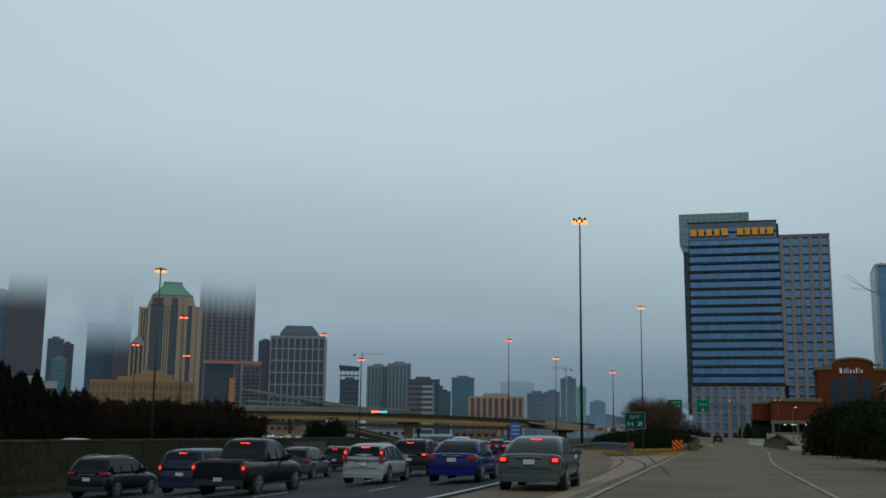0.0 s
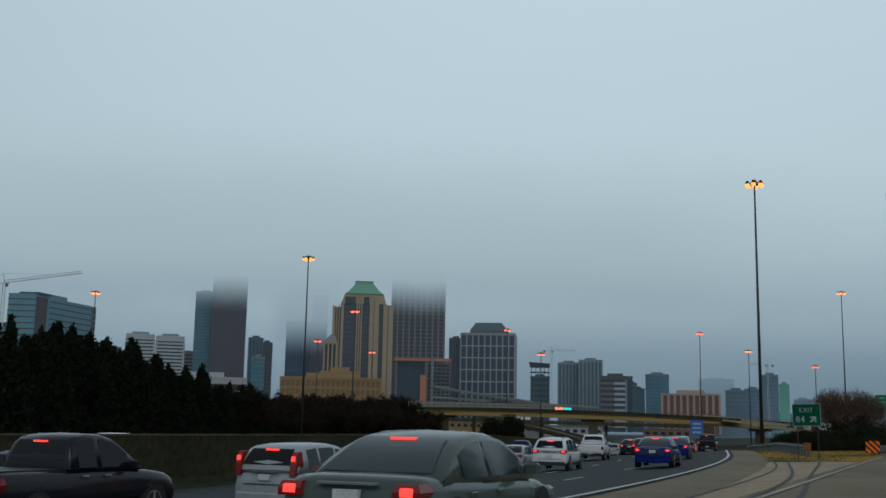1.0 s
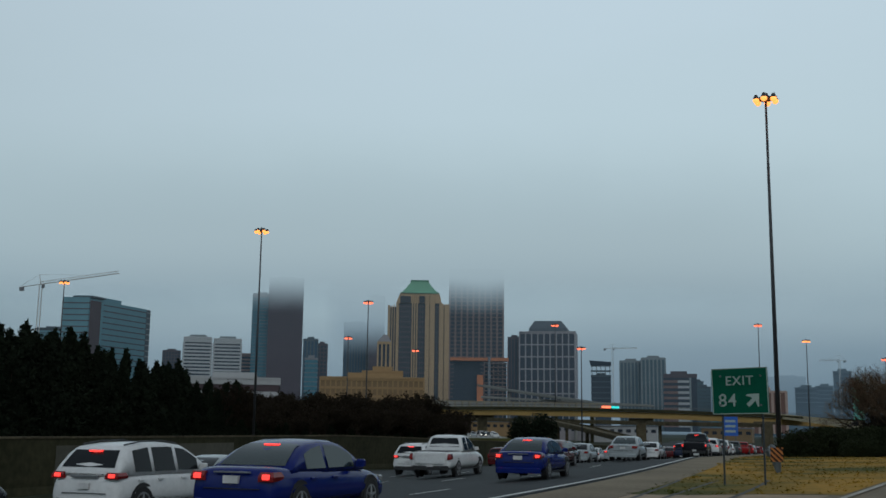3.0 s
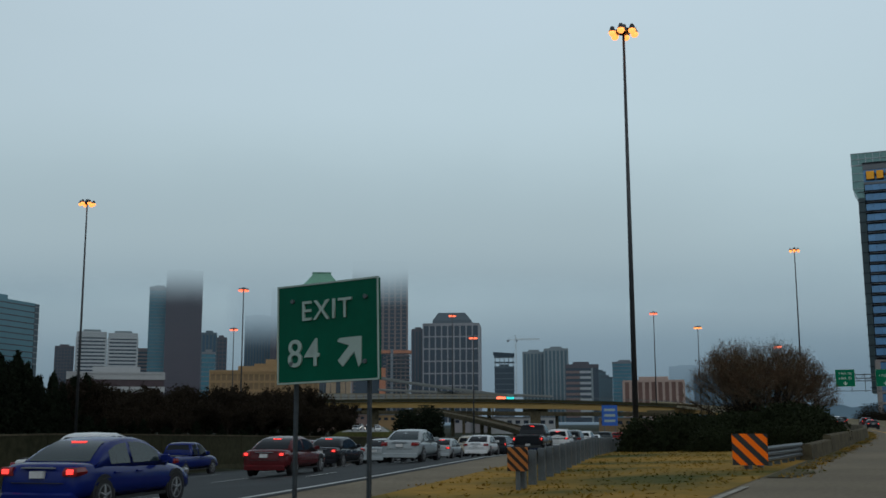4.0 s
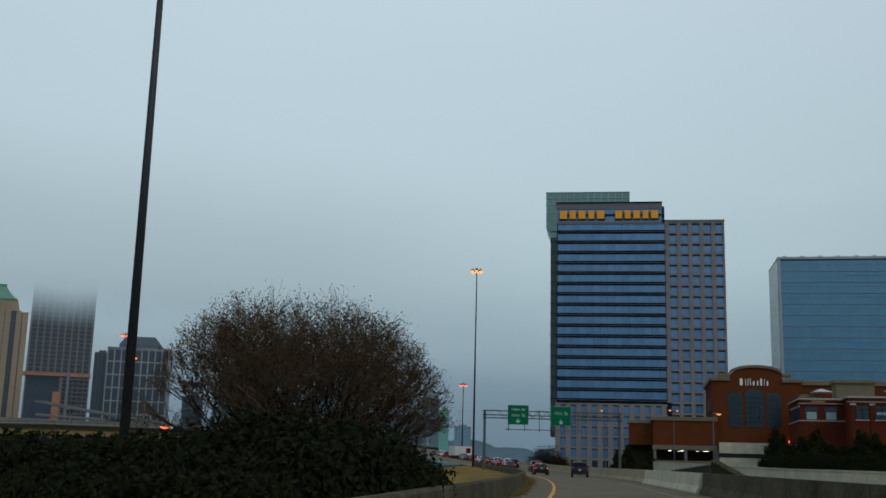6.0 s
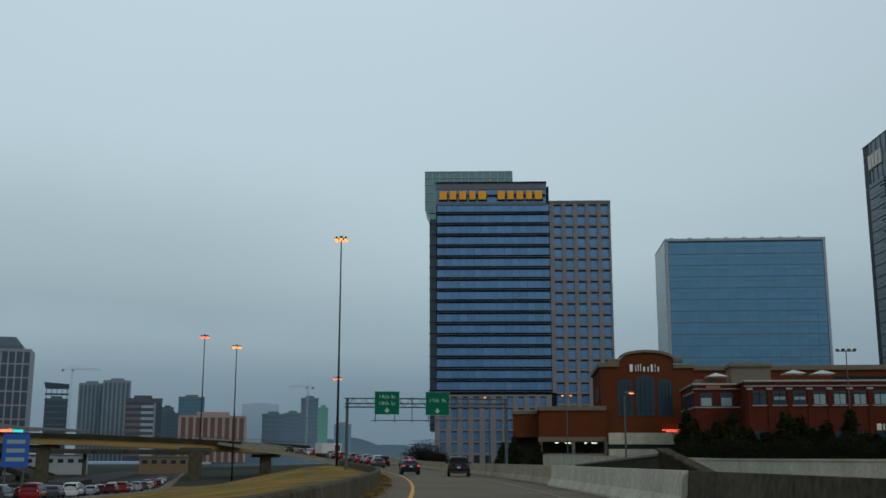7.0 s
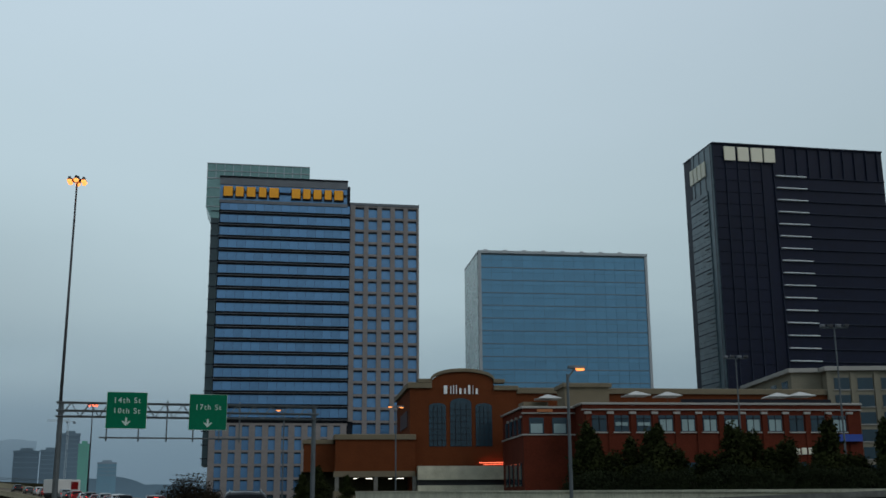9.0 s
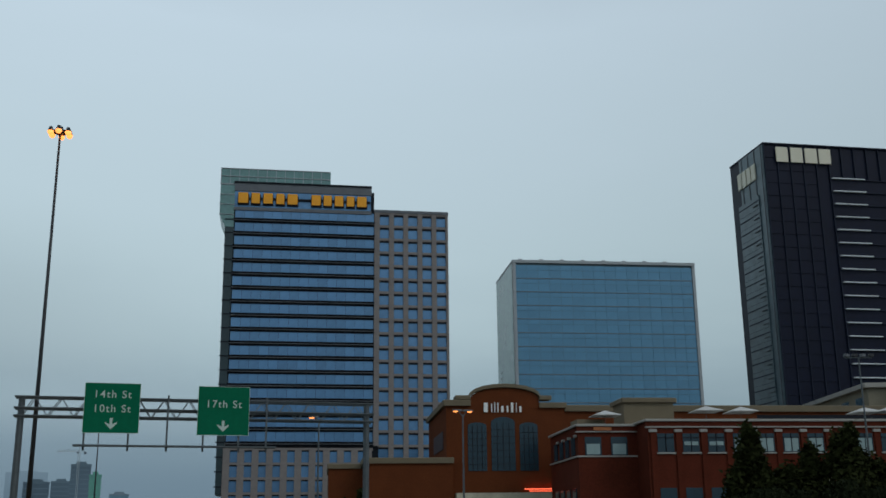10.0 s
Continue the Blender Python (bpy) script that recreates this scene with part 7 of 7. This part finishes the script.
def build_car(kind, colour, lit, pale_glass=False, far=False, back=False):
    k = KINDS[kind]
    L, W, H = k["L"], k["W"], k["H"]
    body = paint(colour)
    glass = CAR_GLASS_PALE if pale_glass else CAR_GLASS
    t = new({"sedan": "sedan_car", "hatch": "hatchback_car", "suv": "suv_car", "van": "minivan", "pickup": "pickup_truck"}[kind])
    soften(part("body", car_shell(L, W, H, k["belt"], k["clear"], k["prof"]), body, t), 1)
    arch = k["arch"]
    zb = k["belt"] - 0.05
    wb, wt = W / 2 * 0.925, W / 2 * 0.70

    def side(z):
        return wb + (wt - wb) * max(0.0, (z - zb) / (H - zb)) ** 1.25

    def roof_z(u):
        for (u0, z0), (u1, z1) in zip(arch, arch[1:]):
            if u <= u1:
                break
        return z0 + (z1 - z0) * min(1, max(0, (u - u0) / (u1 - u0)))

    rings = []
    for u, zt in arch:
        y = -L / 2 + u * L
        zt = max(zt, zb + 0.03)
        half = [(side(zb), zb - 0.03), (side(zb + (zt - zb) * 0.5), zb + (zt - zb) * 0.5), (side(zt - 0.05), zt - 0.05), (side(zt) - 0.09, zt - 0.008)]
        rings.append([(x, y, z) for x, z in half] + [(0, y, zt + 0.012)] + [(-x, y, z) for x, z in reversed(half)])
    part("cabin", Shape().loft(rings), body, t, smooth=True)

    def pane(name, u0, u1, n=5):
        a, b = [], []
        for i in range(n):
            u = u0 + (u1 - u0) * i / (n - 1)
            z = roof_z(u) + 0.016
            x = side(z) - 0.13
            a.append((-x, -L / 2 + u * L, z))
            b.append((x, -L / 2 + u * L, z))
        sh = Shape()
        sh.add(a + b, [(i, i + 1, n + i + 1, n + i) for i in range(n - 1)])
        sh.add([(x, y, z - 0.03) for x, y, z in a + b], [(i, n + i, n + i + 1, i + 1) for i in range(n - 1)])
        part(name, sh, glass, t, "dark reflecting glass", smooth=True)

    pane("rear_window", *k["rear"])
    pane("windscreen", *k["front"])
    cuts = k["doors"] if not far else (k["doors"][0], k["doors"][-1])
    for sx in (-1, 1):
        for c0, c1 in zip(cuts, cuts[1:]):
            n = 6
            lo, hi = [], []
            e = 0.012
            for i in range(n):
                u = c0 + e + (c1 - c0 - 2 * e) * i / (n - 1)
                za, zt = zb + 0.05, roof_z(u) - 0.10
                zt = max(zt, za + 0.01)
                lo.append((sx * (side(za) + 0.010), -L / 2 + u * L, za))
                hi.append((sx * (side(zt) + 0.010), -L / 2 + u * L, zt))
            sh = Shape()
            sh.add(lo + hi, [(i, i + 1, n + i + 1, n + i) for i in range(n - 1)])
            sh.add([(x - sx * 0.03, y, z) for x, y, z in lo + hi], [(i, n + i, n + i + 1, i + 1) for i in range(n - 1)])
            part("side_window", sh, glass, t, "dark reflecting glass", smooth=True)
            if not far:
                yy = -L / 2 + c0 * L + 0.12
                part("door_handle", Shape().slab(sx * (W / 2 - 0.02) - 0.025, sx * (W / 2 - 0.02) + 0.025, yy, yy + 0.2, zb - 0.14, zb - 0.10, 0.01), RIM if colour in ("black", "navy") else body, t)
        if not far:
            part("mirror", Shape().slab(sx * (W / 2 + 0.06) - 0.1, sx * (W / 2 + 0.06) + 0.1, -L / 2 + (cuts[-1] - 0.02) * L, -L / 2 + (cuts[-1] - 0.02) * L + 0.13, zb + 0.05, zb + 0.19, 0.03), body, t)
            part("sill", Shape().box(sx * W / 2 * 0.965 - 0.02, sx * W / 2 * 0.965 + 0.02, -L / 2 + (k["axles"][0] + 0.09) * L, -L / 2 + (k["axles"][1] - 0.09) * L, k["clear"] + 0.03, k["clear"] + 0.09), BLACK, t)
        if back or not far:
            part("headlight", Shape().slab(sx * (W / 2 * 0.70) - 0.15, sx * (W / 2 * 0.70) + 0.15, L / 2 - 0.32, L / 2 - 0.10, 0.60, 0.72, 0.04), HEAD if back else HEAD_OFF, t)
        if not back:
            z0, z1, ww, xx = k["tail"]
            xx *= W / 2
            dip = 0.02 if kind != "hatch" else 0.10
            lens = part("tail_light", Shape().loft([[(sx * xx - ww / 2, -L / 2 - 0.015, z0), (sx * xx + ww / 2, -L / 2 - 0.015, z0), (sx * xx + ww / 2, -L / 2 + 0.34, z0 + 0.02), (sx * xx - ww / 2, -L / 2 + 0.2, z0)],
                                                    [(sx * xx - ww / 2, -L / 2 - 0.02 + dip * 0.3, (z0 + z1) / 2), (sx * (xx + 0.02) + ww / 2, -L / 2 - 0.02 + dip * 0.3, (z0 + z1) / 2), (sx * (xx + 0.02) + ww / 2, -L / 2 + 0.34, (z0 + z1) / 2), (sx * xx - ww / 2, -L / 2 + 0.2, (z0 + z1) / 2)],
                                                    [(sx * xx - ww / 2 * 0.8, -L / 2 + dip, z1), (sx * xx + ww / 2 * 0.9, -L / 2 + dip, z1), (sx * xx + ww / 2 * 0.9, -L / 2 + 0.3, z1), (sx * xx - ww / 2 * 0.8, -L / 2 + 0.2, z1)]]), TAIL_OFF, t, "red tail lens")
            if lit:
                cw, cz = ww * 0.25, min(0.055, (z1 - z0) * 0.28)
                zc = z0 + (z1 - z0) * (0.5 if kind != "hatch" else 0.72)
                part("bulb", Shape().slab(sx * (xx + 0.03 * ww) - cw, sx * (xx + 0.03 * ww) + cw, -L / 2 - 0.035, -L / 2 + 0.06, zc - cz, zc + cz, 0.015), TAIL, lens, "glowing red lamp")
        for u in k["axles"]:
            y = -L / 2 + u * L
            r = k["wheel"]
            x = sx * (W / 2 - 0.12)
            wheel = part("wheel", Shape().tube((x - 0.12, y, r), (x + 0.12, y, r), r, n=16), TYRE, t)
            if not far:
                part("rim", rim_shape(x, y, r, sx), RIM, wheel)
                part("wheel_arch", Shape().tube((x - 0.1, y, r + 0.02), (x + sx * 0.105, y, r + 0.02), r + 0.07, n=18), BLACK, t)
    if lit and not far:
        u = k["rear"][1]
        z, y = roof_z(u) - 0.03, -L / 2 + u * L
        part("brake_light", Shape().box(-0.16, 0.16, y - 0.10, y, z + 0.005, z + 0.04), TAIL, t)
    if not far:
        part("bumper", Shape().slab(-W / 2 * 0.88, W / 2 * 0.88, -L / 2 - 0.03, -L / 2 + 0.2, k["clear"] + 0.04, k["clear"] + 0.24, 0.05), BLACK if kind in ("suv", "pickup") else body, t)
        part("number_plate", Shape().box(-0.15, 0.15, -L / 2 - 0.045, -L / 2 + 0.04, 0.70 if kind != "pickup" else 0.5, 0.83 if kind != "pickup" else 0.63), PLATE, t)
        part("boot_seam", Shape().box(-W / 2 * 0.62, W / 2 * 0.62, -L / 2 - 0.014, -L / 2 + 0.05, 0.60, 0.615), BLACK, t)
        if kind in ("suv", "sedan", "hatch"):
            part("trim_strip", Shape().box(-0.36, 0.36, -L / 2 - 0.022, -L / 2 + 0.05, 0.88 if kind != "suv" else 0.95, 0.905 if kind != "suv" else 0.98), RIM, t, "bright trim strip")
    if kind == "pickup":
        part("bed", Shape().box(-W / 2 * 0.78, W / 2 * 0.78, -L / 2 + 0.16, -L / 2 + 0.34 * L, 1.1, 1.205), BLACK, t)
        if not far:
            part("tailgate", Shape().slab(-W / 2 * 0.74, W / 2 * 0.74, -L / 2 - 0.03, -L / 2 + 0.1, 0.66, 1.14, 0.03), body, t)
    if kind == "suv" and not far:
        for sx in (-1, 1):
            rail = [(sx * (wt - 0.1), -L / 2 + u * L, roof_z(u) + 0.03) for u in (0.12, 0.25, 0.42, 0.53)]
            sh = Shape()
            for p, q in zip(rail, rail[1:]):
                sh.tube(p, q, 0.02, n=5)
            part("roof_rail", sh, RIM if colour == "black" else BLACK, t)
    return t


CARS = {}
NAMES = {"sedan": ("sedan", "car"), "hatch": ("hatchback", "car"), "suv": ("offroader", "car"), "van": ("minivan", "car"), "pickup": ("pickup", "pickup truck")}


def car(kind, colour, s, l, turn, z, lit=True, where="in the highway queue", group="highway traffic", pale=False, far=False, back=False):
    p = at(s, l, z + 0.03)
    m = pose(p.x, p.y, p.z, 0, 0, turn)
    key = (kind, colour, lit, pale, far, back)
    if key in CARS:
        o = copy_thing(CARS[key], m)
    else:
        o = CARS[key] = build_car(kind, colour, lit, pale, far, back)
        o.matrix_basis = m
    shade = {"green_grey": "grey-green"}.get(colour, colour)
    return tagged(o, f"{shade} {NAMES[kind][0]} {'with lit tail lamps ' if lit else 'with dark windows '}{where}", NAMES[kind][1], group)


def lane_turn(s):
    d = (edge(s + 3) - edge(s - 3)) / 6
    return -14.2 + math.degrees(math.atan(-d))


def on_highway(kind, colour, s, l, lit=True, pale=False, far=False):
    car(kind, colour, s, l, lane_turn(s), highway_z(s, l - edge(s)), lit, pale=pale, far=far)


near = [("sedan", "green_grey", 35.5, -4.5, True, True), ("pickup", "black", 41.0, -16.0, True, False), ("suv", "black", 46.3, -24.7, False, False), ("van", "navy", 46.0, -20.3, True, False),
        ("hatch", "silver", 46.0, -12.8, True, False), ("sedan", "blue", 42.5, -8.4, False, False), ("suv", "black", 55.0, -13.6, True, False), ("suv", "grey", 60.5, -21.6, False, False),
        ("hatch", "silver", 65.5, -25.6, False, False), ("suv", "grey", 77.4, -30.8, False, False), ("suv", "black", 78.6, -26.0, True, False),
        ("suv", "white", 78.2, -17.3, True, False), ("sedan", "blue", 76.0, -11.4, True, True), ("sedan", "silver", 88.0, -23.4, False, False),
        ("sedan", "blue", 95.3, -14.8, True, True), ("sedan", "black", 95.5, -28.6, True, False), ("pickup", "white", 104.4, -23.2, False, False), ("sedan", "white", 103.8, -30.2, False, False),
        ("suv", "white", 111.4, -28.6, True, False), ("sedan", "maroon", 113.5, -21.6, True, False), ("sedan", "silver", 122.5, -20.4, False, True),
        ("sedan", "black", 124.5, -25.6, True, False), ("pickup", "blue", 129.5, -38.6, False, False), ("suv", "maroon", 137.0, -33.6, True, False), ("sedan", "silver", 136.0, -28.6, False, False),
        ("pickup", "black", 147.0, -22.8, True, False)]
for kind, colour, s, l, lit, pale in near:
    on_highway(kind, colour, s, l, lit, pale)
rc = random.Random(12)
pal = ["white", "white", "silver", "silver", "black", "black", "grey", "grey", "red", "navy", "maroon", "beige"]
fixed = {(0, 0): ("suv", "white"), (1, 0): ("sedan", "white"), (2, 0): ("sedan", "silver")}
for lane in range(6):
    s = (161, 148, 150, 150, 142, 138)[lane]
    n = 0
    while s < (500 if lane < 2 else 430):
        kind, colour = fixed.get((lane, n), (rc.choice(["sedan", "sedan", "suv", "hatch", "van", "pickup"]), rc.choice(pal)))
        if rc.random() < 0.86:
            on_highway(kind, colour, s, edge(s) - 1.9 - 3.75 * lane + rc.uniform(-0.3, 0.3), rc.random() < 0.4, False, s > 165)
        s += rc.uniform(8.5, 17)
        n += 1
for lane in range(3):
    s = 40 + 9 * lane
    while s < 430:
        q = -29.5 - 4.2 * lane
        z = highway_z(s, q)
        if rc.random() < 0.8:
            car(rc.choice(["sedan", "suv", "hatch", "van"]), rc.choice(["white", "silver", "black", "grey", "white"]), s, edge(s) + q, lane_turn(s) + 180, z, False, "beyond the concrete divider", "oncoming traffic", False, True, True)
        s += rc.uniform(14, 40)
# headlights on the far carriageway
for i, (u, q, kind, colour) in enumerate([(0.05, 3.5, "sedan", "white"), (0.09, -3.2, "suv", "silver"), (0.16, 0.2, "sedan", "black"), (0.22, 3.6, "suv", "white"), (0.27, -3.0, "sedan", "silver"), (0.34, 0.4, "van", "white"),
                                         (0.40, 3.2, "sedan", "grey"), (0.46, -3.3, "sedan", "white"), (0.53, 0.0, "suv", "black"), (0.60, 3.4, "sedan", "silver"), (0.67, -3.1, "suv", "white"), (0.75, 0.3, "sedan", "white")]):
    p = at(344 + 216 * u + 0.46 * q, -139 - 111 * u + 0.89 * q, -1.35 + 0.25 * u)
    ob = car(kind, colour, 0, 0, 0, 0, i % 3 != 1, "on the far carriageway", "far carriageway traffic", False, True, True)
    ob.matrix_basis = pose(p.x, p.y, p.z, 0, 0, 13 + (180 if i % 3 else 0))
# the queue up the ramp
car("suv", "black", 236.5, 0.2, -13.2, 0.0, False, "going up the exit ramp", "ramp traffic")
s = 262
for i, (kind, colour, off) in enumerate([("sedan", "black", -1.2), ("suv", "maroon", 1.4), ("sedan", "grey", -0.8), ("suv", "black", 1.2), ("suv", "white", 1.4), ("sedan", "red", 1.3), ("suv", "silver", 1.5), ("sedan", "red", 1.3), ("suv", "grey", 1.4),
                                            ("sedan", "white", 1.5), ("suv", "red", 1.3), ("sedan", "black", 1.4), ("van", "silver", 1.5), ("sedan", "red", 1.4), ("suv", "red", 1.3), ("suv", "white", 1.4), ("sedan", "grey", 1.4), ("suv", "black", 1.4)]):
    s = [250, 286, 306, 318, 328, 336.5, 345, 353.5, 362, 371, 380, 389, 396.5, 412, 421, 430, 444, 460][i]
    d = (ramp_mid(s + 3) - ramp_mid(s - 3)) / 6
    car(kind, colour, s, ramp_mid(s) + off, -14.2 + math.degrees(math.atan(-d)), ramp_z(s), True, "queuing on the ramp", "ramp traffic", False, s > 300)
